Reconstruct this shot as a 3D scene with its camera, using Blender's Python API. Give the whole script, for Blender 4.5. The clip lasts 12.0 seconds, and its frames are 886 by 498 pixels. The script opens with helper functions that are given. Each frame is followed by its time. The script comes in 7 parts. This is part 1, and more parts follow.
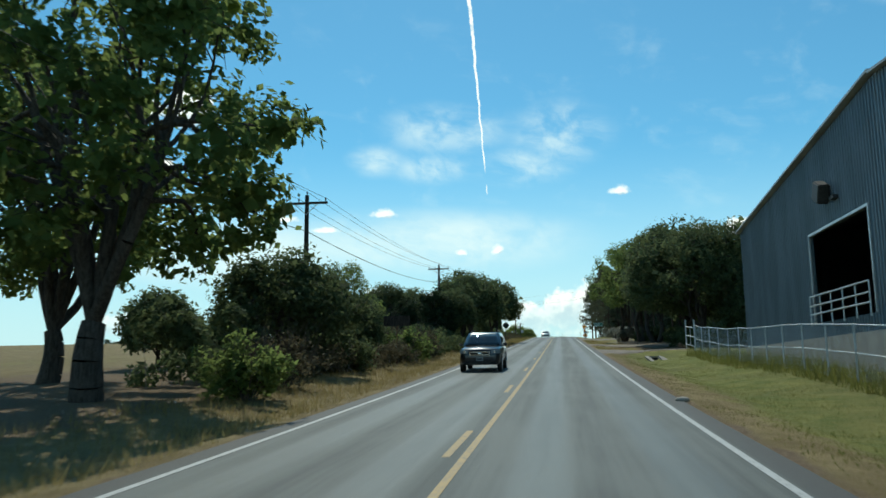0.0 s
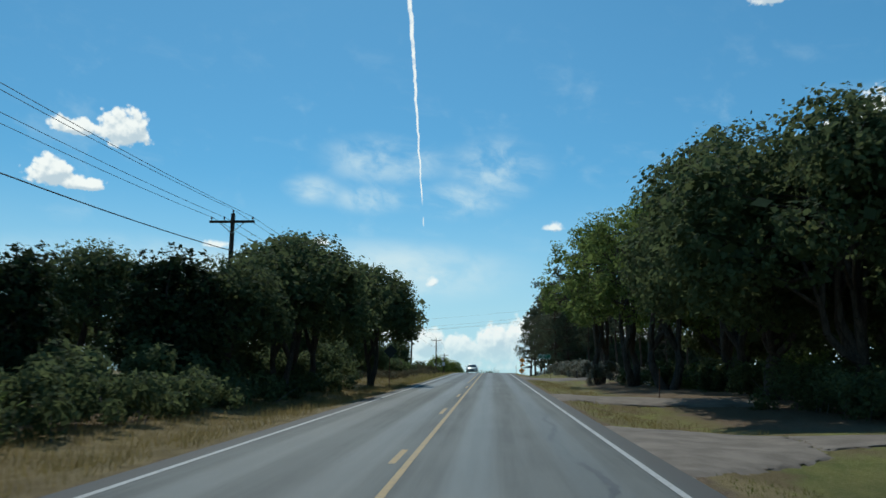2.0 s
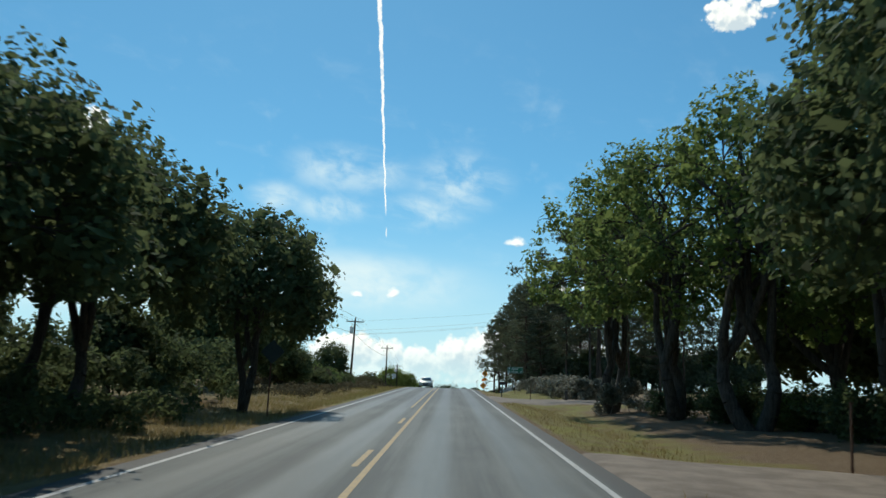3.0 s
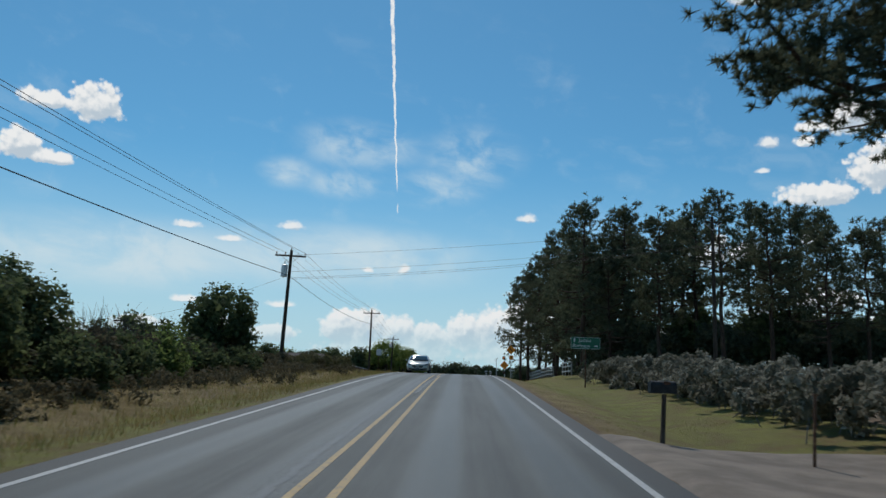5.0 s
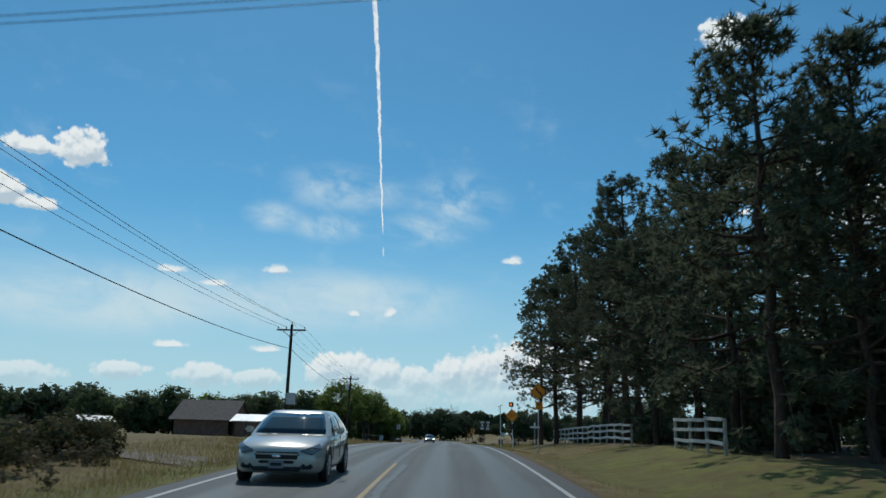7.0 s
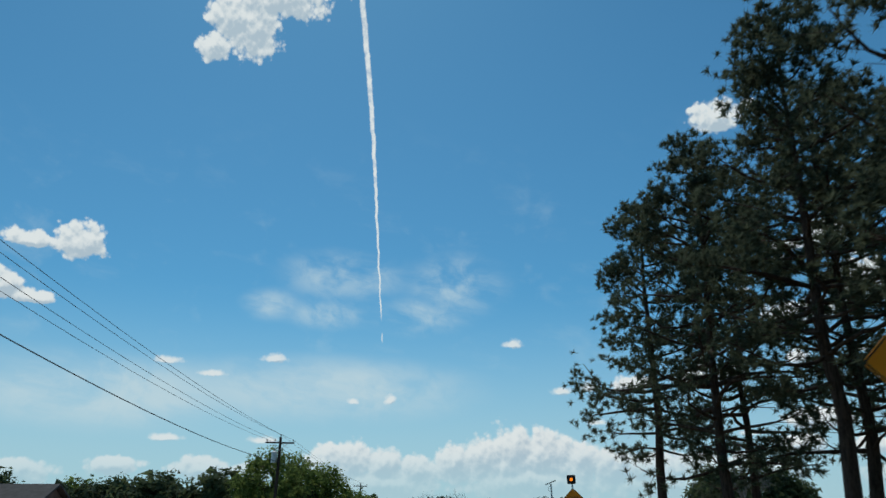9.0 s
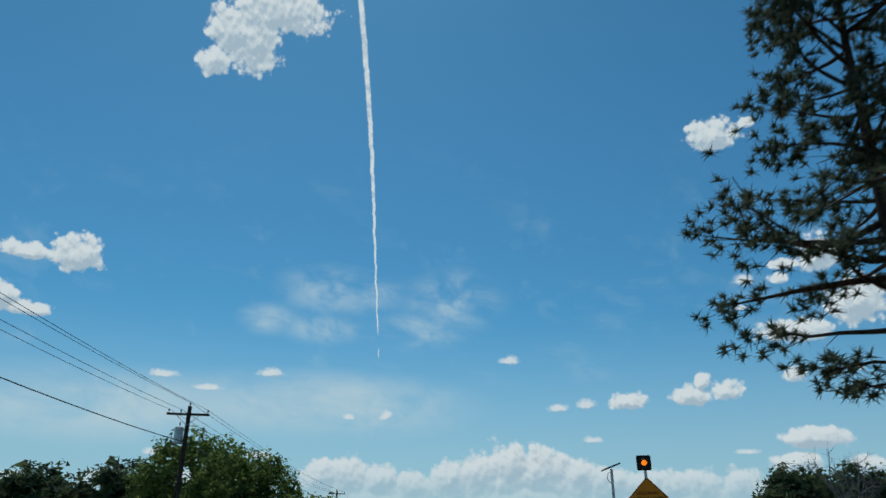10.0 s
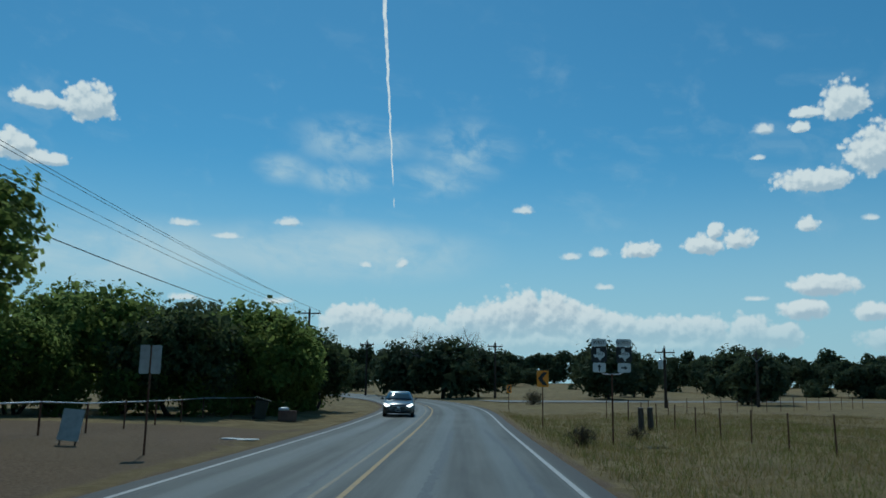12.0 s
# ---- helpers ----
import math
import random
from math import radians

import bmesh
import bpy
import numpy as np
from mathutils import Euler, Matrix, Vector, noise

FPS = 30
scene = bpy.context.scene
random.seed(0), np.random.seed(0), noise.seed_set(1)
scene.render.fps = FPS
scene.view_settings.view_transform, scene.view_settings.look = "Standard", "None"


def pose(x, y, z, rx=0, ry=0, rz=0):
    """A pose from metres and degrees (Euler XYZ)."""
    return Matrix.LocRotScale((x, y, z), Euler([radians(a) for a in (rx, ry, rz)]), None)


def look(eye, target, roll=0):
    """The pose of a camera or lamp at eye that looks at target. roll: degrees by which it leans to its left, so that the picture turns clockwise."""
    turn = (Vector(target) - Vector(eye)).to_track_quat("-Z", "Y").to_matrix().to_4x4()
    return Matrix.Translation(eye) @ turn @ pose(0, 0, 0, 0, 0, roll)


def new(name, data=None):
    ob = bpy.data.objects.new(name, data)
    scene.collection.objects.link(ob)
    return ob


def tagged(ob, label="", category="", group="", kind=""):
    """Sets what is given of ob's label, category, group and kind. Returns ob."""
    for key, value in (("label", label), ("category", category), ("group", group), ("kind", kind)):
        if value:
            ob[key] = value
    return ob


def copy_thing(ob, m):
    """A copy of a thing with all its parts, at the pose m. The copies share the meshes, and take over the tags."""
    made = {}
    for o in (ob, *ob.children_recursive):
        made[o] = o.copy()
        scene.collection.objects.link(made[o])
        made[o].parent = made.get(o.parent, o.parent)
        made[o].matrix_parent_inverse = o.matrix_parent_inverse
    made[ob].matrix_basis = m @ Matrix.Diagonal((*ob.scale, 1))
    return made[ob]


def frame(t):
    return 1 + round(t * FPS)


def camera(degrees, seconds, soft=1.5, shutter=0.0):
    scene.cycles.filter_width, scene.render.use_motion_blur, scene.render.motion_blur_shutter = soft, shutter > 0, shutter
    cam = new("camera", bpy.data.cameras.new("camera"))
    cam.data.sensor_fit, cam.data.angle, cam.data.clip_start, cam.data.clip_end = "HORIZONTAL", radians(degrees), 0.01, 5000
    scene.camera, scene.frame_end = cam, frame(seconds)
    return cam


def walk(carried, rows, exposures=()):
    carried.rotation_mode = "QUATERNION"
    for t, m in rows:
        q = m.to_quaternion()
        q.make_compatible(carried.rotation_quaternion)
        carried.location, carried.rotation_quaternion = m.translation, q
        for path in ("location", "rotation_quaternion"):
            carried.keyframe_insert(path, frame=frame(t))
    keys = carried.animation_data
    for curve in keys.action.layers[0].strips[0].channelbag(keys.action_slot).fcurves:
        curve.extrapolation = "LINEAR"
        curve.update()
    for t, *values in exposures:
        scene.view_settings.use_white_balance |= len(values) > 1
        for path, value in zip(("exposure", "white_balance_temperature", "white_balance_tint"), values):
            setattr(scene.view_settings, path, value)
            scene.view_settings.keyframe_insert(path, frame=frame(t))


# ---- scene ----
cam = camera(58.5, 12.0, 1.5, 0.12)


def aim(x, y, z, yaw, pitch, roll):
    a, b = radians(yaw), radians(pitch)
    ahead = Vector((-math.sin(a) * math.cos(b), math.cos(a) * math.cos(b), math.sin(b)))
    return look((x, y, z), Vector((x, y, z)) + ahead, roll)


# t, x, y, z, yaw, pitch, roll
DRIVE = [
    (0.0, 1.3, 0.0, 1.62, 8.37, 8.91, -0.54),
    (0.5, 1.3, 11.87, 2.14, 9.5, 11.71, 1.2),
    (1.0, 1.3, 23.73, 2.71, 7.89, 11.87, 0.87),
    (1.5, 1.3, 35.6, 3.32, 4.76, 11.97, 0.54),
    (2.0, 1.3, 47.07, 3.93, 3.61, 11.2, 0.52),
    (2.5, 1.3, 58.53, 4.55, 1.59, 11.92, 1.04),
    (3.0, 1.3, 70.0, 5.18, 0.84, 12.12, 1.82),
    (3.2, 1.3, 74.64, 5.44, 2.64, 13.04, 1.79),
    (4.8, 1.3, 111.76, 7.48, 1.37, 10.54, 2.67),
    (5.0, 1.3, 116.4, 7.74, 1.61, 10.38, 2.11),
    (5.5, 1.3, 128.0, 8.37, 1.47, 10.96, 3.22),
    (6.0, 1.3, 139.6, 9.01, 0.9, 13.38, 1.32),
    (6.5, 1.3, 151.2, 9.65, 0.86, 14.75, 0.06),
    (7.0, 1.3, 162.8, 10.24, 0.67, 13.51, 1.5),
    (7.2, 1.3, 167.44, 10.45, 1.56, 14.06, 2.31),
    (8.8, 1.3, 204.56, 11.42, -0.93, 18.94, -1.83),
    (9.0, 1.3, 209.2, 11.45, 0.62, 19.62, 0.23),
    (9.5, 1.41, 220.5, 11.47, -0.22, 20.76, -0.39),
    (10.0, 1.51, 231.1, 11.46, 0.43, 20.74, 0.65),
    (10.5, 1.62, 240.9, 11.43, 1.28, 16.83, 1.74),
    (11.0, 1.62, 249.8, 11.39, 0.85, 11.93, 2.3),
    (11.5, 1.62, 258.1, 11.34, 0.72, 13.62, 0.37),
    (12.0, 1.62, 266.0, 11.3, 1.4, 9.89, 0.9),
]
# the phone's own exposure drifts: seconds, stops, kelvin, tint
EXPOSURES = [(0.0, 0.15, 6650, -3), (0.7, -0.1, 6450, -1), (1.5, -0.25, 6150, 1), (3.0, 0.08, 6750, 4), (5.0, -0.33, 6400, 9), (6.0, -0.34, 6250, 8), (7.0, -0.36, 6200, 5), (9.0, -0.48, 6150, 3), (10.5, -0.7, 5750, -1), (12.0, -0.65, 5700, -4)]
walk(cam, [(r[0], aim(*r[1:])) for r in DRIVE], EXPOSURES)

# ---------------------------------------------------------------- light
SUN_AZ, SUN_EL = -14.0, 54.0
sun = new("sun", bpy.data.lights.new("sun", "SUN"))
sun.data.energy, sun.data.angle, sun.data.color = 2.7, radians(0.55), (1.0, 0.965, 0.90)
_d = Vector((math.sin(radians(SUN_AZ)) * math.cos(radians(SUN_EL)), math.cos(radians(SUN_AZ)) * math.cos(radians(SUN_EL)), math.sin(radians(SUN_EL))))
sun.matrix_world = look(_d * 200, (0, 0, 0))

world = bpy.data.worlds.new("sky")
scene.world = world
world.use_nodes = True
WN, WL = world.node_tree.nodes, world.node_tree.links
WN.clear()


def wmath(op, a, b=None, c=None, clamp=False):
    n = WN.new("ShaderNodeMath")
    n.operation, n.use_clamp = op, clamp
    for i, v in enumerate((a, b, c)):
        if v is None:
            continue
        if isinstance(v, (int, float)):
            n.inputs[i].default_value = v
        else:
            WL.new(v, n.inputs[i])
    return n.outputs[0]


def wramp(v, a, b, lo=0.0, hi=1.0):
    n = WN.new("ShaderNodeMapRange")
    n.interpolation_type = "SMOOTHSTEP"
    WL.new(v, n.inputs[0])
    for i, x in enumerate((a, b, lo, hi)):
        n.inputs[i + 1].default_value = x
    return n.outputs[0]


def wmix(fac, a, b):
    n = WN.new("ShaderNodeMix")
    n.data_type = "RGBA"
    WL.new(fac, n.inputs[0])
    for i, v in ((6, a), (7, b)):
        if isinstance(v, tuple):
            n.inputs[i].default_value = (*v, 1)
        else:
            WL.new(v, n.inputs[i])
    return n.outputs[2]


def wnoise(vec, scale, detail=6.0, rough=0.55):
    n = WN.new("ShaderNodeTexNoise")
    n.inputs["Scale"].default_value, n.inputs["Detail"].default_value, n.inputs["Roughness"].default_value = scale, detail, rough
    WL.new(vec, n.inputs["Vector"])
    return n.outputs["Fac"]


def wvec(x, y):
    n = WN.new("ShaderNodeCombineXYZ")
    for i, v in enumerate((x, y)):
        if isinstance(v, (int, float)):
            n.inputs[i].default_value = v
        else:
            WL.new(v, n.inputs[i])
    return n.outputs[0]


coord = WN.new("ShaderNodeTexCoord")
split = WN.new("ShaderNodeSeparateXYZ")
WL.new(coord.outputs["Generated"], split.inputs[0])
DEG = 180 / math.pi
az = wmath("MULTIPLY", wmath("ARCTAN2", split.outputs[0], split.outputs[1]), DEG)
el = wmath("MULTIPLY", wmath("ARCSINE", split.outputs[2]), DEG)
pos = wvec(az, el)

sky = WN.new("ShaderNodeTexSky")
sky.sky_type, sky.sun_disc = "NISHITA", False
sky.sun_elevation, sky.sun_rotation = radians(SUN_EL), radians(SUN_AZ)
sky.air_density, sky.dust_density, sky.ozone_density = 1.0, 0.2, 3.0

# clouds: azimuth, elevation, half width, half height, all in degrees
CLOUD_BANK = [(0.2, 4.4, 1.6, 1.5), (2.4, 4.7, 1.8, 1.75), (4.3, 5.0, 1.7, 2.2), (6.7, 4.8, 2.0, 2.0), (9.0, 4.5, 1.6, 1.6), (11.2, 4.1, 1.9, 1.4), (13.5, 4.0, 1.8, 1.15),
              (15.4, 3.9, 1.6, 1.2), (17.3, 4.0, 1.6, 1.3), (19.8, 3.9, 1.6, 1.2), (21.8, 3.7, 1.5, 1.0), (-8.8, 4.4, 1.4, 1.4), (-6.9, 4.5, 1.5, 1.5), (-4.7, 4.3, 1.6, 1.2),
              (-2.4, 4.0, 1.8, 1.1), (6.0, 3.1, 6.0, 1.2), (15.0, 3.0, 6.0, 0.9), (-5.0, 3.0, 5.0, 1.0), (24.3, 6.9, 2.4, 0.75), (23.2, 5.4, 1.5, 0.75), (27.2, 5.2, 1.1, 0.65),
              (-22.6, 4.0, 1.8, 0.7), (-17.0, 3.9, 2.2, 0.8), (-13.6, 3.8, 1.8, 0.7), (-29.0, 3.4, 3.4, 0.8), (29.0, 3.4, 3.0, 0.8)]
CLOUDS_SMALL = [(-19.8, 10.9, 1.0, 0.36), (-12.8, 11.4, 0.95, 0.45), (-16.9, 10.2, 1.0, 0.3), (-7.0, 8.6, 0.5, 0.28), (-4.4, 8.7, 0.42, 0.48), (9.9, 9.5, 0.7, 0.5), (7.9, 9.3, 0.8, 0.38),
                (4.5, 12.65, 0.75, 0.42), (10.2, 7.15, 0.65, 0.32), (20.4, 6.15, 0.8, 0.26), (-19.5, 5.8, 1.2, 0.3), (-13.1, 5.8, 1.2, 0.34), (27.5, 11.1, 0.5, 0.3), (20.9, 15.6, 0.5, 0.24), (21.4, 17.4, 0.75, 0.5)]
CLOUDS_BIG = [(-26.7, 17.9, 1.85, 1.55), (-29.6, 17.8, 1.7, 0.75), (-31.0, 14.7, 1.6, 1.3), (-28.9, 14.2, 1.6, 0.6), (26.5, 18.5, 1.65, 1.6), (24.0, 18.2, 1.1, 0.5), (23.7, 17.3, 0.8, 0.5),
              (28.3, 15.0, 2.0, 1.95), (24.4, 13.7, 2.6, 1.05), (23.9, 10.9, 0.8, 0.72), (17.2, 9.95, 1.5, 0.95), (19.4, 10.15, 1.25, 0.95), (17.9, 10.7, 0.65, 0.8), (12.8, 9.65, 1.5, 0.75),
              (20.5, 27.3, 2.0, 1.35), (23.1, 27.9, 0.7, 0.4), (-16.4, 33.9, 2.4, 3.2), (-19.4, 32.3, 1.3, 1.3), (-18.0, 34.5, 2.4, 2.0), (-14.5, 36.2, 4.4, 2.0), (60.0, 18.0, 5.0, 2.2), (-62.0, 14.0, 5.0, 2.0)]


def wvm(op, a, b=None):
    n = WN.new("ShaderNodeVectorMath")
    n.operation = op
    for i, v in enumerate((a, b)):
        if v is None:
            continue
        if isinstance(v, tuple):
            n.inputs[i].default_value = v
        else:
            WL.new(v, n.inputs[i])
    return n.outputs["Value"] if op == "LENGTH" else n.outputs[0]


def cells(at, scale):
    n = WN.new("ShaderNodeTexVoronoi")
    n.feature, n.inputs["Scale"].default_value, n.inputs["Smoothness"].default_value = "SMOOTH_F1", scale, 0.35
    WL.new(at, n.inputs["Vector"])
    return n.outputs["Distance"]


def cloud_field(group_of, at, base=1.6, blend=0.16):
    """Distance from the nearest cloud's middle, in cloud sizes; flatter below than above."""
    field = None
    for a, e, w, h in group_of:
        off = wvm("MULTIPLY", wvm("SUBTRACT", at, (a, e, 0)), (1 / w, 1 / h, 0))
        far = wvm("LENGTH", wvm("MAXIMUM", off, wvm("MULTIPLY", off, (-1, -base, 0))))
        field = far if field is None else wmath("SMOOTH_MIN", field, far, blend)
    return field


def cloud_edge(at):
    """Under one inside a cloud, over one outside; its rim swells in rounded billows of three sizes."""
    big, mid, small = cells(at, 0.85), cells(at, 2.3), cells(at, 5.6)
    shred = wnoise(at, 0.8, 5.0, 0.52)
    puff = wmath("ADD", wmath("MULTIPLY", wmath("SUBTRACT", mid, 0.40), 0.42), wmath("MULTIPLY", wmath("SUBTRACT", small, 0.40), 0.13))
    rough = wmath("MULTIPLY", wmath("SUBTRACT", shred, 0.5), -1.25)
    swell = wmath("MULTIPLY", wmath("SUBTRACT", big, 0.52), 0.45)
    bank = wmath("ADD", cloud_field(CLOUD_BANK, at, 1.0, 0.1), wmath("ADD", swell, wmath("ADD", wmath("MULTIPLY", puff, 0.75), wmath("MULTIPLY", rough, 0.4))))
    heaps = wmath("ADD", cloud_field(CLOUDS_BIG, at, 1.6, 0.3), wmath("ADD", swell, wmath("ADD", puff, wmath("MULTIPLY", rough, 0.85))))
    near = wmath("MINIMUM", bank, heaps)
    tiny = wmath("ADD", cloud_field(CLOUDS_SMALL, at), wmath("ADD", wmath("MULTIPLY", puff, 1.1), wmath("MULTIPLY", rough, 1.1)))
    return near, tiny


edge, scrap = cloud_edge(pos)
fine = wnoise(pos, 1.7, 5.0, 0.55)
body = wmath("MULTIPLY", wmath("MAXIMUM", wramp(edge, 1.16, 0.82), wramp(scrap, 1.25, 0.45, 0.0, 0.9)), wramp(el, 2.2, 6.0, 0.25, 1.0))
# sunlit from above and behind: darker where the cloud goes on thick above
over = cloud_edge(wvec(wmath("ADD", az, -0.15), wmath("ADD", el, 0.36)))
above, here = wmath("MINIMUM", over[0], over[1]), wmath("MINIMUM", edge, scrap)
shade = wramp(wmath("ADD", wmath("SUBTRACT", above, here), wmath("MULTIPLY", above, 0.5)), -0.15, 0.85)
cloud_col = wmix(shade, (0.60, 0.70, 0.79), (1.04, 1.04, 1.03))
# thin high veil: a broad band low down, and curled wisps above it
bend = wmath("MULTIPLY", wmath("SUBTRACT", wnoise(pos, 0.16, 3.0, 0.5), 0.5), 5.0)
swept = wvec(wmath("ADD", wmath("MULTIPLY", az, 0.6), bend), wmath("ADD", el, wmath("MULTIPLY", az, 0.12)))
streaks = wmath("ADD", wmath("MULTIPLY", wnoise(swept, 0.24, 5.0, 0.5), 0.65), wmath("MULTIPLY", wnoise(swept, 0.75, 6.0, 0.6), 0.35))
band = wramp(cloud_field([(-9.0, 9.4, 12.0, 2.6), (-24.0, 8.6, 12.0, 2.8)], pos, 1.0, 0.4), 1.15, 0.3)
band = wmath("MULTIPLY", band, wramp(streaks, 0.34, 0.62, 0.2, 0.85))
curl = wramp(cloud_field([(-13.3, 15.2, 2.3, 1.2), (-9.0, 14.7, 3.5, 1.2), (-2.5, 14.7, 4.0, 1.5), (-8.0, 17.5, 5.0, 2.0), (0.5, 17.0, 4.0, 2.4)], pos, 1.0, 0.3), 1.25, 0.2)
curl = wmath("MULTIPLY", curl, wramp(streaks, 0.40, 0.64, 0.02, 0.7))
faint = wmath("MULTIPLY", wramp(streaks, 0.5, 0.72, 0.0, 0.2), wmath("MULTIPLY", wramp(el, 8.0, 14.0), wramp(el, 30.0, 18.0)))
veil = wmath("MAXIMUM", wmath("MAXIMUM", band, curl), faint)
haze = wramp(el, 17.0, 0.5, 0.0, 0.85)
# condensation trail
wob = wmath("MULTIPLY", wmath("SUBTRACT", wnoise(wvec(0.0, el), 0.9, 3.0, 0.6), 0.5), 0.32)
line = wmath("ADD", wmath("MULTIPLY", wmath("SUBTRACT", el, 14.7), -0.081), -5.2)
line = wmath("SUBTRACT", line, wmath("MULTIPLY", wmath("POWER", wmath("MAXIMUM", wmath("SUBTRACT", el, 24.0), 0.0), 2.0), 0.004))
gap = wmath("ABSOLUTE", wmath("SUBTRACT", wmath("SUBTRACT", az, line), wob))
width = wramp(el, 14.0, 38.0, 0.06, 0.29)
trail = wmath("SUBTRACT", 1.0, wmath("DIVIDE", gap, width), clamp=True)
trail = wmath("MULTIPLY", wmath("MULTIPLY", trail, 2.2, clamp=True), wmath("MULTIPLY", wmath("MAXIMUM", wramp(el, 14.2, 15.2), wmath("MULTIPLY", wramp(el, 12.7, 13.0, 0.0, 0.6), wramp(el, 13.6, 13.3))), wramp(fine, 0.25, 0.6, 0.45, 1.0)))

CLOUD_LIGHT = 9.6
lit = WN.new("ShaderNodeVectorMath")
lit.operation = "SCALE"
WL.new(cloud_col, lit.inputs[0])
lit.inputs[3].default_value = CLOUD_LIGHT
sheet = WN.new("ShaderNodeVectorMath")
sheet.operation = "SCALE"
sheet.inputs[0].default_value = (0.66, 0.88, 1.0)
sheet.inputs[3].default_value = CLOUD_LIGHT * 0.88
deep = WN.new("ShaderNodeVectorMath")
deep.operation = "MULTIPLY"
WL.new(sky.outputs[0], deep.inputs[0])
deep.inputs[1].default_value = (0.52, 0.97, 1.04)
colour = wmix(haze, deep.outputs[0], sheet.outputs[0])
gauze = WN.new("ShaderNodeVectorMath")
gauze.operation = "SCALE"
gauze.inputs[0].default_value = (0.80, 0.94, 1.0)
gauze.inputs[3].default_value = CLOUD_LIGHT * 0.95
colour = wmix(veil, colour, gauze.outputs[0])
colour = wmix(trail, colour, lit.outputs[0])
colour = wmix(body, colour, lit.outputs[0])
bg = WN.new("ShaderNodeBackground")
bg.inputs["Strength"].default_value = 0.105
WL.new(colour, bg.inputs["Color"])
wout = WN.new("ShaderNodeOutputWorld")
WL.new(bg.outputs[0], wout.inputs["Surface"])

# ---------------------------------------------------------------- materials


class Nodes:
    """A small builder for one material."""

    def __init__(self, name, rough=0.8, metal=0.0, spec=0.5):
        self.mat = bpy.data.materials.new(name)
        self.mat.use_nodes = True
        self.n, self.l = self.mat.node_tree.nodes, self.mat.node_tree.links
        self.bsdf = self.n["Principled BSDF"]
        self.bsdf.inputs["Roughness"].default_value, self.bsdf.inputs["Metallic"].default_value = rough, metal
        self.bsdf.inputs["Specular IOR Level"].default_value = spec
        self.tc = self.n.new("ShaderNodeTexCoord")
        self.geo = self.n.new("ShaderNodeNewGeometry")

    def vec(self, which="Object", scale=(1, 1, 1)):
        m = self.n.new("ShaderNodeMapping")
        m.inputs["Scale"].default_value = scale
        self.l.new(self.geo.outputs["Position"] if which == "World" else self.tc.outputs[which], m.inputs["Vector"])
        return m.outputs[0]

    def noise(self, scale, detail=4.0, rough=0.55, which="Object", stretch=(1, 1, 1)):
        t = self.n.new("ShaderNodeTexNoise")
        t.inputs["Scale"].default_value, t.inputs["Detail"].default_value, t.inputs["Roughness"].default_value = scale, detail, rough
        self.l.new(self.vec(which, stretch), t.inputs["Vector"])
        return t.outputs["Fac"]

    def voronoi(self, scale, which="Object"):
        t = self.n.new("ShaderNodeTexVoronoi")
        t.inputs["Scale"].default_value = scale
        self.l.new(self.vec(which), t.inputs["Vector"])
        return t.outputs["Distance"]

    def math(self, op, a, b=0.0, clamp=False):
        m = self.n.new("ShaderNodeMath")
        m.operation, m.use_clamp = op, clamp
        for i, v in enumerate((a, b)):
            if isinstance(v, (int, float)):
                m.inputs[i].default_value = v
            else:
                self.l.new(v, m.inputs[i])
        return m.outputs[0]

    def ramp(self, v, a, b, lo=0.0, hi=1.0):
        m = self.n.new("ShaderNodeMapRange")
        m.interpolation_type = "SMOOTHSTEP"
        self.l.new(v, m.inputs[0])
        for i, x in enumerate((a, b, lo, hi)):
            m.inputs[i + 1].default_value = x
        return m.outputs[0]

    def mix(self, fac, a, b):
        m = self.n.new("ShaderNodeMix")
        m.data_type = "RGBA"
        if isinstance(fac, (int, float)):
            m.inputs[0].default_value = fac
        else:
            self.l.new(fac, m.inputs[0])
        for i, v in ((6, a), (7, b)):
            if isinstance(v, tuple):
                m.inputs[i].default_value = (*v, 1)
            else:
                self.l.new(v, m.inputs[i])
        return m.outputs[2]

    def colour(self, c):
        if isinstance(c, tuple):
            self.bsdf.inputs["Base Color"].default_value = (*c, 1)
        else:
            self.l.new(c, self.bsdf.inputs["Base Color"])
        return self

    def rough(self, v):
        self.l.new(v, self.bsdf.inputs["Roughness"])
        return self

    def bump(self, v, strength=0.3, distance=0.02):
        b = self.n.new("ShaderNodeBump")
        b.inputs["Strength"].default_value, b.inputs["Distance"].default_value = strength, distance
        self.l.new(v, b.inputs["Height"])
        self.l.new(b.outputs[0], self.bsdf.inputs["Normal"])
        return self

    def island(self):
        return self.geo.outputs["Random Per Island"]

    def each(self):
        return self.n.new("ShaderNodeObjectInfo").outputs["Random"]


def plain(name, a, b, scale=6.0, rough=0.7, metal=0.0, bump=0.15, fine=60.0):
    """Two tones in large patches, with a fine grain over them."""
    k = Nodes(name, rough, metal)
    big, small = k.noise(scale, 5.0), k.noise(fine, 3.0)
    k.colour(k.mix(k.ramp(k.math("ADD", k.math("MULTIPLY", big, 0.7), k.math("MULTIPLY", small, 0.3)), 0.35, 0.65), a, b))
    k.rough(k.ramp(small, 0.3, 0.7, max(rough - 0.08, 0.03), min(rough + 0.08, 1.0)))
    if bump:
        k.bump(small, bump, 0.01)
    return k.mat


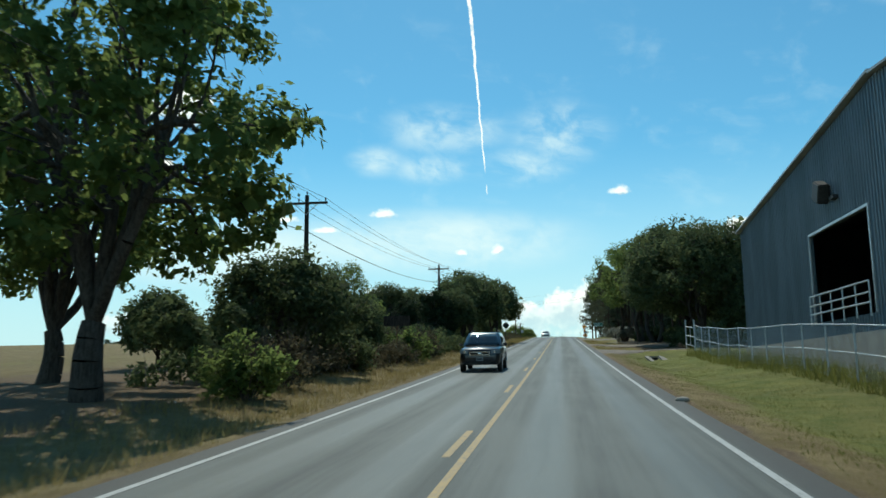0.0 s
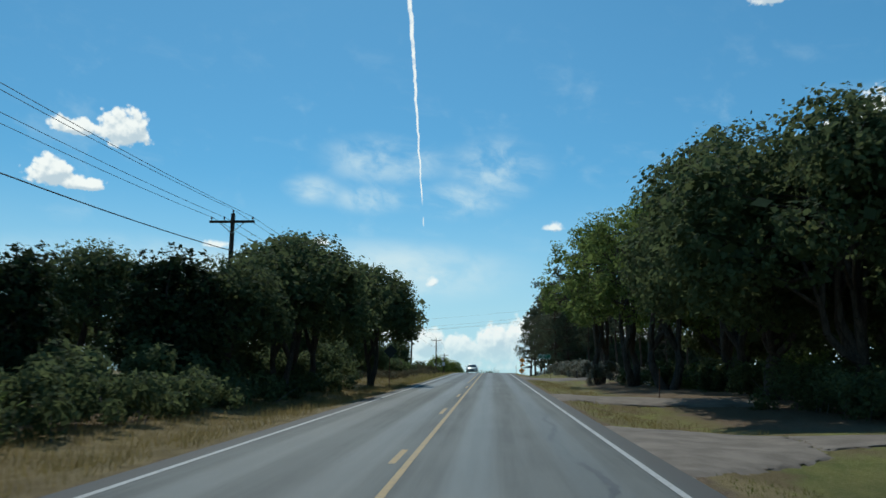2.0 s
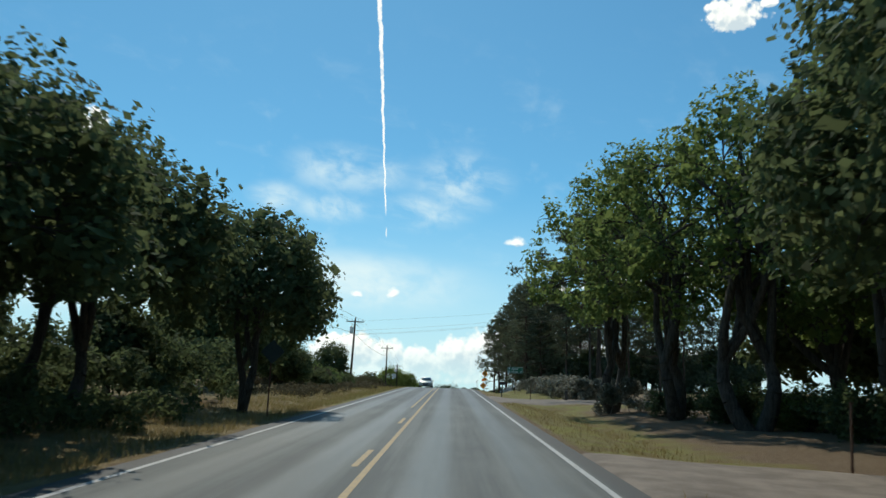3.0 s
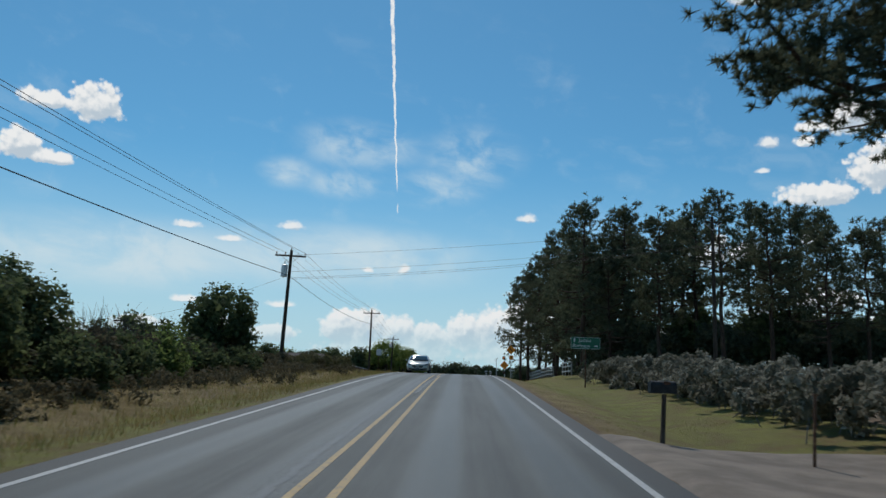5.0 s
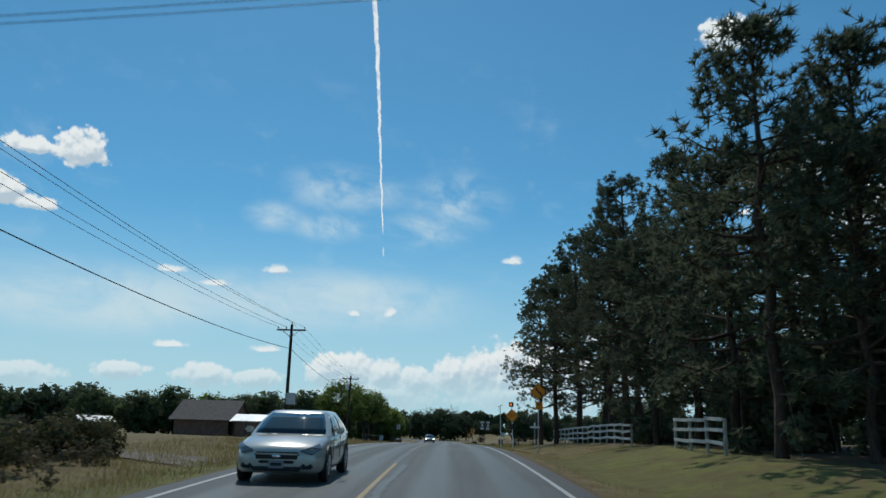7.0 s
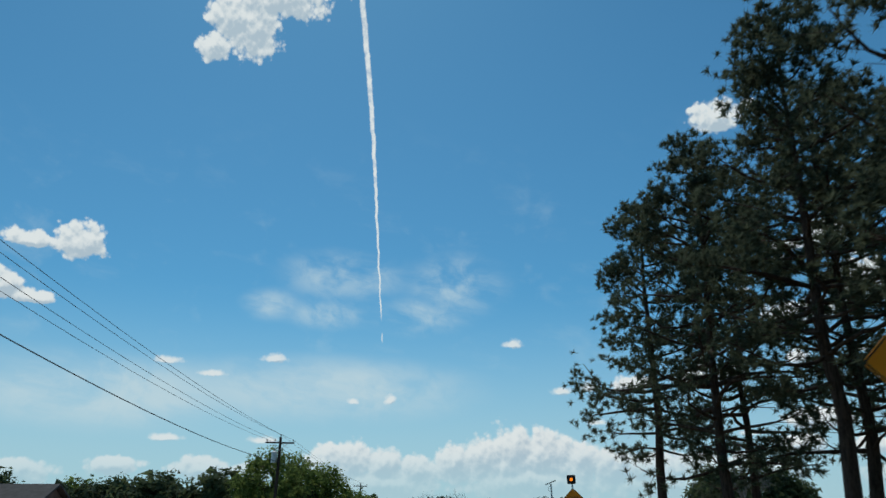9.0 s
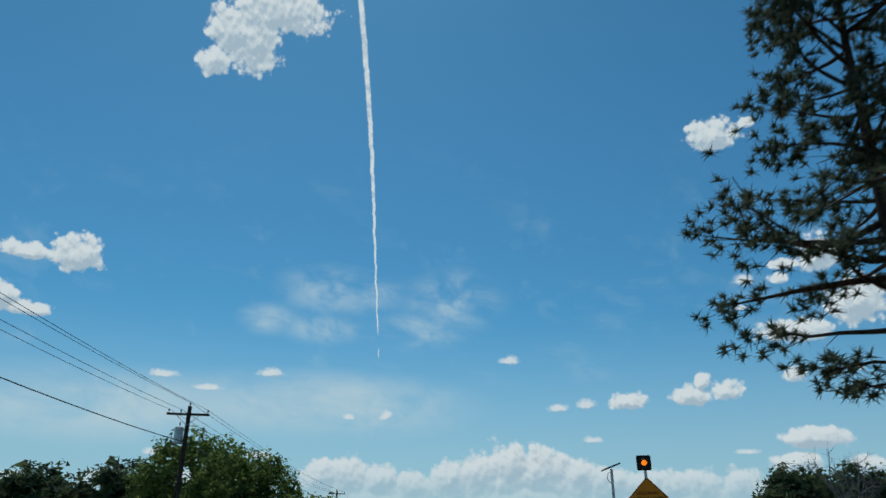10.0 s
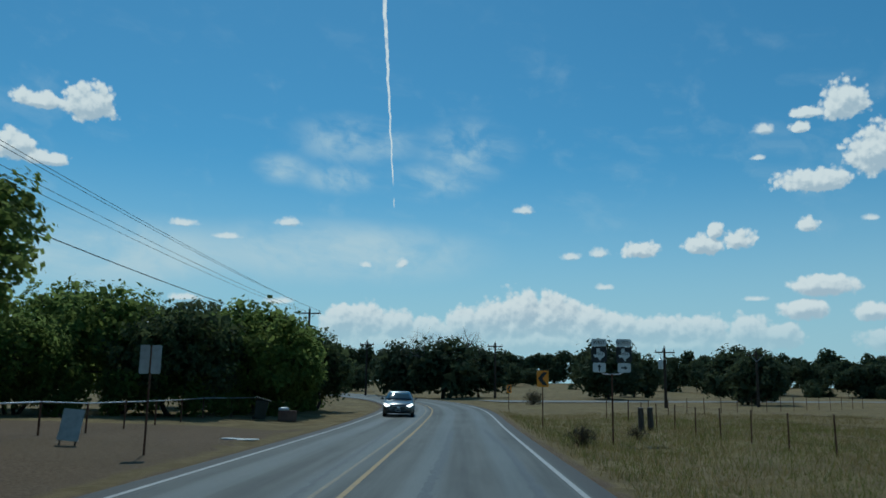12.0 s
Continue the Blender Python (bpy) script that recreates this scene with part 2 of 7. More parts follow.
def leafy(name, dark, mid, light, see=0.35, rough=0.55):
    k = Nodes(name, rough + 0.2, 0.0, 0.06)
    rnd, patch = k.island(), k.noise(0.55, 3.0)
    c = k.mix(k.ramp(rnd, 0.1, 0.9), dark, mid)
    c = k.mix(k.math("MULTIPLY", k.ramp(patch, 0.45, 0.7), k.ramp(rnd, 0.25, 1.0)), c, light)
    c = k.mix(k.math("MULTIPLY", k.each(), 0.35), c, dark)
    k.colour(c)
    t = k.n.new("ShaderNodeBsdfTranslucent")
    k.l.new(k.mix(0.5, c, light), t.inputs["Color"])
    m = k.n.new("ShaderNodeMixShader")
    m.inputs[0].default_value = see
    k.l.new(k.bsdf.outputs[0], m.inputs[1])
    k.l.new(t.outputs[0], m.inputs[2])
    k.l.new(m.outputs[0], k.n["Material Output"].inputs["Surface"])
    return k.mat


def make_asphalt():
    k = Nodes("asphalt", 0.62, 0.0, 0.3)
    uv = "UV"
    grain = k.noise(55.0, 3.0, 0.7, uv)
    stone = k.voronoi(42.0, uv)
    streak = k.noise(1.0, 5.0, 0.6, uv, (2.2, 0.05, 1))
    patch = k.noise(0.22, 5.0, 0.6, uv, (1.6, 0.6, 1))
    sep = k.n.new("ShaderNodeSeparateXYZ")
    k.l.new(k.tc.outputs["UV"], sep.inputs[0])
    lane = k.math("ABSOLUTE", k.math("SUBTRACT", k.math("ABSOLUTE", sep.outputs[0]), 1.8))
    wheel = k.ramp(k.math("ABSOLUTE", k.math("SUBTRACT", lane, 0.86)), 0.62, 0.12)
    c = k.mix(k.ramp(k.math("ADD", k.math("MULTIPLY", streak, 0.6), k.math("MULTIPLY", patch, 0.4)), 0.38, 0.60), (0.056, 0.061, 0.057), (0.119, 0.126, 0.116))
    c = k.mix(k.math("MULTIPLY", wheel, 0.45), c, (0.133, 0.140, 0.127))
    c = k.mix(k.math("MULTIPLY", k.ramp(k.math("ABSOLUTE", sep.outputs[0]), 3.72, 3.95), k.ramp(patch, 0.3, 0.6, 0.4, 0.95)), c, (0.075, 0.062, 0.055))
    # One stretch of the road is darker, with dark speckle along its seam.
    dark_run = k.math("MULTIPLY", k.ramp(sep.outputs[1], 495.0, 512.0), k.ramp(sep.outputs[1], 622.0, 600.0))
    c = k.mix(k.math("MULTIPLY", dark_run, 0.42), c, (0.052, 0.053, 0.052))
    seam = k.ramp(k.math("ABSOLUTE", k.math("ADD", sep.outputs[0], 0.75)), 0.55, 0.1)
    c = k.mix(k.math("MULTIPLY", k.math("MULTIPLY", seam, dark_run), k.ramp(k.noise(14.0, 4.0, 0.7, uv), 0.42, 0.6)), c, (0.028, 0.028, 0.028))
    c = k.mix(k.ramp(grain, 0.56, 0.72, 0.0, 0.5), c, (0.19, 0.195, 0.178))
    c = k.mix(k.ramp(grain, 0.44, 0.3, 0.0, 0.55), c, (0.03, 0.03, 0.03))
    c = k.mix(k.ramp(k.math("ABSOLUTE", sep.outputs[0]), 3.66, 3.74, 0.0, 0.75), c, (0.052, 0.050, 0.048))
    k.colour(c).rough(k.ramp(wheel, 0.0, 1.0, 0.68, 0.52))
    k.bump(k.math("ADD", grain, stone), 0.5, 0.006)
    return k.mat


def make_paint(name, c, worn, lose=0.5):
    k = Nodes(name, 0.6)
    n = k.noise(9.0, 6.0, 0.7)
    f = k.noise(70.0, 2.0, 0.6)
    k.colour(k.mix(k.ramp(k.math("ADD", k.math("MULTIPLY", n, 0.6), k.math("MULTIPLY", f, 0.4)), lose, lose + 0.14), c, worn))
    return k.mat


def make_ground():
    """Dry straw grass, greener growth and bare earth, told apart by the sheet's own cover attribute."""
    k = Nodes("ground", 0.95, 0.0, 0.2)
    at = k.n.new("ShaderNodeAttribute")
    at.attribute_name = "cover"
    s = k.n.new("ShaderNodeSeparateColor")
    k.l.new(at.outputs["Color"], s.inputs[0])
    big, mid, fine = k.noise(0.12, 5.0), k.noise(0.9, 5.0, 0.65), k.noise(14.0, 4.0, 0.7)
    blade = k.noise(45.0, 3.0, 0.7)
    straw = k.mix(k.ramp(mid, 0.35, 0.65), (0.20, 0.142, 0.062), (0.31, 0.235, 0.112))
    straw = k.mix(k.ramp(blade, 0.45, 0.7), straw, (0.13, 0.095, 0.045))
    green = k.mix(k.ramp(mid, 0.35, 0.68), (0.115, 0.138, 0.03), (0.215, 0.208, 0.055))
    green = k.mix(k.ramp(fine, 0.5, 0.72), green, (0.27, 0.225, 0.085))
    earth = k.mix(k.ramp(fine, 0.35, 0.68), (0.125, 0.083, 0.052), (0.245, 0.172, 0.108))
    c = k.mix(k.ramp(k.math("ADD", s.outputs[0], k.math("MULTIPLY", k.math("SUBTRACT", mid, 0.5), 0.9)), 0.35, 0.65), straw, green)
    c = k.mix(k.ramp(k.math("ADD", s.outputs[1], k.math("MULTIPLY", k.math("SUBTRACT", mid, 0.5), 0.8)), 0.4, 0.62), c, earth)
    c = k.mix(k.ramp(big, 0.4, 0.7, 0.0, 0.3), c, (0.16, 0.115, 0.06))
    k.colour(c)
    k.bump(k.math("ADD", fine, blade), 0.8, 0.05)
    return k.mat


def make_metal_siding(name, a, b):
    k = Nodes(name, 0.55, 0.25)
    n = k.noise(0.6, 5.0, 0.6, "Object", (1, 1, 0.3))
    run = k.noise(3.0, 4.0, 0.6, "Object", (2.5, 2.5, 0.12))
    c = k.mix(k.ramp(n, 0.35, 0.65), a, b)
    c = k.mix(k.ramp(run, 0.55, 0.75, 0.0, 0.4), c, (0.12, 0.10, 0.09))
    k.colour(c)
    return k.mat


def glowing(name, c, strength):
    k = Nodes(name, 0.3)
    k.colour(c)
    k.bsdf.inputs["Emission Color"].default_value, k.bsdf.inputs["Emission Strength"].default_value = (*c, 1), strength
    return k.mat


def make_bark(name, a, b):
    k = Nodes(name, 0.95, 0.0, 0.2)
    n = k.noise(3.0, 6.0, 0.7, "Object", (4, 4, 0.6))
    f = k.noise(22.0, 4.0, 0.7)
    k.colour(k.mix(k.ramp(k.math("ADD", k.math("MULTIPLY", n, 0.7), k.math("MULTIPLY", f, 0.3)), 0.38, 0.6), a, b))
    k.bump(n, 0.9, 0.04)
    return k.mat


def make_car_paint(name, a, metal=0.5):
    k = Nodes(name, 0.28, metal)
    dust = k.noise(2.5, 5.0, 0.6)
    k.colour(k.mix(k.ramp(dust, 0.5, 0.8, 0.0, 0.25), a, (0.25, 0.22, 0.18)))
    k.bsdf.inputs["Coat Weight"].default_value, k.bsdf.inputs["Coat Roughness"].default_value = 0.8, 0.06
    return k.mat


def make_glass(name, tint, rough=0.03):
    k = Nodes(name, rough, 0.0, 0.9)
    k.colour(k.mix(k.ramp(k.noise(1.5, 3.0), 0.4, 0.7), tint, tuple(v * 1.4 for v in tint)))
    return k.mat


ASPHALT = make_asphalt()
YELLOW = make_paint("yellow_paint", (0.37, 0.225, 0.055), (0.16, 0.125, 0.08), 0.48)
FADED_LINE = make_paint("faded_cream_paint", (0.26, 0.21, 0.12), (0.12, 0.105, 0.085), 0.44)
WHITE_LINE = make_paint("white_paint", (0.42, 0.415, 0.40), (0.16, 0.158, 0.15), 0.5)
GROUND = make_ground()
TAR = plain("tar", (0.018, 0.018, 0.019), (0.04, 0.04, 0.04), 4.0, 0.5)
GRAVEL = plain("gravel", (0.14, 0.108, 0.082), (0.24, 0.192, 0.15), 1.3, 0.95, 0, 0.9, 26.0)
PALE_SEAL = plain("pale_chip_seal", (0.17, 0.162, 0.148), (0.25, 0.238, 0.215), 0.8, 0.85, 0, 0.4, 30.0)
CONCRETE = plain("concrete", (0.25, 0.215, 0.175), (0.36, 0.32, 0.27), 2.0, 0.85, 0, 0.4, 30.0)
SIDING = make_metal_siding("blue_grey_siding", (0.115, 0.15, 0.175), (0.165, 0.205, 0.235))
SHEET = make_metal_siding("grey_sheet", (0.27, 0.28, 0.29), (0.38, 0.39, 0.39))
ROOF_METAL = make_metal_siding("pale_roof_metal", (0.55, 0.56, 0.57), (0.70, 0.70, 0.69))
GALV = plain("galvanised", (0.42, 0.43, 0.44), (0.58, 0.59, 0.60), 8.0, 0.42, 0.8, 0.05)
RUSTY = plain("rusty_steel", (0.10, 0.045, 0.025), (0.19, 0.10, 0.06), 12.0, 0.85, 0.3)
DARK_STEEL = plain("dark_steel", (0.03, 0.03, 0.032), (0.06, 0.06, 0.06), 10.0, 0.6, 0.5)
POLE_WOOD = make_bark("creosoted_wood", (0.035, 0.026, 0.02), (0.085, 0.064, 0.05))
POST_WOOD = make_bark("weathered_wood", (0.055, 0.044, 0.035), (0.13, 0.108, 0.088))
# Whitewash greyed so its colour holds the shade below the pines.
WHITE_BOARD = plain("whitewashed_board", (0.36, 0.345, 0.32), (0.58, 0.56, 0.53), 3.0, 0.85)
BARK = make_bark("grey_brown_bark", (0.045, 0.036, 0.029), (0.105, 0.088, 0.074))
PINE_BARK = make_bark("pine_bark", (0.04, 0.027, 0.02), (0.105, 0.07, 0.052))
DEAD_WOOD = make_bark("bleached_dead_wood", (0.13, 0.115, 0.10), (0.27, 0.245, 0.22))
OAK_LEAF = leafy("oak_leaf", (0.060, 0.080, 0.040), (0.115, 0.148, 0.066), (0.185, 0.215, 0.092), 0.45)
# Oak leaf darkened for the far tree line's shade, then lifted for haze.
FAR_LEAF = leafy("far_oak_leaf", (0.050, 0.066, 0.036), (0.086, 0.108, 0.056), (0.125, 0.148, 0.075), 0.35)
ELM_LEAF = leafy("elm_leaf", (0.078, 0.118, 0.038), (0.15, 0.212, 0.062), (0.25, 0.295, 0.092), 0.62)
HACK_LEAF = leafy("hackberry_leaf", (0.10, 0.148, 0.041), (0.185, 0.255, 0.068), (0.28, 0.325, 0.095), 0.7)
CEDAR_LEAF = leafy("cedar_leaf", (0.022, 0.034, 0.017), (0.038, 0.056, 0.024), (0.06, 0.08, 0.03), 0.2)
PINE_LEAF = leafy("pine_needle", (0.062, 0.078, 0.052), (0.115, 0.135, 0.085), (0.19, 0.20, 0.12), 0.4)
# Dusty greys, with leaf highlights and dark gaps put into the end tones.
VINE_LEAF = leafy("dusty_highlit_vine_leaf", (0.062, 0.066, 0.042), (0.17, 0.165, 0.118), (0.60, 0.57, 0.48), 0.3)
BRUSH_LEAF = leafy("dry_brush", (0.065, 0.058, 0.032), (0.13, 0.112, 0.065), (0.23, 0.19, 0.115), 0.3)
WEED_LEAF = leafy("olive_weed", (0.055, 0.058, 0.024), (0.115, 0.11, 0.05), (0.20, 0.175, 0.085), 0.3)
STRAW = leafy("dry_grass_blade", (0.20, 0.145, 0.055), (0.31, 0.235, 0.095), (0.41, 0.325, 0.15), 0.45, 0.8)
GREEN_BLADE = leafy("green_grass_blade", (0.11, 0.13, 0.03), (0.18, 0.188, 0.045), (0.275, 0.255, 0.085), 0.45, 0.7)
SIGN_GREEN = plain("sign_green", (0.010, 0.10, 0.055), (0.014, 0.13, 0.07), 4.0, 0.4, 0, 0.0)
SIGN_YELLOW = plain("sign_yellow", (0.93, 0.29, 0.008), (0.97, 0.33, 0.012), 4.0, 0.45, 0, 0.0)
SIGN_WHITE = plain("sign_white", (0.62, 0.62, 0.60), (0.74, 0.74, 0.72), 4.0, 0.45, 0, 0.0)
SIGN_BLACK = plain("sign_black", (0.012, 0.012, 0.012), (0.022, 0.022, 0.022), 4.0, 0.5, 0, 0.0)
SIGN_BACK = plain("aluminium_back", (0.40, 0.41, 0.42), (0.52, 0.53, 0.54), 6.0, 0.5, 0.6, 0.0)
BRICK_RED = plain("brown_brick", (0.13, 0.075, 0.058), (0.20, 0.12, 0.09), 2.0, 0.9, 0, 0.3, 20.0)
SHINGLE = plain("shingle", (0.07, 0.055, 0.048), (0.11, 0.09, 0.08), 3.0, 0.9, 0, 0.5, 18.0)
RUBBER = plain("tyre_rubber", (0.012, 0.012, 0.012), (0.025, 0.025, 0.024), 9.0, 0.85)
BIN_PLASTIC = plain("dark_green_plastic", (0.012, 0.02, 0.016), (0.022, 0.032, 0.026), 6.0, 0.55)
CAR_GLASS = make_glass("car_glass", (0.012, 0.015, 0.018))
WINDOW_GLASS = make_glass("window_glass", (0.03, 0.035, 0.04))
LAMP_GLASS = make_glass("lamp_glass", (0.22, 0.23, 0.24), 0.08)
CHROME = plain("chrome", (0.62, 0.63, 0.64), (0.70, 0.70, 0.71), 9.0, 0.14, 1.0, 0.0)
BLUE_BLACK = make_car_paint("blue_black_paint", (0.008, 0.012, 0.02))
SILVER = make_car_paint("champagne_silver_paint", (0.60, 0.565, 0.50), 0.25)
GREY_PAINT = make_car_paint("grey_paint", (0.10, 0.11, 0.115), 0.6)
PLATE = plain("grey_plate", (0.22, 0.23, 0.24), (0.30, 0.31, 0.32), 8.0, 0.5)
BLACK_TRIM = plain("black_trim", (0.012, 0.012, 0.012), (0.022, 0.022, 0.022), 8.0, 0.6)
AMBER = glowing("amber_lamp", (1.0, 0.22, 0.01), 1.6)
HEADLAMP = glowing("lit_headlamp", (1.0, 0.96, 0.88), 4.0)
CERAMIC = plain("brown_ceramic", (0.10, 0.06, 0.045), (0.16, 0.10, 0.075), 20.0, 0.25, 0, 0.0)
SOLAR = plain("solar_cells", (0.008, 0.010, 0.022), (0.016, 0.018, 0.035), 12.0, 0.12, 0.2, 0.0)

# ---------------------------------------------------------------- mesh helpers


def part(name, bm, material, parent=None, label=""):
    me = bpy.data.meshes.new(name)
    bm.to_mesh(me)
    bm.free()
    me.materials.append(material)
    ob = new(name, me)
    if parent is not None:
        ob.parent = parent
    return tagged(ob, label)


def raw(name, verts, faces, material, parent=None, smooth=False):
    me = bpy.data.meshes.new(name)
    me.from_pydata([tuple(v) for v in verts], [], faces)
    me.materials.append(material)
    if smooth:
        me.polygons.foreach_set("use_smooth", [True] * len(me.polygons))
    ob = new(name, me)
    if parent is not None:
        ob.parent = parent
    return ob


def soup(name, v, n, material, parent=None):
    """A mesh of many loose polygons of n corners each, from an array of corners."""
    count = len(v) // n
    me = bpy.data.meshes.new(name)
    me.vertices.add(len(v))
    me.vertices.foreach_set("co", np.asarray(v, np.float32).ravel())
    me.loops.add(count * n)
    me.loops.foreach_set("vertex_index", np.arange(count * n, dtype=np.int32))
    me.polygons.add(count)
    me.polygons.foreach_set("loop_start", np.arange(0, count * n, n, dtype=np.int32))
    me.update(calc_edges=True)
    me.materials.append(material)
    ob = new(name, me)
    if parent is not None:
        ob.parent = parent
    return ob


def thing(name, label, category, m=None, group="", kind=""):
    ob = tagged(new(name), label, category, group, kind)
    if m is not None:
        ob.matrix_basis = m
    return ob


def box(bm, c, s, turn=None, bevel=0.0):
    m = Matrix.Translation(c) @ (turn if turn is not None else Matrix()) @ Matrix.Diagonal((*s, 1))
    g = bmesh.ops.create_cube(bm, size=1.0, matrix=m)
    if bevel:
        edges = list({e for v in g["verts"] for e in v.link_edges})
        bmesh.ops.bevel(bm, geom=edges, offset=bevel, segments=2, affect="EDGES", clamp_overlap=True)
    return bm


def rod(bm, a, b, r0, r1=None, seg=8):
    a, b = Vector(a), Vector(b)
    d = b - a
    m = Matrix.Translation((a + b) / 2) @ d.to_track_quat("Z", "Y").to_matrix().to_4x4()
    bmesh.ops.create_cone(bm, cap_ends=True, segments=seg, radius1=r0, radius2=r0 if r1 is None else r1, depth=d.length, matrix=m)
    return bm


def boxed(name, c, s, material, parent=None, bevel=0.0, turn=None, label=""):
    return part(name, box(bmesh.new(), c, s, turn, bevel), material, parent, label)


def rodded(name, a, b, r0, material, parent=None, r1=None, seg=8, label=""):
    return part(name, rod(bmesh.new(), a, b, r0, r1, seg), material, parent, label)


def writing(name, text, size, material, parent, m, align="CENTER"):
    """Letters of the built-in font, as a thin mesh."""
    cu = bpy.data.curves.new(name, "FONT")
    cu.body, cu.size, cu.align_x, cu.align_y, cu.extrude = text, size, align, "CENTER", 0.002
    tmp = bpy.data.objects.new(name, cu)
    scene.collection.objects.link(tmp)
    me = bpy.data.meshes.new_from_object(tmp.evaluated_get(bpy.context.evaluated_depsgraph_get()))
    bpy.data.objects.remove(tmp)
    me.materials.clear()
    me.materials.append(material)
    ob = new(name, me)
    ob.parent = parent
    ob.matrix_basis = m
    return ob

# ---------------------------------------------------------------- the lie of the land
SLOPES = [(-400, 0.02), (-60, 0.035), (0, 0.042), (30, 0.052), (60, 0.055), (150, 0.055), (170, 0.042), (190, 0.022), (212, 0.002), (240, -0.004),
          (260, -0.006), (296, -0.005), (312, 0.006), (350, 0.010), (390, 0.010), (410, 0.022), (500, 0.022), (540, 0.0), (5000, 0.0)]
_y = np.arange(-400.0, 5001.0)
_s = np.interp(_y, [a for a, b in SLOPES], [b for a, b in SLOPES])
_z = np.concatenate([[0.0], np.cumsum((_s[1:] + _s[:-1]) / 2)])
_z -= np.interp(0.0, _y, _z)


def rise(y):
    return np.interp(y, _y, _z)


def centre_line():
    """The road's middle: straight, then a bend to the left."""
    pts, heading, p = [], 0.0, np.array([0.05, -390.0])
    while len(pts) < 960:
        pts.append((p[0], p[1], heading))
        bend = np.interp(p[1], [310, 334], [0.0, 1 / 105.0]) if heading < radians(78) else 0.0
        heading += bend
        p = p + np.array([-math.sin(heading), math.cos(heading)])
    return np.array(pts)


ROAD = centre_line()
SIDE = np.array([(1.0 + 0.902 * s, 352.0 + 0.431 * s, radians(-64.5)) for s in np.arange(0.0, 420.0, 2.0)])


def distance(line, x, y):
    """Signed distance from a line of points (positive to its right) for arrays of places."""
    out = np.full(np.shape(x), 1e9)
    sign = np.zeros(np.shape(x))
    for a in range(0, len(line), 2):
        px, py, h = line[a]
        dx, dy = x - px, y - py
        d = np.hypot(dx, dy)
        near = d < np.abs(out)
        side = dx * math.cos(h) + dy * math.sin(h)
        out = np.where(near, d, out)
        sign = np.where(near, side, sign)
    along = np.abs(sign)
    return np.where(out < 3.0, sign, np.sign(sign) * np.maximum(out, along))


def wave(x, y, s, seed=0.0):
    return noise.noise(Vector((x * s, y * s, seed)))


def cross(d, y):
    """Height over the road's own level at distance d from its middle."""
    right = np.interp(d, [4.2, 5.0, 7.2, 9.5, 12, 30, 60], [-0.05, -0.12, -0.55, -0.35, -0.15, 0.1, 0.2])
    left = np.interp(-d, [4.2, 5.0, 6.5, 8.5, 12, 30, 60], [-0.05, -0.10, -0.28, -0.05, 0.1, 0.2, 0.0])
    # drives cross the ditch on fill; the bank below the pines stands higher
    fill = np.maximum.reduce([np.interp(np.abs(y - c), [w, w + 2.0], [1.0, 0.0]) for c, w in ((64.5, 2.6), (85.0, 3.0), (127.0, 5.0))])
    right = right * (1 - 0.8 * fill) + np.interp(y, [178, 190, 246, 262], [0, 1, 1, 0]) * np.interp(d, [8.0, 12.0, 40.0], [0.0, 0.5, 0.6])
    fade = np.interp(y, [262, 285], [1.0, 0.5])
    return np.where(d > 0, right, left) * fade


xs = np.unique(np.concatenate([np.arange(-16, 16.1, 0.6), np.arange(-60, 61, 3.0), np.arange(-200, 201, 20.0), np.array([-4400, -3000, -2000, -1200, -700, -400, 400, 700, 1200, 2000, 3000, 4400.0])]))
ys = np.unique(np.concatenate([np.arange(-12, 372, 1.2), np.arange(372, 430, 3.0), np.arange(420, 700, 20.0), np.array([-390, -200, -100, -50, -25, 800, 1000, 1400, 2000, 3000, 4600.0])]))
GX, GY = np.meshgrid(xs, ys)
_D, _D2 = distance(ROAD, GX, GY), distance(SIDE, GX, GY)
GZ = rise(GY) + np.where(np.abs(_D) < 4.25, -0.07, cross(_D, GY))
GZ = np.where((np.abs(_D2) < 5.0) & (GX > 1.0), rise(GY) - 0.07, GZ)
_rough = np.array([[wave(a, b, 0.35) * 0.08 + wave(a, b, 0.07, 3.0) * 0.16 for a in xs] for b in ys])
GZ = GZ + np.where((np.abs(_D) > 5.2) & (np.abs(_D2) > 5.5), _rough, 0.0)


def land(x, y):
    """Height of the ground sheet at a place."""
    i = int(np.clip(np.searchsorted(xs, x) - 1, 0, len(xs) - 2))
    j = int(np.clip(np.searchsorted(ys, y) - 1, 0, len(ys) - 2))
    u, v = (x - xs[i]) / (xs[i + 1] - xs[i]), (y - ys[j]) / (ys[j + 1] - ys[j])
    return float((GZ[j, i] * (1 - u) + GZ[j, i + 1] * u) * (1 - v) + (GZ[j + 1, i] * (1 - u) + GZ[j + 1, i + 1] * u) * v)


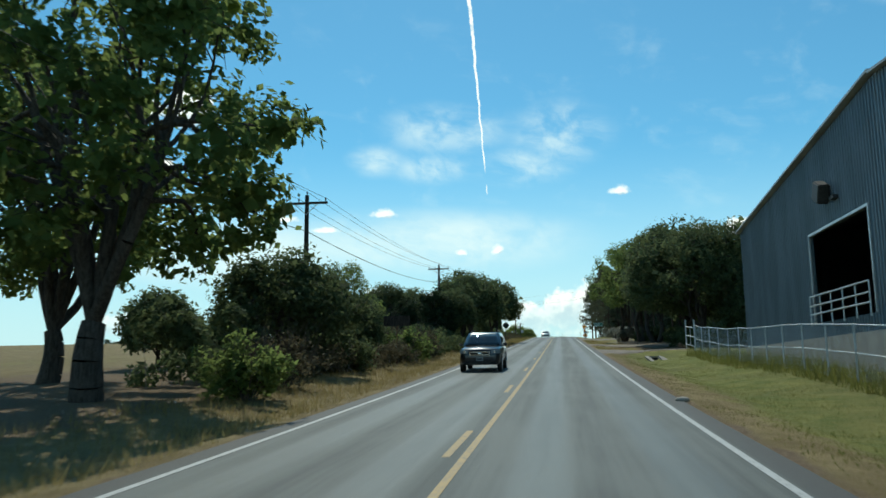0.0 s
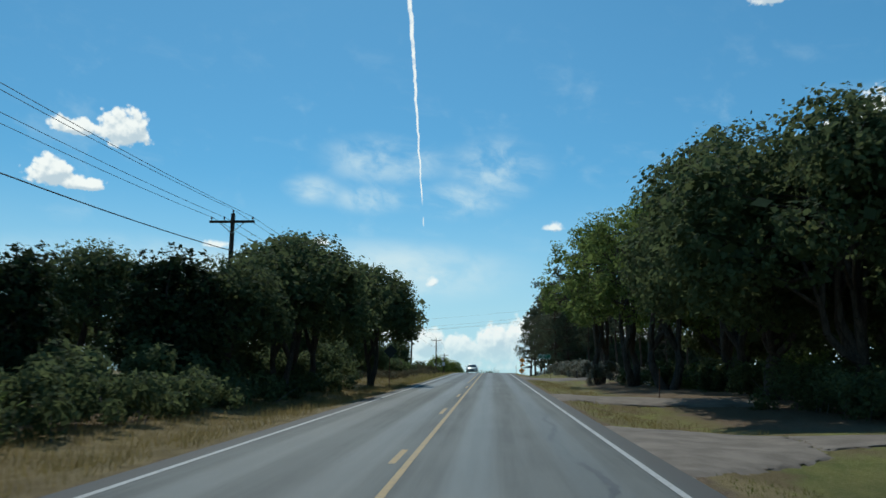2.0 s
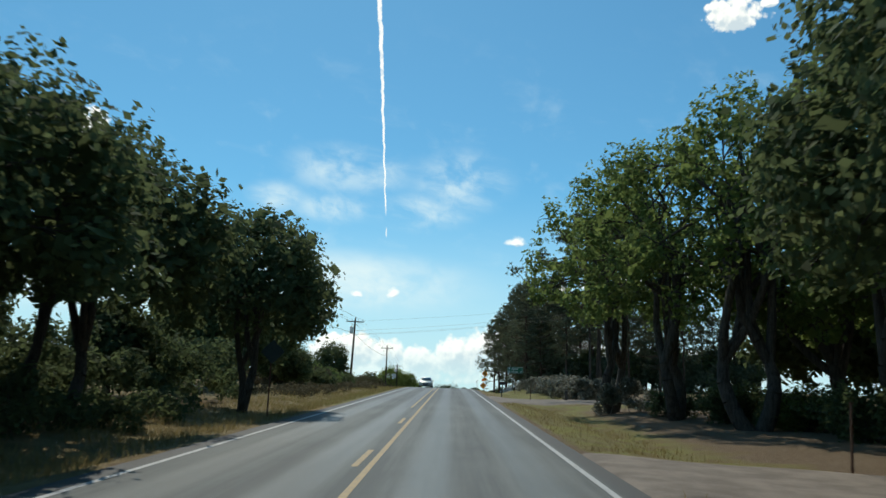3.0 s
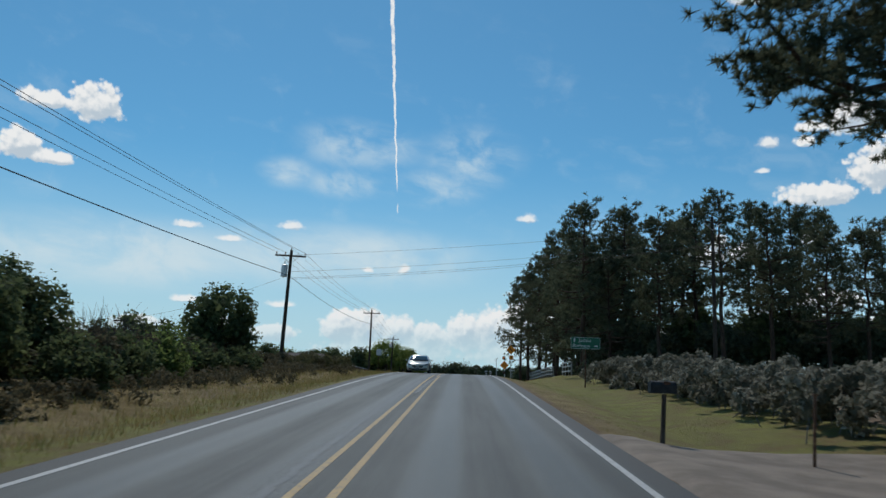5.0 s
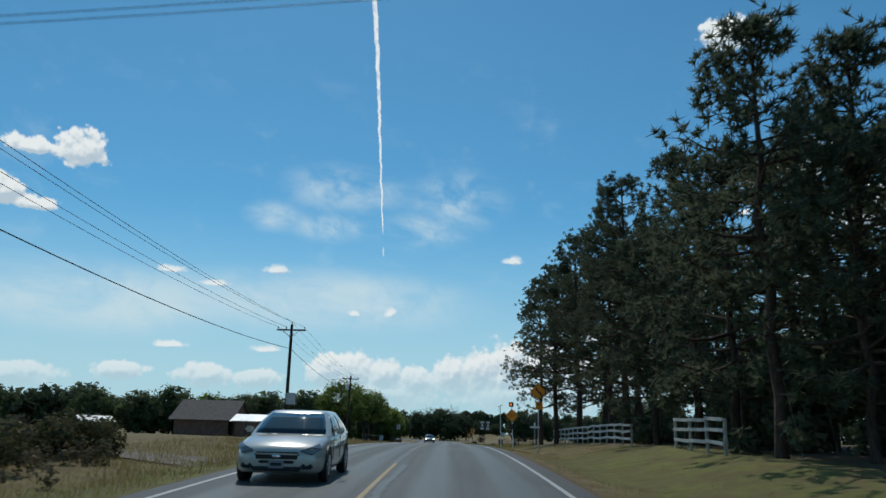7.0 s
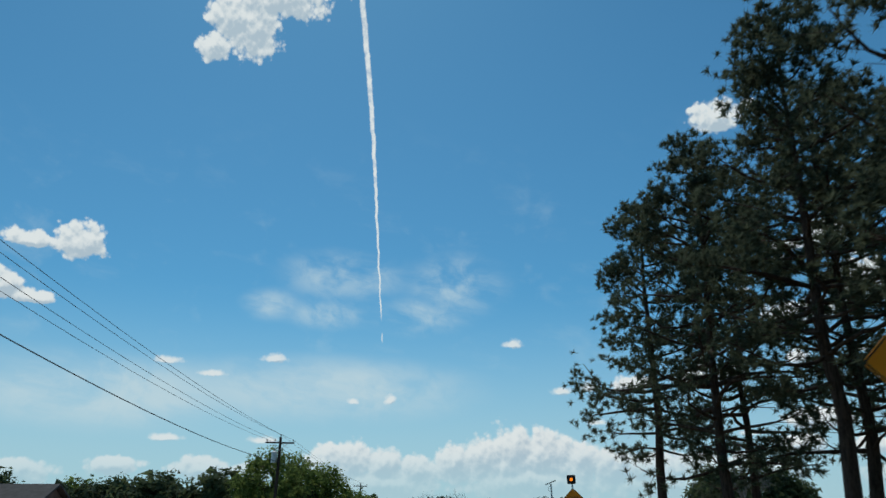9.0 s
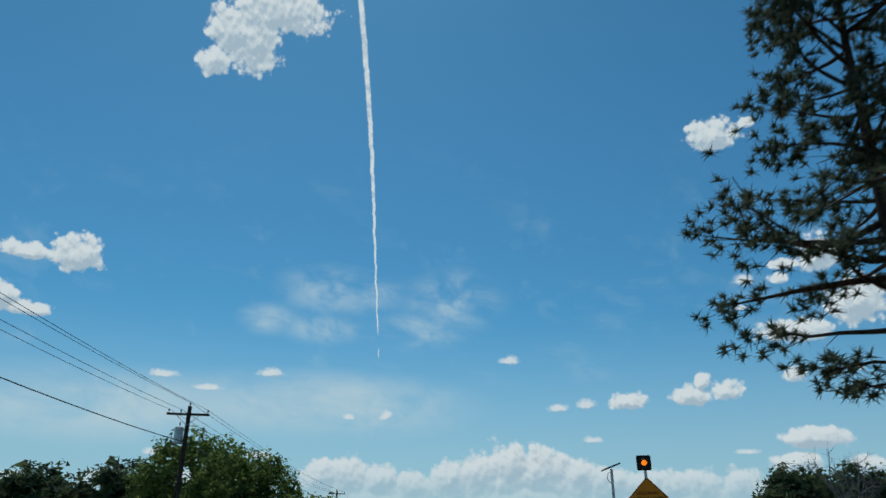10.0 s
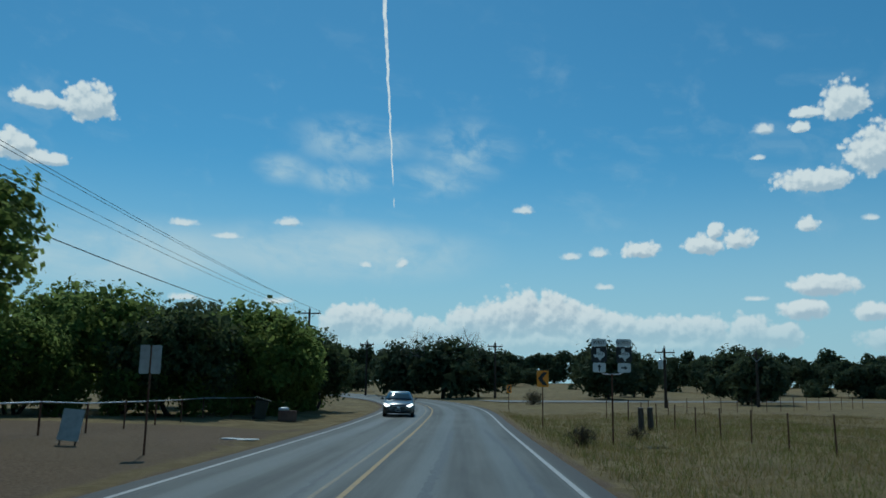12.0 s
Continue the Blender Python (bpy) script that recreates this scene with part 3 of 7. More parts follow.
def cover(x, y, d):
    """How green and how bare the ground is."""
    green, bare = 0.12, 0.0
    if d > 0:
        if y < 62:
            green = float(np.interp(d, [4.3, 5.8, 7.5, 30], [0.15, 0.45, 0.95, 0.7]))
        elif y < 128:
            green, bare = 0.5, float(np.interp(d, [6.5, 8.0, 10.5, 40], [0.05, 0.35, 0.85, 0.85])) * float(np.interp(y, [66, 72, 116, 124], [0.2, 1, 1, 0.2]))
        elif y < 212:
            green = float(np.interp(d, [4.3, 5.5, 7.0, 30], [0.2, 0.45, 0.55, 0.4]))
            bare = float(np.interp(d, [11, 15], [0.0, 0.8]))
        elif y < 275:
            green = 0.25
        else:
            green = float(np.interp(d, [5, 9, 14, 30], [0.15, 0.35, 0.3, 0.0]))
    else:
        if y < 110:
            green, bare = 0.18, float(np.interp(-d, [4.5, 5.2, 7.5, 10, 30], [0.35, 0.05, 0.15, 0.8, 0.6]))
        elif y < 200:
            green, bare = float(np.interp(-d, [4.4, 6.0, 8], [0.5, 0.55, 0.2])), 0.1
        elif y < 300:
            green, bare = 0.15, float(np.interp(y, [255, 268], [0.1, 0.95])) * float(np.interp(-d, [4.6, 6.0, 40], [0.3, 1.0, 0.9]))
    # away from the road it is all dry pasture, patchily green
    away = float(np.interp(abs(d) + 5 * wave(x, y, 0.05, 7.0), [16, 34], [0.0, 1.0])) if y < 262 or d > 0 else 0.0
    green = green * (1 - away) + away * ((0.3 if y < 262 else 0.08) + 0.35 * wave(x, y, 0.03, 5.0))
    bare = bare * (1 - away) + away * (0.15 + 0.25 * wave(x, y, 0.04, 9.0))
    edge = float(np.interp(abs(d), [4.2, 4.9], [0.75, 0.0]))
    return green, max(bare, edge)


def build_ground():
    ny, nx = GX.shape
    v = np.stack([GX, GY, GZ], -1).reshape(-1, 3)
    faces = [(j * nx + i, j * nx + i + 1, (j + 1) * nx + i + 1, (j + 1) * nx + i) for j in range(ny - 1) for i in range(nx - 1)]
    g = raw("ground", v, faces, GROUND, smooth=True)
    at = g.data.color_attributes.new("cover", "FLOAT_COLOR", "POINT")
    cols = []
    for x, y, d in zip(GX.ravel(), GY.ravel(), _D.ravel()):
        a, b = cover(x, y, d)
        cols += [a, b, 0.0, 1.0]
    at.data.foreach_set("color", cols)
    tagged(g, "rolling roadside ground of dry straw grass, green patches and bare earth", "ground", kind="structure")


def ribbon(name, line, offsets, lift, material, start=None, stop=None, step=1, parent=None):
    """A strip that follows a line; offsets across it, in metres to the right."""
    pts = [p for p in line if (start is None or p[1] >= start) and (stop is None or p[1] <= stop)][::step]
    v, uv, f = [], [], []
    run = 0.0
    for k, (x, y, h) in enumerate(pts):
        if k:
            run += math.hypot(x - pts[k - 1][0], y - pts[k - 1][1])
        for o in offsets:
            px, py = x + o * math.cos(h), y + o * math.sin(h)
            v.append((px, py, float(rise(py)) + lift))
            uv.append((o, run))
    n = len(offsets)
    for k in range(len(pts) - 1):
        for i in range(n - 1):
            f.append((k * n + i, k * n + i + 1, (k + 1) * n + i + 1, (k + 1) * n + i))
    ob = raw(name, v, f, material, parent, True)
    lay = ob.data.uv_layers.new(name="UVMap")
    for lp in ob.data.loops:
        lay.data[lp.index].uv = uv[lp.vertex_index]
    return ob


def build_road():
    ragged = [-4.1, -3.9, -3.6, -2.7, -1.8, -0.9, 0, 0.9, 1.8, 2.7, 3.6, 3.9, 4.1]
    road = ribbon("road", ROAD, ragged, 0.0, ASPHALT)
    tagged(road, "worn grey chip-seal country road with polished wheel tracks", "road", kind="structure")
    side = ribbon("road_side", SIDE, [-3.4, -1.7, 0, 1.7, 3.4], -0.006, PALE_SEAL, 353)
    tagged(side, "pale side road joining at the bend", "road", kind="structure")
    for o, nm in ((-3.62, "edge_line_left"), (3.6, "edge_line_right")):
        tagged(ribbon(nm, ROAD, [o - 0.055, o + 0.055], 0.005, WHITE_LINE, -60, 378), "worn white edge line painted on the asphalt", "road marking", kind="structure")
    solid = [(a[0], a[1], a[2]) for a in ROAD]
    tagged(ribbon("centre_line_solid", solid, [-0.155, -0.045], 0.005, YELLOW, -60, 168), "worn solid yellow centre line", "road marking", kind="structure")
    tagged(ribbon("centre_line_ahead", solid, [-0.31, -0.205], 0.005, YELLOW, 167, 372), "worn solid yellow centre line past the crest", "road marking", kind="structure")
    # second yellow line: dashes at first, then solid
    y = 47.6 - 12.2 * 8
    while y < 108:
        d = ribbon("centre_dash", ROAD, [-0.42, -0.30], 0.005, YELLOW, y - 0.4, y + 3.0)
        tagged(d, "short worn yellow dash of the centre line", "road marking", "yellow dashes", "structure")
        y += 12.2
    tagged(ribbon("centre_line_second", ROAD, [-0.61, -0.51], 0.005, YELLOW, 108, 172), "worn second solid yellow centre line", "road marking", kind="structure")
    tagged(ribbon("centre_line_third", ROAD, [-0.75, -0.66], 0.005, FADED_LINE, 238, 372), "faded cream second centre line", "road marking", kind="structure")


def squiggle(name, pts, w, lift=0.004):
    """A sealed crack: a wavering strip of tar along a few points."""
    rng = random.Random(len(pts) * 7 + int(pts[0][1]))
    v, f = [], []
    line = []
    for (x0, y0), (x1, y1) in zip(pts[:-1], pts[1:]):
        n = max(2, int(math.hypot(x1 - x0, y1 - y0) / 0.25))
        for k in range(n):
            t = k / n
            line.append((x0 + (x1 - x0) * t + rng.uniform(-0.04, 0.04), y0 + (y1 - y0) * t))
    for k, (x, y) in enumerate(line[:-1]):
        dx, dy = line[k + 1][0] - x, line[k + 1][1] - y
        L = math.hypot(dx, dy) or 1
        ww = w * rng.uniform(0.6, 1.3) / 2
        for s in (-1, 1):
            px, py = x + s * ww * -dy / L, y + s * ww * dx / L
            v.append((px, py, float(rise(py)) + lift))
    for k in range(len(line) - 2):
        f.append((2 * k, 2 * k + 1, 2 * k + 3, 2 * k + 2))
    ob = raw(name, v, f, TAR)
    return tagged(ob, "dark tar-sealed crack in the asphalt", "road crack", "tar seals", "structure")


def drape(name, corners, material, lift, label, category, nx=26, ny=26, ragged=0.3):
    """A four-cornered sheet laid over the ground, with uneven edges."""
    rng = random.Random(int(corners[0][1]))
    a, b, c, d = [Vector((*p, 0)) for p in corners]
    v, f = [], []
    for j in range(ny + 1):
        for i in range(nx + 1):
            u, w = i / nx, j / ny
            p = (a * (1 - u) + b * u) * (1 - w) + (d * (1 - u) + c * u) * w
            if i in (0, nx) or j in (0, ny):
                p += Vector((rng.uniform(-ragged, ragged), rng.uniform(-ragged, ragged), 0))
            v.append((p.x, p.y, land(p.x, p.y) + (lift if 0 < i < nx and 0 < j < ny else -0.04)))
    for j in range(ny):
        for i in range(nx):
            k = j * (nx + 1) + i
            f.append((k, k + 1, k + nx + 2, k + nx + 1))
    ob = raw(name, v, f, material, smooth=True)
    return tagged(ob, label, category, kind="structure")


build_ground()
build_road()
squiggle("tar_seal", [(2.5, 64), (2.9, 68), (2.7, 70), (3.0, 71.5), (2.75, 73.5)], 0.13)
squiggle("tar_seal", [(2.4, 55), (2.9, 58), (2.7, 61)], 0.12)
squiggle("tar_seal", [(-0.75, 108), (-0.8, 122), (-0.85, 140), (-0.72, 158)], 0.14)
squiggle("tar_seal", [(-0.35, 146), (-0.28, 158), (0.1, 170)], 0.16)
squiggle("tar_seal", [(0.12, 170), (0.02, 179), (0.12, 187)], 0.2, 0.007)
squiggle("tar_seal", [(-0.24, 187), (-0.28, 200), (-0.3, 213)], 0.2, 0.009)
squiggle("tar_seal", [(-0.9, 262), (-0.95, 280), (-1.3, 300)], 0.12)
squiggle("tar_seal", [(0.9, 272), (1.2, 285), (1.3, 300)], 0.22)
squiggle("tar_seal", [(2.9, 276), (3.0, 290), (2.6, 302)], 0.2)
drape("driveway", [(3.95, 59.0), (7.6, 62.4), (8.2, 66.5), (3.95, 68.8)], GRAVEL, 0.03, "tan gravel driveway apron meeting the road", "driveway")
drape("driveway_track", [(7.6, 63.2), (11.4, 64.2), (11.6, 66.0), (8.0, 66.4)], GRAVEL, 0.03, "earthy gravel track leading to the pipe gate", "driveway")
drape("driveway", [(-13.5, 186.6), (-4.1, 187.5), (-4.1, 193.0), (-13.5, 189.0)], GRAVEL, 0.03, "short pale gravel drive beside the weeds", "driveway")
drape("driveway", [(3.9, 81.5), (13, 81), (13, 85.0), (3.9, 88)], GRAVEL, 0.05, "pale gravel driveway under the trees", "driveway")
drape("driveway", [(3.9, 120), (17, 126), (17, 131), (3.9, 134)], GRAVEL, 0.05, "wide gravel driveway mouth by the mailbox", "driveway")

# ---------------------------------------------------------------- plants


def tubes(segs, sides=6):
    """Corners and faces of tapered tubes (a, b, ra, rb)."""
    v, f = [], []
    for a, b, ra, rb in segs:
        d = (b - a)
        d = d / (np.linalg.norm(d) + 1e-9)
        u = np.cross(d, (0.31, 0.95, 0.05))
        u /= np.linalg.norm(u) + 1e-9
        w = np.cross(d, u)
        k = len(v)
        for p, r in ((a, ra), (b, rb)):
            for i in range(sides):
                t = 2 * math.pi * i / sides
                v.append(p + r * (math.cos(t) * u + math.sin(t) * w))
        for i in range(sides):
            j = (i + 1) % sides
            f.append((k + i, k + j, k + sides + j, k + sides + i))
    return v, f


def spray(rng, centres, radii, count, size, droop=0.2, flat=1.0):
    """Leaf blades scattered in clumps."""
    centres, radii = np.array(centres), np.array(radii)
    which = rng.choice(len(centres), count, p=radii**2 / (radii**2).sum())
    off = rng.normal(size=(count, 3))
    off /= np.linalg.norm(off, axis=1)[:, None]
    off *= (rng.random(count) ** 0.36)[:, None] * radii[which][:, None]
    off[:, 2] *= flat
    c = centres[which] + off
    out = off / (np.linalg.norm(off, axis=1)[:, None] + 1e-9) + rng.normal(size=(count, 3)) * 0.55 + (0, 0, 0.35)
    a = np.cross(out, rng.normal(size=(count, 3)))
    a[:, 2] -= droop * 0.5
    a /= np.linalg.norm(a, axis=1)[:, None] + 1e-9
    b = np.cross(a, out)
    b /= np.linalg.norm(b, axis=1)[:, None] + 1e-9
    s = size * rng.uniform(0.6, 1.35, count)[:, None]
    leaves = np.stack([c - a * s * 0.4 + b * s * 0.34, c + a * s * 0.6, c - a * s * 0.4 - b * s * 0.34], 1)
    return leaves.reshape(-1, 3)


def pipe(pts, r, sides=5):
    """Corners and faces of one unbroken tube along points."""
    v, f = [], []
    pts = [np.array(p, float) for p in pts]
    for k, p in enumerate(pts):
        d = pts[min(k + 1, len(pts) - 1)] - pts[max(k - 1, 0)]
        d /= np.linalg.norm(d) + 1e-9
        u = np.cross(d, (0.31, 0.15, 0.93))
        u /= np.linalg.norm(u) + 1e-9
        w = np.cross(d, u)
        for i in range(sides):
            t = 2 * math.pi * i / sides
            v.append(p + r * (math.cos(t) * u + math.sin(t) * w))
    for k in range(len(pts) - 1):
        for i in range(sides):
            j = (i + 1) % sides
            f.append((k * sides + i, k * sides + j, (k + 1) * sides + j, (k + 1) * sides + i))
    return v, f


def branch(rng, segs, tips, p, d, length, r, depth):
    n = 3
    for k in range(n):
        d = d + rng.normal(size=3) * 0.22 + np.array([0, 0, 0.08])
        d /= np.linalg.norm(d)
        q = p + d * length / n
        segs.append((p, q, r * (1 - 0.5 * k / n), r * (1 - 0.5 * (k + 1) / n)))
        p = q
        if depth > 0 and k >= 1:
            for _ in range(2):
                e = d + rng.normal(size=3) * 0.75
                e[2] += 0.1
                e /= np.linalg.norm(e)
                branch(rng, segs, tips, p, e, length * rng.uniform(0.45, 0.7), r * 0.45, depth - 1)
        if depth == 0:
            tips.append(p)
    tips.append(p)


def blades(rng, c, up, size, corners=4, slim=0.36):
    """Leaves at the places c, facing about the way up: kites of four corners, or triangles."""
    n = len(c)
    face = up + rng.normal(size=(n, 3)) * 0.6
    a = np.cross(face, rng.normal(size=(n, 3)))
    a /= np.linalg.norm(a, axis=1)[:, None] + 1e-9
    b = np.cross(face, a)
    b /= np.linalg.norm(b, axis=1)[:, None] + 1e-9
    s = (size * rng.uniform(0.6, 1.4, n))[:, None]
    if corners == 4:
        return np.stack([c - a * s * 0.5, c + b * s * slim, c + a * s * 0.6, c - b * s * slim], 1).reshape(-1, 3)
    return np.stack([c - a * s * 0.45 + b * s * slim, c + a * s * 0.65, c - a * s * 0.45 - b * s * slim], 1).reshape(-1, 3)


def limb(rng, segs, a, b, r0, r1, bow, n=5):
    """A limb from a to b that bends upwards on its way; returns its points."""
    a, b = np.array(a, float), np.array(b, float)
    side = rng.normal(size=3) * 0.10 * np.linalg.norm(b - a)
    pts = []
    for k in range(n + 1):
        t = k / n
        p = a + (b - a) * t + (side + np.array([0, 0, bow])) * math.sin(math.pi * t)
        pts.append(p + (rng.normal(size=3) * 0.03 * np.linalg.norm(b - a) / n if 0 < k < n else 0))
    for k in range(n):
        segs.append((pts[k], pts[k + 1], r0 + (r1 - r0) * k / n, r0 + (r1 - r0) * (k + 1) / n))
    return pts


def broadleaf(name, label, seed, height, spread, clear, leaf, leaves, size, bark=None, lobes=22, lobe=0.34, low=-0.5, stems=1, airy=0.0, corners=4, category="tree", shoots=0.35, clump=0.42):
    """A tree whose limbs end in rounded lobes, each lobe made of small leaf clumps with gaps between."""
    rng = np.random.default_rng(seed)
    segs = []
    mid = np.array([0, 0, clear + (height - clear) * 0.42])
    up_r, down_r = height - mid[2], mid[2] - clear
    # lobes, spread evenly over an uneven dome
    i = np.arange(lobes) + 0.5
    u = 1 - (1 - low) * i / lobes + rng.normal(size=lobes) * 0.05
    u = np.clip(u, low, 0.97)
    t = i * 2.39996 + rng.normal(size=lobes) * 0.25
    rl = spread * lobe * rng.uniform(0.78, 1.2, lobes)
    dome = 0.9 + 0.14 * np.sin(2 * t + seed) + 0.08 * np.sin(3 * t + 2.0 * seed) + 0.05 * rng.normal(size=lobes)
    out = np.stack([np.cos(t) * np.sqrt(1 - u**2), np.sin(t) * np.sqrt(1 - u**2), u], 1)
    reach = np.stack([spread * dome - rl * 0.9, spread * dome - rl * 0.9, np.where(u > 0, up_r * (0.93 + 0.08 * np.cos(t)), down_r) - rl * 0.85], 1)
    centres = mid + out * np.maximum(reach, 0.15)
    # trunk, main limbs and their branches
    r = 0.024 * height + 0.05
    forks = []
    for s in range(stems):
        ang = 2 * math.pi * s / stems + seed
        foot = np.array([math.cos(ang), math.sin(ang), 0]) * (0.3 * r * (stems > 1))
        top = foot * 3 + np.array([math.cos(ang), math.sin(ang), 0]) * (0.5 * (stems > 1)) + (rng.normal() * 0.2, rng.normal() * 0.2, clear * 0.75 + 0.35)
        limb(rng, segs, foot - (0, 0, 0.3), top, r * 1.2 / math.sqrt(stems), r * 0.8 / math.sqrt(stems), 0.0, 4)
        forks.append(top)
    mains = max(4, lobes // 5)
    for g in range(mains):
        mine = [k for k in range(lobes) if k % mains == g]
        goal = centres[mine].mean(0) * 0.6 + np.array([0, 0, mid[2]]) * 0.4
        start = forks[g % stems]
        pts = limb(rng, segs, start, goal, r * 0.5, r * 0.26, 0.1 * spread * rng.uniform(-0.3, 0.6))
        for k in mine:
            way = limb(rng, segs, pts[3 + k % 3], centres[k], r * 0.22, 0.03, 0.06 * spread, 5 if corners == 4 else 2)
            for _ in range(5 if corners == 4 else 0):
                d = rng.normal(size=3) + out[k] * 0.8
                limb(rng, segs, way[-1 - rng.integers(2)], centres[k] + d / np.linalg.norm(d) * rl[k] * 0.85, 0.028, 0.008, 0.05, 3)
    # clumps on the outer side of each lobe
    cc, cr, cu = [], [], []
    for k in range(lobes):
        m = max(6, int((rl[k] / clump) ** 2 * 5.0 * (1 - 0.45 * airy)))
        d = rng.normal(size=(m * 3, 3))
        d /= np.linalg.norm(d, axis=1)[:, None]
        d = d[(d @ out[k] > -0.25) | (rng.random(len(d)) < 0.25)][:m]
        c = centres[k] + d * rl[k] * rng.uniform(0.72, 1.04, (len(d), 1)) * (1, 1, 0.92)
        rr = clump * rng.uniform(0.55, 1.15, len(d))
        high = (d[:, 2] > 0.35) & (rng.random(len(d)) < shoots)
        c[high] += np.array([0, 0, 1]) * rng.uniform(0.1, 0.5, (high.sum(), 1)) * (0.5 + clump) + d[high] * 0.15
        rr[high] *= 0.6
        cc.append(c), cr.append(rr), cu.append(d + (0, 0, 0.55))
    cc, cr, cu = np.concatenate(cc), np.concatenate(cr), np.concatenate(cu)
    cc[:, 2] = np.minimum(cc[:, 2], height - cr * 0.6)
    which = rng.choice(len(cc), leaves, p=cr**2 / (cr**2).sum())
    off = rng.normal(size=(leaves, 3)) * 0.5
    off[:, 2] *= 0.8
    verts = blades(rng, cc[which] + off * cr[which][:, None], cu[which], size, corners)
    ob = thing(name, label, category)
    v, f = tubes([s for s in segs if s[2] > 0.06], 7 if corners == 4 else 5)
    v2, f2 = tubes([s for s in segs if s[2] <= 0.06], 3)
    raw("trunk", v + v2, f + [tuple(i + len(v) for i in q) for q in f2], bark or BARK, ob, True)
    # a few larger leaves inside the lobes, where the crown is closed
    inner = int(leaves * 0.10 * (1 - airy))
    if inner:
        w = rng.integers(0, lobes, inner)
        p = centres[w] + rng.normal(size=(inner, 3)) * (rl[w] * 0.33)[:, None]
        verts = np.concatenate([verts, blades(rng, p, np.tile((0.0, 0.0, 1.0), (inner, 1)), size * 2.4, corners, 0.45)])
    soup("crown", verts, corners, leaf, ob)
    return ob


def conifer(name, label, seed, height, clear, spread, tufts, needles, length, leaf, category="pine tree", width=0.02, puff=0.42, gap=0.62, crown=0.0, low=0.55, thin=0.0):
    """A pine: a tall bare stem, long level limbs in whorls and rounded puffs of needles at their ends."""
    rng = np.random.default_rng(seed)
    segs, ends, lead = [], [], []
    n = 8
    pts = [np.array([rng.normal() * 0.09 * (k > 0), rng.normal() * 0.09 * (k > 0), height * k / n - (0.3 if k == 0 else 0)]) for k in range(n + 1)]
    r0 = 0.0125 * height + 0.05
    for k in range(n):
        segs.append((pts[k], pts[k + 1], r0 * (1 - 0.88 * k / n), r0 * (1 - 0.88 * (k + 1) / n)))
    z, turn = clear, rng.uniform(0, 6)
    while z < height - 0.3:
        u = (z - clear) / (height - clear)
        t = z / height * n
        k = min(int(t), n - 1)
        base = pts[k] + (pts[k + 1] - pts[k]) * (t - k)
        full = (low + (1 - low) * min(1.0, u / 0.18)) * (1 - u) ** 0.62 + 0.12 + crown * math.sin(math.pi * u)
        for j in range(3 if u < 0.75 else 4):
            if rng.random() < 0.12:
                continue
            reach = spread * full * rng.uniform(0.55, 1.12)
            ang = turn + 2 * math.pi * j / 3 + rng.normal() * 0.35
            d = np.array([math.cos(ang), math.sin(ang), rng.uniform(-0.22, 0.12) + 0.55 * u])
            d /= np.linalg.norm(d)
            way = limb(rng, segs, base, base + d * reach + (0, 0, 0.10 * reach), 0.02 + 0.018 * reach, 0.014, -0.05 * reach, 5)
            ends.append(way[-1]), lead.append(d + (0, 0, 0.5))
            for s in (2, 3, 3, 4, 4) if reach > 1.2 else (3, 4):
                e = d + rng.normal(size=3) * (0.75, 0.75, 0.35)
                e /= np.linalg.norm(e)
                tip = way[s] + e * min(reach, 3.2) * rng.uniform(0.16, 0.36)
                segs.append((way[s], tip, 0.016, 0.007))
                ends.append(tip), lead.append(e + (0, 0, 0.6))
        turn += 1.1
        z += gap * rng.uniform(0.7, 1.3)
    ends.append(pts[-1]), lead.append(np.array([0, 0, 1.0]))
    ends, lead = np.array(ends), np.array(lead)
    lead /= np.linalg.norm(lead, axis=1)[:, None]
    odds = 1 - thin * np.clip(1.3 - 1.6 * (ends[:, 2] - clear) / (height - clear), 0, 1)
    pick = np.concatenate([np.arange(len(ends)), rng.choice(len(ends), max(0, tufts - len(ends)), p=odds / odds.sum())])[:max(tufts, len(ends))]
    heart = ends[pick] + rng.normal(size=(len(pick), 3)) * puff * (0.62, 0.62, 0.42)
    c = np.repeat(heart, needles, 0)
    a = rng.normal(size=c.shape) + np.repeat(lead[pick], needles, 0) * 0.75
    a /= np.linalg.norm(a, axis=1)[:, None]
    b = np.cross(a, rng.normal(size=c.shape))
    b /= np.linalg.norm(b, axis=1)[:, None] + 1e-9
    L = length * rng.uniform(0.65, 1.2, len(c))[:, None]
    tri = np.stack([c - b * width, c + b * width, c + a * L], 1).reshape(-1, 3)
    ob = thing(name, label, category)
    v, f = tubes([s for s in segs if s[2] > 0.035], 6)
    v2, f2 = tubes([s for s in segs if s[2] <= 0.035], 3)
    raw("trunk", v + v2, f + [tuple(i + len(v) for i in q) for q in f2], PINE_BARK, ob, True)
    soup("crown", tri, 3, leaf, ob)
    return ob


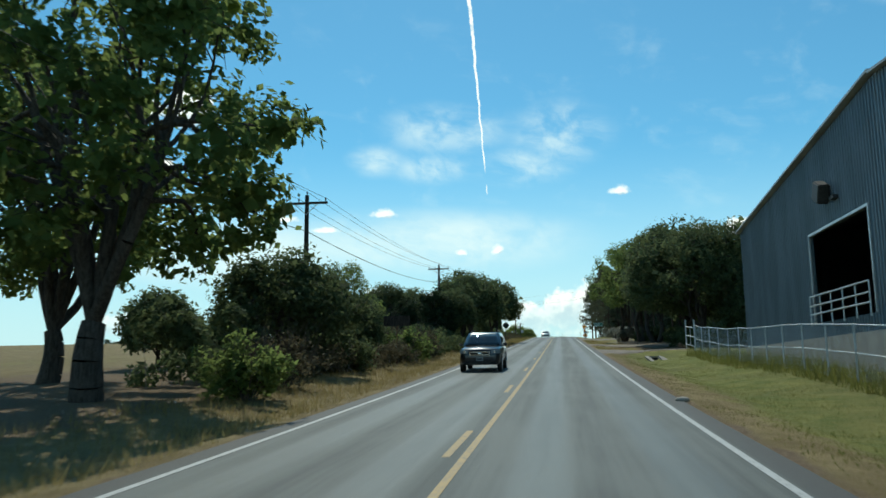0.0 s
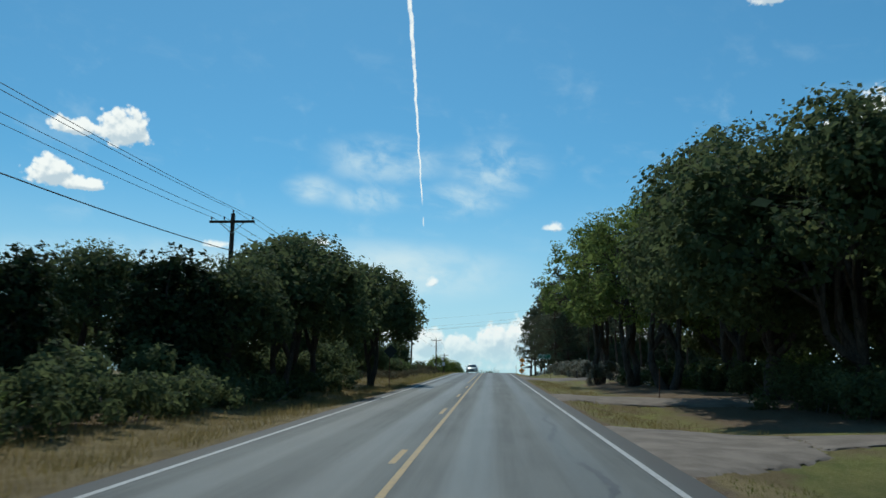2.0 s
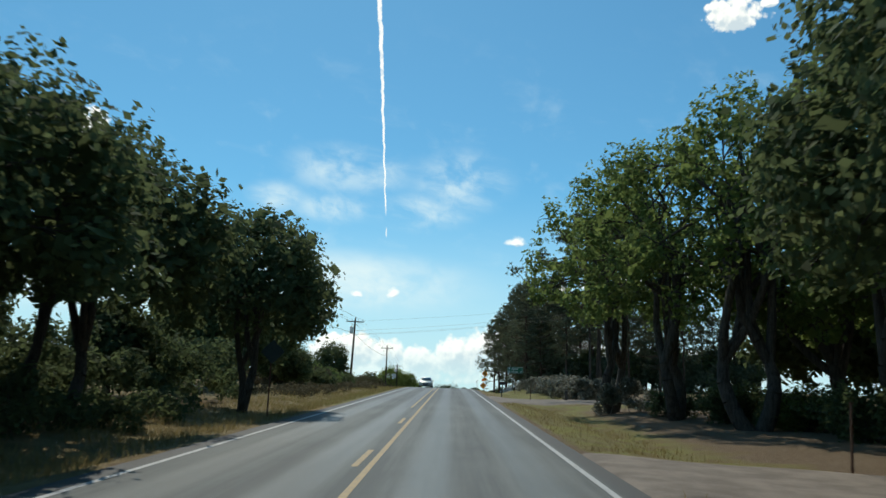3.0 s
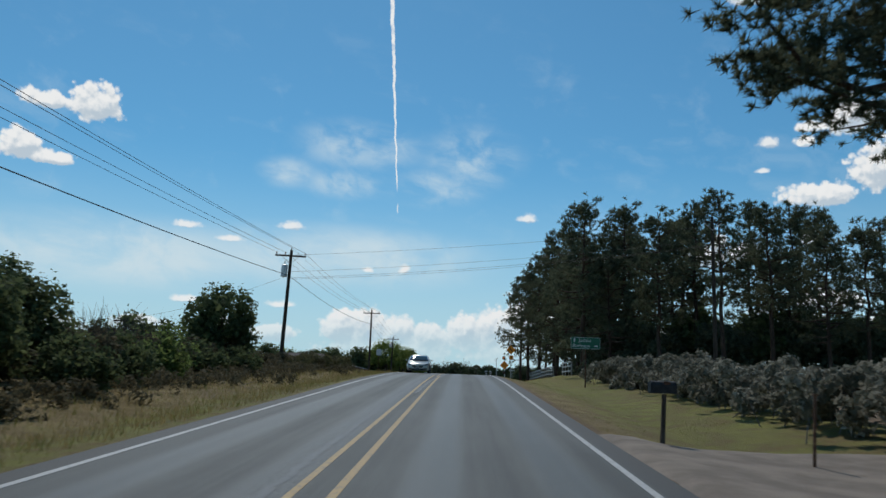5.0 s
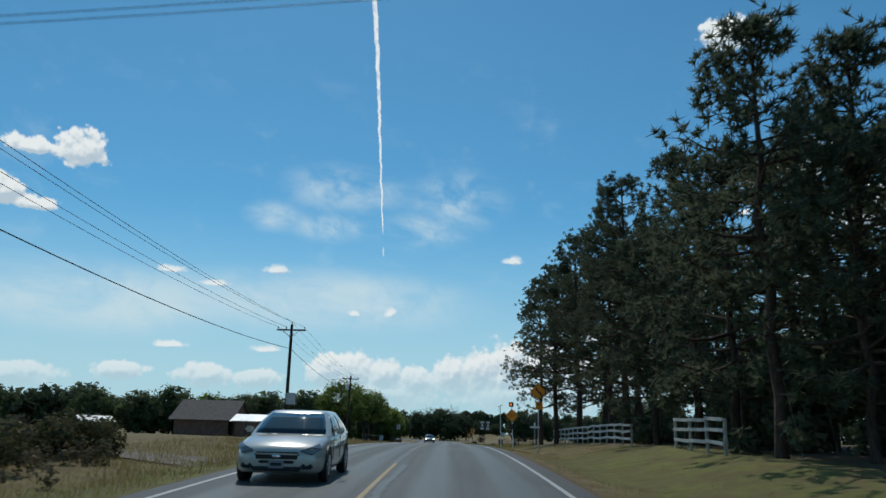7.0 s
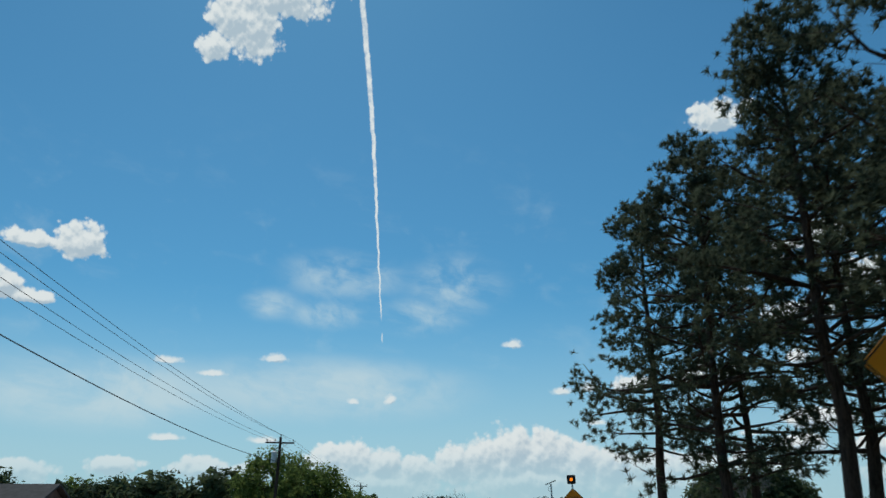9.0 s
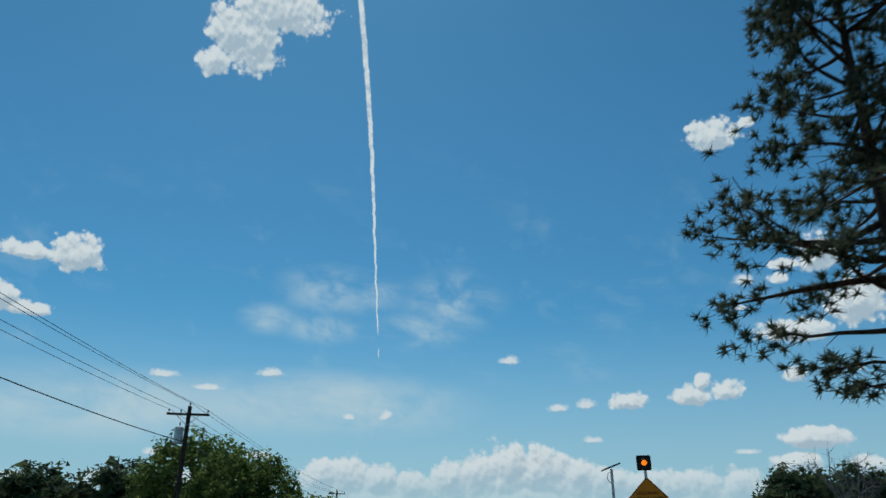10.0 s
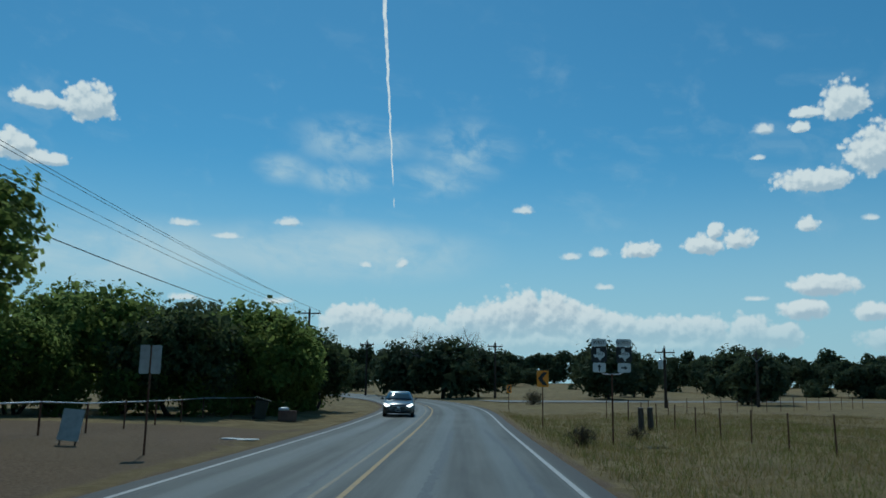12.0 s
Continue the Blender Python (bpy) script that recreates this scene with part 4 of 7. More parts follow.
def bare_tree(name, label, seed, height, spread, clear):
    rng = np.random.default_rng(seed)
    segs, tips = [], []
    top = np.array([0.1, 0.0, clear])
    segs.append((np.array([0, 0, -0.3]), top, 0.024 * height + 0.06, 0.02 * height + 0.04))
    for i in range(5):
        t = 2 * math.pi * i / 5 + rng.uniform(-0.4, 0.4)
        d = np.array([math.cos(t), math.sin(t), rng.uniform(0.5, 1.2)])
        branch(rng, segs, tips, top, d / np.linalg.norm(d), spread * 0.8, 0.014 * height, 3)
    hi = max(s[1][2] for s in segs)
    segs = [(a * np.array([1, 1, height / hi]), b * np.array([1, 1, height / hi]), ra, rb) for a, b, ra, rb in segs]
    ob = thing(name, label, "dead tree")
    v, f = tubes(segs, 5)
    raw("trunk", v, f, DEAD_WOOD, ob, True)
    return ob


def shrub(name, label, seed, w, h, leaf, leaves, size, category="bush", twiggy=0.3):
    """A bush of many thin stems from one root, leafed in ragged clumps, with bare shoots standing out."""
    rng = np.random.default_rng(seed)
    segs, c, r = [], [], []
    for i in range(26):
        t, u = rng.uniform(0, 2 * math.pi), rng.random() ** 0.6
        top = h * (1.02 - 0.45 * u * u) * rng.uniform(0.55, 1.0)
        q = np.array([math.cos(t) * w * u, math.sin(t) * w * u, top])
        way = limb(rng, segs, (q[0] * 0.12, q[1] * 0.12, -0.15), q, 0.03, 0.008, 0.12 * h, 4)
        for k in (2, 3, 4):
            c.append(way[k] + rng.normal(size=3) * 0.12), r.append(w * rng.uniform(0.12, 0.25))
        c.append(np.array([q[0], q[1], rng.uniform(0.1, 0.5) * h])), r.append(w * 0.22)
        for _ in range(int(4 * twiggy + 1)):
            segs.append((way[3], way[4] + rng.normal(size=3) * 0.22 * w + (0, 0, 0.18 * h * twiggy), 0.01, 0.004))
    ob = thing(name, label, category)
    v, f = tubes(segs, 4)
    raw("branchwork", v, f, BARK, ob)
    c, r = np.array(c), np.array(r)
    c[:, 2] = np.clip(c[:, 2], 0.15, h - r * 0.5)
    which = rng.choice(len(c), leaves, p=r**2 / (r**2).sum())
    off = rng.normal(size=(leaves, 3)) * 0.5 * r[which][:, None]
    soup("foliage", blades(rng, c[which] + off, np.tile((0.0, 0.0, 0.8), (leaves, 1)), size, 3), 3, leaf, ob)
    return ob


USED = set()


def plant(master, x, y, s=1.0, turn=0.0, tall=1.0, sink=0.05, label="", group=""):
    m = Matrix.Translation((x, y, land(x, y) - sink)) @ Matrix.Rotation(radians(turn), 4, "Z") @ Matrix.Diagonal((s, s, s * tall, 1))
    if master.name in USED:
        ob = copy_thing(master, Matrix())
    else:
        USED.add(master.name)
        ob = master
    ob.matrix_basis = m
    return tagged(ob, label, "", group)


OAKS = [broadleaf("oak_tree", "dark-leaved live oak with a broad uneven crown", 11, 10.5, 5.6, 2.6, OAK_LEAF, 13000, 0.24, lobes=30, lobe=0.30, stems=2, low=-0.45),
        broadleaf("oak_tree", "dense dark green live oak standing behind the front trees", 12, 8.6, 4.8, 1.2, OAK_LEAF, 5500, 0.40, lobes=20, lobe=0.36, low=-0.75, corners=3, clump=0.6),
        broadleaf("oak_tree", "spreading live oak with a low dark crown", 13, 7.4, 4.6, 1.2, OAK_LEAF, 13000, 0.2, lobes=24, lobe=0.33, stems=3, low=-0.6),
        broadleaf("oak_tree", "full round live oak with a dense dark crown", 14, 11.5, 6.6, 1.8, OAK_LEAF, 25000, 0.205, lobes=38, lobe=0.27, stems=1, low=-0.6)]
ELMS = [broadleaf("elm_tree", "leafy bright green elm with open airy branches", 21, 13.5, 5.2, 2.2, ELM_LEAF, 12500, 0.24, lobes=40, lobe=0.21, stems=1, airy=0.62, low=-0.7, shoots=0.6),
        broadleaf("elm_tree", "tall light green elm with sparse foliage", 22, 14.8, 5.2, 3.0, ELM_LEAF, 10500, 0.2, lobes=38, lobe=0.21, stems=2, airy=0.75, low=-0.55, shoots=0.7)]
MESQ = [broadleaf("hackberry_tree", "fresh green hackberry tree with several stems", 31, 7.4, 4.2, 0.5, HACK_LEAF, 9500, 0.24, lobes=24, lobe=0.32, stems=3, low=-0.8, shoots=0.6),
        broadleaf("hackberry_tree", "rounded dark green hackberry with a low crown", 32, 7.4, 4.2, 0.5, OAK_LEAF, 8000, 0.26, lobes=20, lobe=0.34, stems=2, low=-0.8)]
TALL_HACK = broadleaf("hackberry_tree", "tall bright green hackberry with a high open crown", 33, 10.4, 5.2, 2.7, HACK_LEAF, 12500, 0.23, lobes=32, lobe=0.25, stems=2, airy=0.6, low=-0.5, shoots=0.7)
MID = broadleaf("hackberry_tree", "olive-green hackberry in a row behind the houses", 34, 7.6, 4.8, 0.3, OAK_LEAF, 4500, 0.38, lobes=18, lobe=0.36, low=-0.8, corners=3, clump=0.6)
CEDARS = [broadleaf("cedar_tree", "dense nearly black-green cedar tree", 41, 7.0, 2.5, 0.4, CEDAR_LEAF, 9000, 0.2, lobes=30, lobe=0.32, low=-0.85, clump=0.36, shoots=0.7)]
SHRUBS = [shrub("bush", "dense dark green roadside bush", 51, 1.9, 2.4, OAK_LEAF, 3600, 0.2),
          shrub("bush", "bright green leafy bush at the road edge", 52, 1.8, 2.6, ELM_LEAF, 3200, 0.2, twiggy=0.6),
          shrub("bush", "brown dry thorny brush with few leaves", 53, 2.0, 2.2, BRUSH_LEAF, 1900, 0.15, twiggy=1.6)]
PINES = [conifer("pine_tree", "tall dark pine with a long bare trunk", 61, 17.0, 6.0, 3.5, 760, 15, 0.42, PINE_LEAF, width=0.045, puff=0.5),
         conifer("pine_tree", "tall dark pine with needle tufts on level limbs", 62, 16.0, 4.4, 3.8, 800, 15, 0.42, PINE_LEAF, width=0.045, puff=0.5),
         conifer("pine_tree", "slender pine with a thin ragged crown", 63, 18.0, 8.0, 3.0, 620, 14, 0.42, PINE_LEAF, width=0.045, puff=0.5),
         conifer("pine_tree", "bushy pine with low sweeping limbs", 64, 13.0, 2.2, 4.3, 800, 15, 0.42, PINE_LEAF, width=0.045, puff=0.5)]
END_PINES = [conifer("pine_tree", "tall dark pine with a long bare trunk and full crown", 66, 18.5, 5.6, 4.3, 2050, 26, 0.27, PINE_LEAF, width=0.023, puff=0.46, thin=0.3),
             conifer("pine_tree", "full-crowned dark pine with level limbs", 67, 17.0, 3.8, 4.9, 2050, 26, 0.27, PINE_LEAF, width=0.023, puff=0.46, thin=0.3)]
SPREAD_PINE = conifer("pine_tree", "old pine with long spreading limbs over the drive", 65, 19.0, 11.2, 8.6, 6000, 24, 0.3, PINE_LEAF, width=0.028, puff=0.62, gap=0.6, crown=0.1, low=0.95)
FAR = [broadleaf("distant_tree", "distant dark round-topped field tree", 71, 8.6, 5.6, 0.1, FAR_LEAF, 2400, 0.62, lobes=16, lobe=0.38, low=-0.8, corners=3, clump=0.8, shoots=0.15),
       broadleaf("distant_tree", "distant olive-green tree in a tree line", 72, 7.6, 6.0, 0.1, FAR_LEAF, 2400, 0.62, lobes=16, lobe=0.38, low=-0.8, corners=3, clump=0.8, shoots=0.15)]

# trees and bushes along the road, on its left side first
plant(ELMS[0], -11.7, 20.5, 1.1, 20)
plant(ELMS[0], -17.5, 27.0, 1.0, 140)
for x, y, s, r in ((-10.6, 33.0, 0.76, 10), (-11.9, 39.8, 0.74, 95), (-11.5, 46.5, 0.6, 170)):
    plant(OAKS[2], x, y, s, r)
for k, (x, y, s) in enumerate(((-8.4, 27.0, 0.9), (-8.8, 36.0, 0.8), (-8.5, 50.0, 0.9), (-9.0, 55.5, 1.0), (-11.5, 52.0, 1.25), (-9.5, 61.0, 0.9), (-12.0, 58.0, 1.3), (-7.9, 22.5, 0.8))):
    plant(SHRUBS[(2, 0, 1, 2, 2, 1, 2, 1)[k]], x, y, s, 47 * k)
plant(ELMS[1], -15.0, 58.0, 0.5, 0)
plant(MESQ[0], -15.0, 64.0, 0.68, 30)
plant(CEDARS[0], -12.2, 68.5, 0.7, 0)
plant(CEDARS[0], -10.8, 76.0, 0.86, 80)
for x, y, s, r in ((-9.6, 79.0, 0.58, 0), (-8.6, 84.5, 0.78, 60), (-9.3, 91.5, 0.86, 150), (-7.4, 103.5, 0.84, 220), (-17.0, 82.0, 0.66, 300), (-17.0, 96.0, 0.68, 30)):
    plant(OAKS[0], x, y, s, r)
for k, (x, y) in enumerate(((-20, 14), (-19, 38), (-20, 50), (-21, 66), (-24, 76), (-24, 90), (-22, 104), (-24, 4), (-14, 106))):
    plant(OAKS[1], x, y, (0.8, 0.5, 0.48, 0.5, 0.7, 0.75, 0.75, 0.8, 0.55)[k], 61 * k)
# left, past the crest
for x, y, s, r in ((-15.0, 124.0, 1.0, 30), (-14.5, 131.0, 0.9, 80), (-20.0, 138.0, 0.6, 10)):
    plant(OAKS[1], x, y, s, r)
plant(MESQ[1], -12.4, 161.0, 0.6, 30, 1.12)
plant(MESQ[1], -11.9, 136.8, 0.52, 80)
plant(MESQ[1], -13.8, 141.5, 0.58, 140)
for k, (x, y, s) in enumerate(((-9.8, 139.0, 0.7), (-10.6, 143.5, 0.75), (-10.6, 147.5, 0.75), (-12.8, 150.5, 0.95), (-14.8, 146.0, 1.0), (-10.8, 153.0, 0.7), (-13.6, 156.0, 0.95), (-16.0, 153.0, 1.1), (-17.0, 160.0, 1.2), (-10.2, 158.0, 0.6), (-14.5, 166.0, 0.85))):
    plant(SHRUBS[(0, 0, 1, 2)[k % 4]], x, y, s, 73 * k)
# right
plant(OAKS[3], 14.0, 84.5, 1.12, 120, 1.05)
for x, y, s, r in ((14.6, 76.5, 1.08, 0), (22.0, 79.0, 0.82, 200), (22.5, 89.0, 0.98, 40)):
    plant(OAKS[3], x, y, s, r)
for x, y, s, r in ((27.0, 73.0, 0.72, 130), (24.0, 97.0, 1.1, 230), (18.5, 71.5, 0.6, 60)):
    plant(OAKS[0], x, y, s, r)
plant(ELMS[1], 13.0, 101.0, 1.0, 0)
plant(ELMS[1], 10.2, 114.5, 0.96, 250)
plant(ELMS[1], 15.5, 95.0, 0.95, 120)
plant(ELMS[1], 11.8, 107.5, 0.98, 75)
plant(ELMS[0], 18.0, 104.0, 1.02, 200)
for k, (x, y) in enumerate(((26, 113), (31, 104), (21.5, 112))):
    plant(OAKS[1], x, y, 1.0, 77 * k)
for k, (x, y, s) in enumerate(((15.5, 90.5, 0.7), (17.5, 88.0, 0.9), (14.5, 95.5, 0.75), (18.5, 93.0, 1.0), (13.5, 105.0, 0.8), (15.0, 101.0, 0.7), (12.0, 109.0, 0.6), (20.0, 99.0, 1.0))):
    plant(SHRUBS[(0, 1)[k % 2]], x, y, s, 59 * k)
plant(SPREAD_PINE, 13.1, 133.6, 0.85, 280, 0.85)
# pines
rngp = random.Random(5)
for k, (x, y) in enumerate(((33, 179), (37, 184), (29.5, 178), (41, 182), (25.5, 179), (31, 188), (36, 194), (21.5, 178.5), (26, 185), (17.5, 182), (22, 187), (12.6, 190.5), (16.5, 191), (20.8, 190), (28, 190),
                            (13.5, 197), (18, 198), (24, 199), (14, 204), (20, 206), (27, 208), (13.6, 210.5), (17.5, 213), (24, 215))):
    plant(PINES[(0, 1, 2, 3, 1, 0)[k % 6]] if k > 10 else PINES[(0, 2, 1)[k % 3]], x, y, rngp.uniform(0.94, 1.06) * (0.76 if y < 186 and x > 24 else 0.85 if y < 188 else 0.95 if y < 192 else 1.0), rngp.uniform(0, 360))
for k, (x, y, s, r) in enumerate(((13.4, 217.5, 1.0, 0), (17.5, 221, 1.0, 50), (22, 224, 1.0, 100), (13.9, 225.3, 1.03, 200), (17.0, 229, 1.0, 20), (21, 233, 1.0, 260), (12.5, 232.5, 0.98, 130), (15.8, 237.5, 1.05, 310), (19.5, 241, 1.0, 170), (11.6, 240.0, 0.99, 80), (11.0, 247.0, 0.93, 230), (15.0, 246.5, 0.95, 30))):
    plant(END_PINES[k % 2] if x < 16 else PINES[k % 2], x, y, s, r)
for x, y, s, r in ((29.0, 184.0, 0.85, 150), (14.5, 188.0, 0.85, 290), (39.0, 184.5, 0.85, 330)):
    plant(PINES[3], x, y, s, r)
for k, (x, y, s) in enumerate(((26.5, 184.5, 0.72), (30.5, 186, 0.78), (34.5, 184.5, 0.72), (39, 186, 0.78), (43, 184, 0.75), (22.5, 189, 0.75), (18.5, 195, 0.7), (18, 203, 0.7))):
    plant(OAKS[1], x, y, s, 67 * k)
# left, before the bend
plant(TALL_HACK, -10.7, 280.4, 0.75, 60, 0.98)
plant(TALL_HACK, -14.4, 283.5, 0.88, 150)
for k, (x, y, s, r) in enumerate(((-13.4, 308.5, 0.86, 0), (-11.0, 313.0, 0.95, 70), (-17.0, 310.0, 1.0, 140), (-20.5, 305.5, 0.74, 200), (-26.0, 303.0, 0.72, 20), (-12.0, 321.0, 0.95, 260), (-17.0, 322.0, 1.05, 310), (-32.0, 300.0, 1.0, 60), (-23.0, 314.0, 1.1, 10), (-38.0, 296.0, 1.0, 90), (-9.6, 316.0, 0.85, 33), (-8.8, 322.0, 0.8, 190))):
    plant(MESQ[k in (0, 6, 7, 11)], x, y, s, r)
plant(SHRUBS[2], 5.6, 292.6, 0.3, 20)
plant(SHRUBS[2], 8.6, 345.0, 0.6, 70)
plant(SHRUBS[2], 14.5, 288.0, 0.3, 120)
plant(SHRUBS[2], 9.0, 300.0, 0.25, 200)
# behind the houses
rngf = random.Random(9)
for k in range(26):
    plant((MID, MID, FAR[1])[k % 3], -16 - 3.6 * k + rngf.uniform(-1, 1), max(287.0 if k < 5 else 0.0, 276 + rngf.uniform(-6, 14) + 0.35 * k), rngf.uniform(0.75, 1.05), rngf.uniform(0, 360))
# field oaks and the far line of trees
for x, y, s in ((-0.6, 368.0, 0.95), (-6.0, 372.0, 0.9), (4.0, 374.0, 0.85), (21.0, 372.0, 0.95), (27.0, 384.0, 0.8), (33.0, 352.0, 0.7), (36.0, 366.0, 0.85), (58.0, 360.0, 0.9)):
    plant(FAR[0], x, y, s, 40 * x)
plant(OAKS[1], 30.5, 299.0, 1.05, 40)
plant(OAKS[1], 38.0, 303.0, 1.1, 140)
for k in range(66):
    a = radians(-66 + 132 * k / 65 + rngf.uniform(-0.8, 0.8))
    d = rngf.uniform(128, 175) if a < radians(-4) and k % 3 else rngf.uniform(185, 260)
    plant(FAR[k % 2], 1.3 + d * math.sin(a), 266 + d * math.cos(a), rngf.uniform(0.6, 0.95), rngf.uniform(0, 360))


# ---------------------------------------------------------------- utility poles


def utility_pole(h, arm=2.3, can=False):
    ob = thing("utility_pole", "dark creosoted wooden utility pole with one crossarm" + (" and a grey transformer" if can else ""), "utility pole", group="power line poles")
    rodded("pole", (0, 0, -0.5), (0, 0, h), 0.16, POLE_WOOD, ob, 0.105, 12)
    boxed("crossarm", (0, -0.13, h - 0.45), (arm, 0.1, 0.12), POLE_WOOD, ob, 0.01)
    for s in (-1, 1):
        rodded("brace", (s * 0.62, -0.13, h - 0.5), (0, -0.12, h - 1.05), 0.02, GALV, ob)
    for x, z in ((-arm / 2 + 0.1, h - 0.39), (-arm / 2 + 0.75, h - 0.39), (arm / 2 - 0.1, h - 0.39), (0.0, h)):
        bm = bmesh.new()
        rod(bm, (x, -0.13 if x else 0, z), (x, -0.13 if x else 0, z + 0.1), 0.018)
        rod(bm, (x, -0.13 if x else 0, z + 0.08), (x, -0.13 if x else 0, z + 0.15), 0.055, 0.04)
        rod(bm, (x, -0.13 if x else 0, z + 0.15), (x, -0.13 if x else 0, z + 0.2), 0.04, 0.03)
        part("insulator", bm, CERAMIC, ob)
    if can:
        bm = bmesh.new()
        rod(bm, (-0.38, -0.05, h - 2.0), (-0.38, -0.05, h - 1.15), 0.23, 0.23, 16)
        rod(bm, (-0.38, -0.05, h - 1.15), (-0.38, -0.05, h - 1.08), 0.23, 0.12, 16)
        can_ob = part("transformer", bm, GALV, ob, "grey cylindrical transformer can")
        rodded("bushing", (-0.38, -0.05, h - 1.1), (-0.38, -0.05, h - 0.85), 0.05, CERAMIC, can_ob, 0.03)
    return ob


POLES = [(-11.6, 39.0, 8.9, 0.0, False), (-11.7, 85.1, 8.9, 0.0, False), (-11.65, 173.3, 8.6, 1.6, True), (-11.3, 225.4, 8.9, 0.0, False), (-12.6, 274.0, 8.8, 1.5, True), (-13.6, 345.0, 9.0, 0.0, False)]
tops = []
for x, y, h, tilt, can in POLES:
    p = utility_pole(h, 2.3, can)
    p.matrix_basis = Matrix.Translation((x, y, land(x, y))) @ Matrix.Rotation(radians(tilt), 4, "Y")
    tops.append((p.matrix_basis.copy(), h))


def cable(name, a, b, sag, r, label="thin black overhead power line wire"):
    a, b = Vector(a), Vector(b)
    n = 22
    v, f = pipe([a.lerp(b, k / n) - Vector((0, 0, sag * 4 * k / n * (1 - k / n))) for k in range(n + 1)], r, 4)
    ob = raw(name, v, f, DARK_STEEL)
    return tagged(ob, label, "wire", "overhead wires")


starts = [(Matrix.Translation((-11.6, -20.0, land(-11.6, -20.0))), 8.9)] + tops
for (m0, h0), (m1, h1) in zip(starts[:-1], starts[1:]):
    for x, dz in ((-1.05, -0.2), (-0.4, -0.2), (1.05, -0.2), (0.0, 0.2)):
        cable("power_wire", m0 @ Vector((x, 0, h0 + dz)), m1 @ Vector((x, 0, h1 + dz)), 0.5, 0.010)
    cable("neutral_wire", m0 @ Vector((0, 0, h0 - 1.9)), m1 @ Vector((0, 0, h1 - 1.9)), 0.6, 0.02, "thick black lower service cable on the poles")

# ---------------------------------------------------------------- buildings


def slab(bm, pts, thick):
    """A flat panel with thickness from corner points in order."""
    a = [bm.verts.new(p) for p in pts]
    n = (Vector(pts[1]) - Vector(pts[0])).cross(Vector(pts[-1]) - Vector(pts[0])).normalized() * thick
    b = [bm.verts.new(Vector(p) - n) for p in pts]
    bm.faces.new(a)
    bm.faces.new(b[::-1])
    for i in range(len(a)):
        j = (i + 1) % len(a)
        bm.faces.new((a[j], a[i], b[i], b[j]))
    return bm


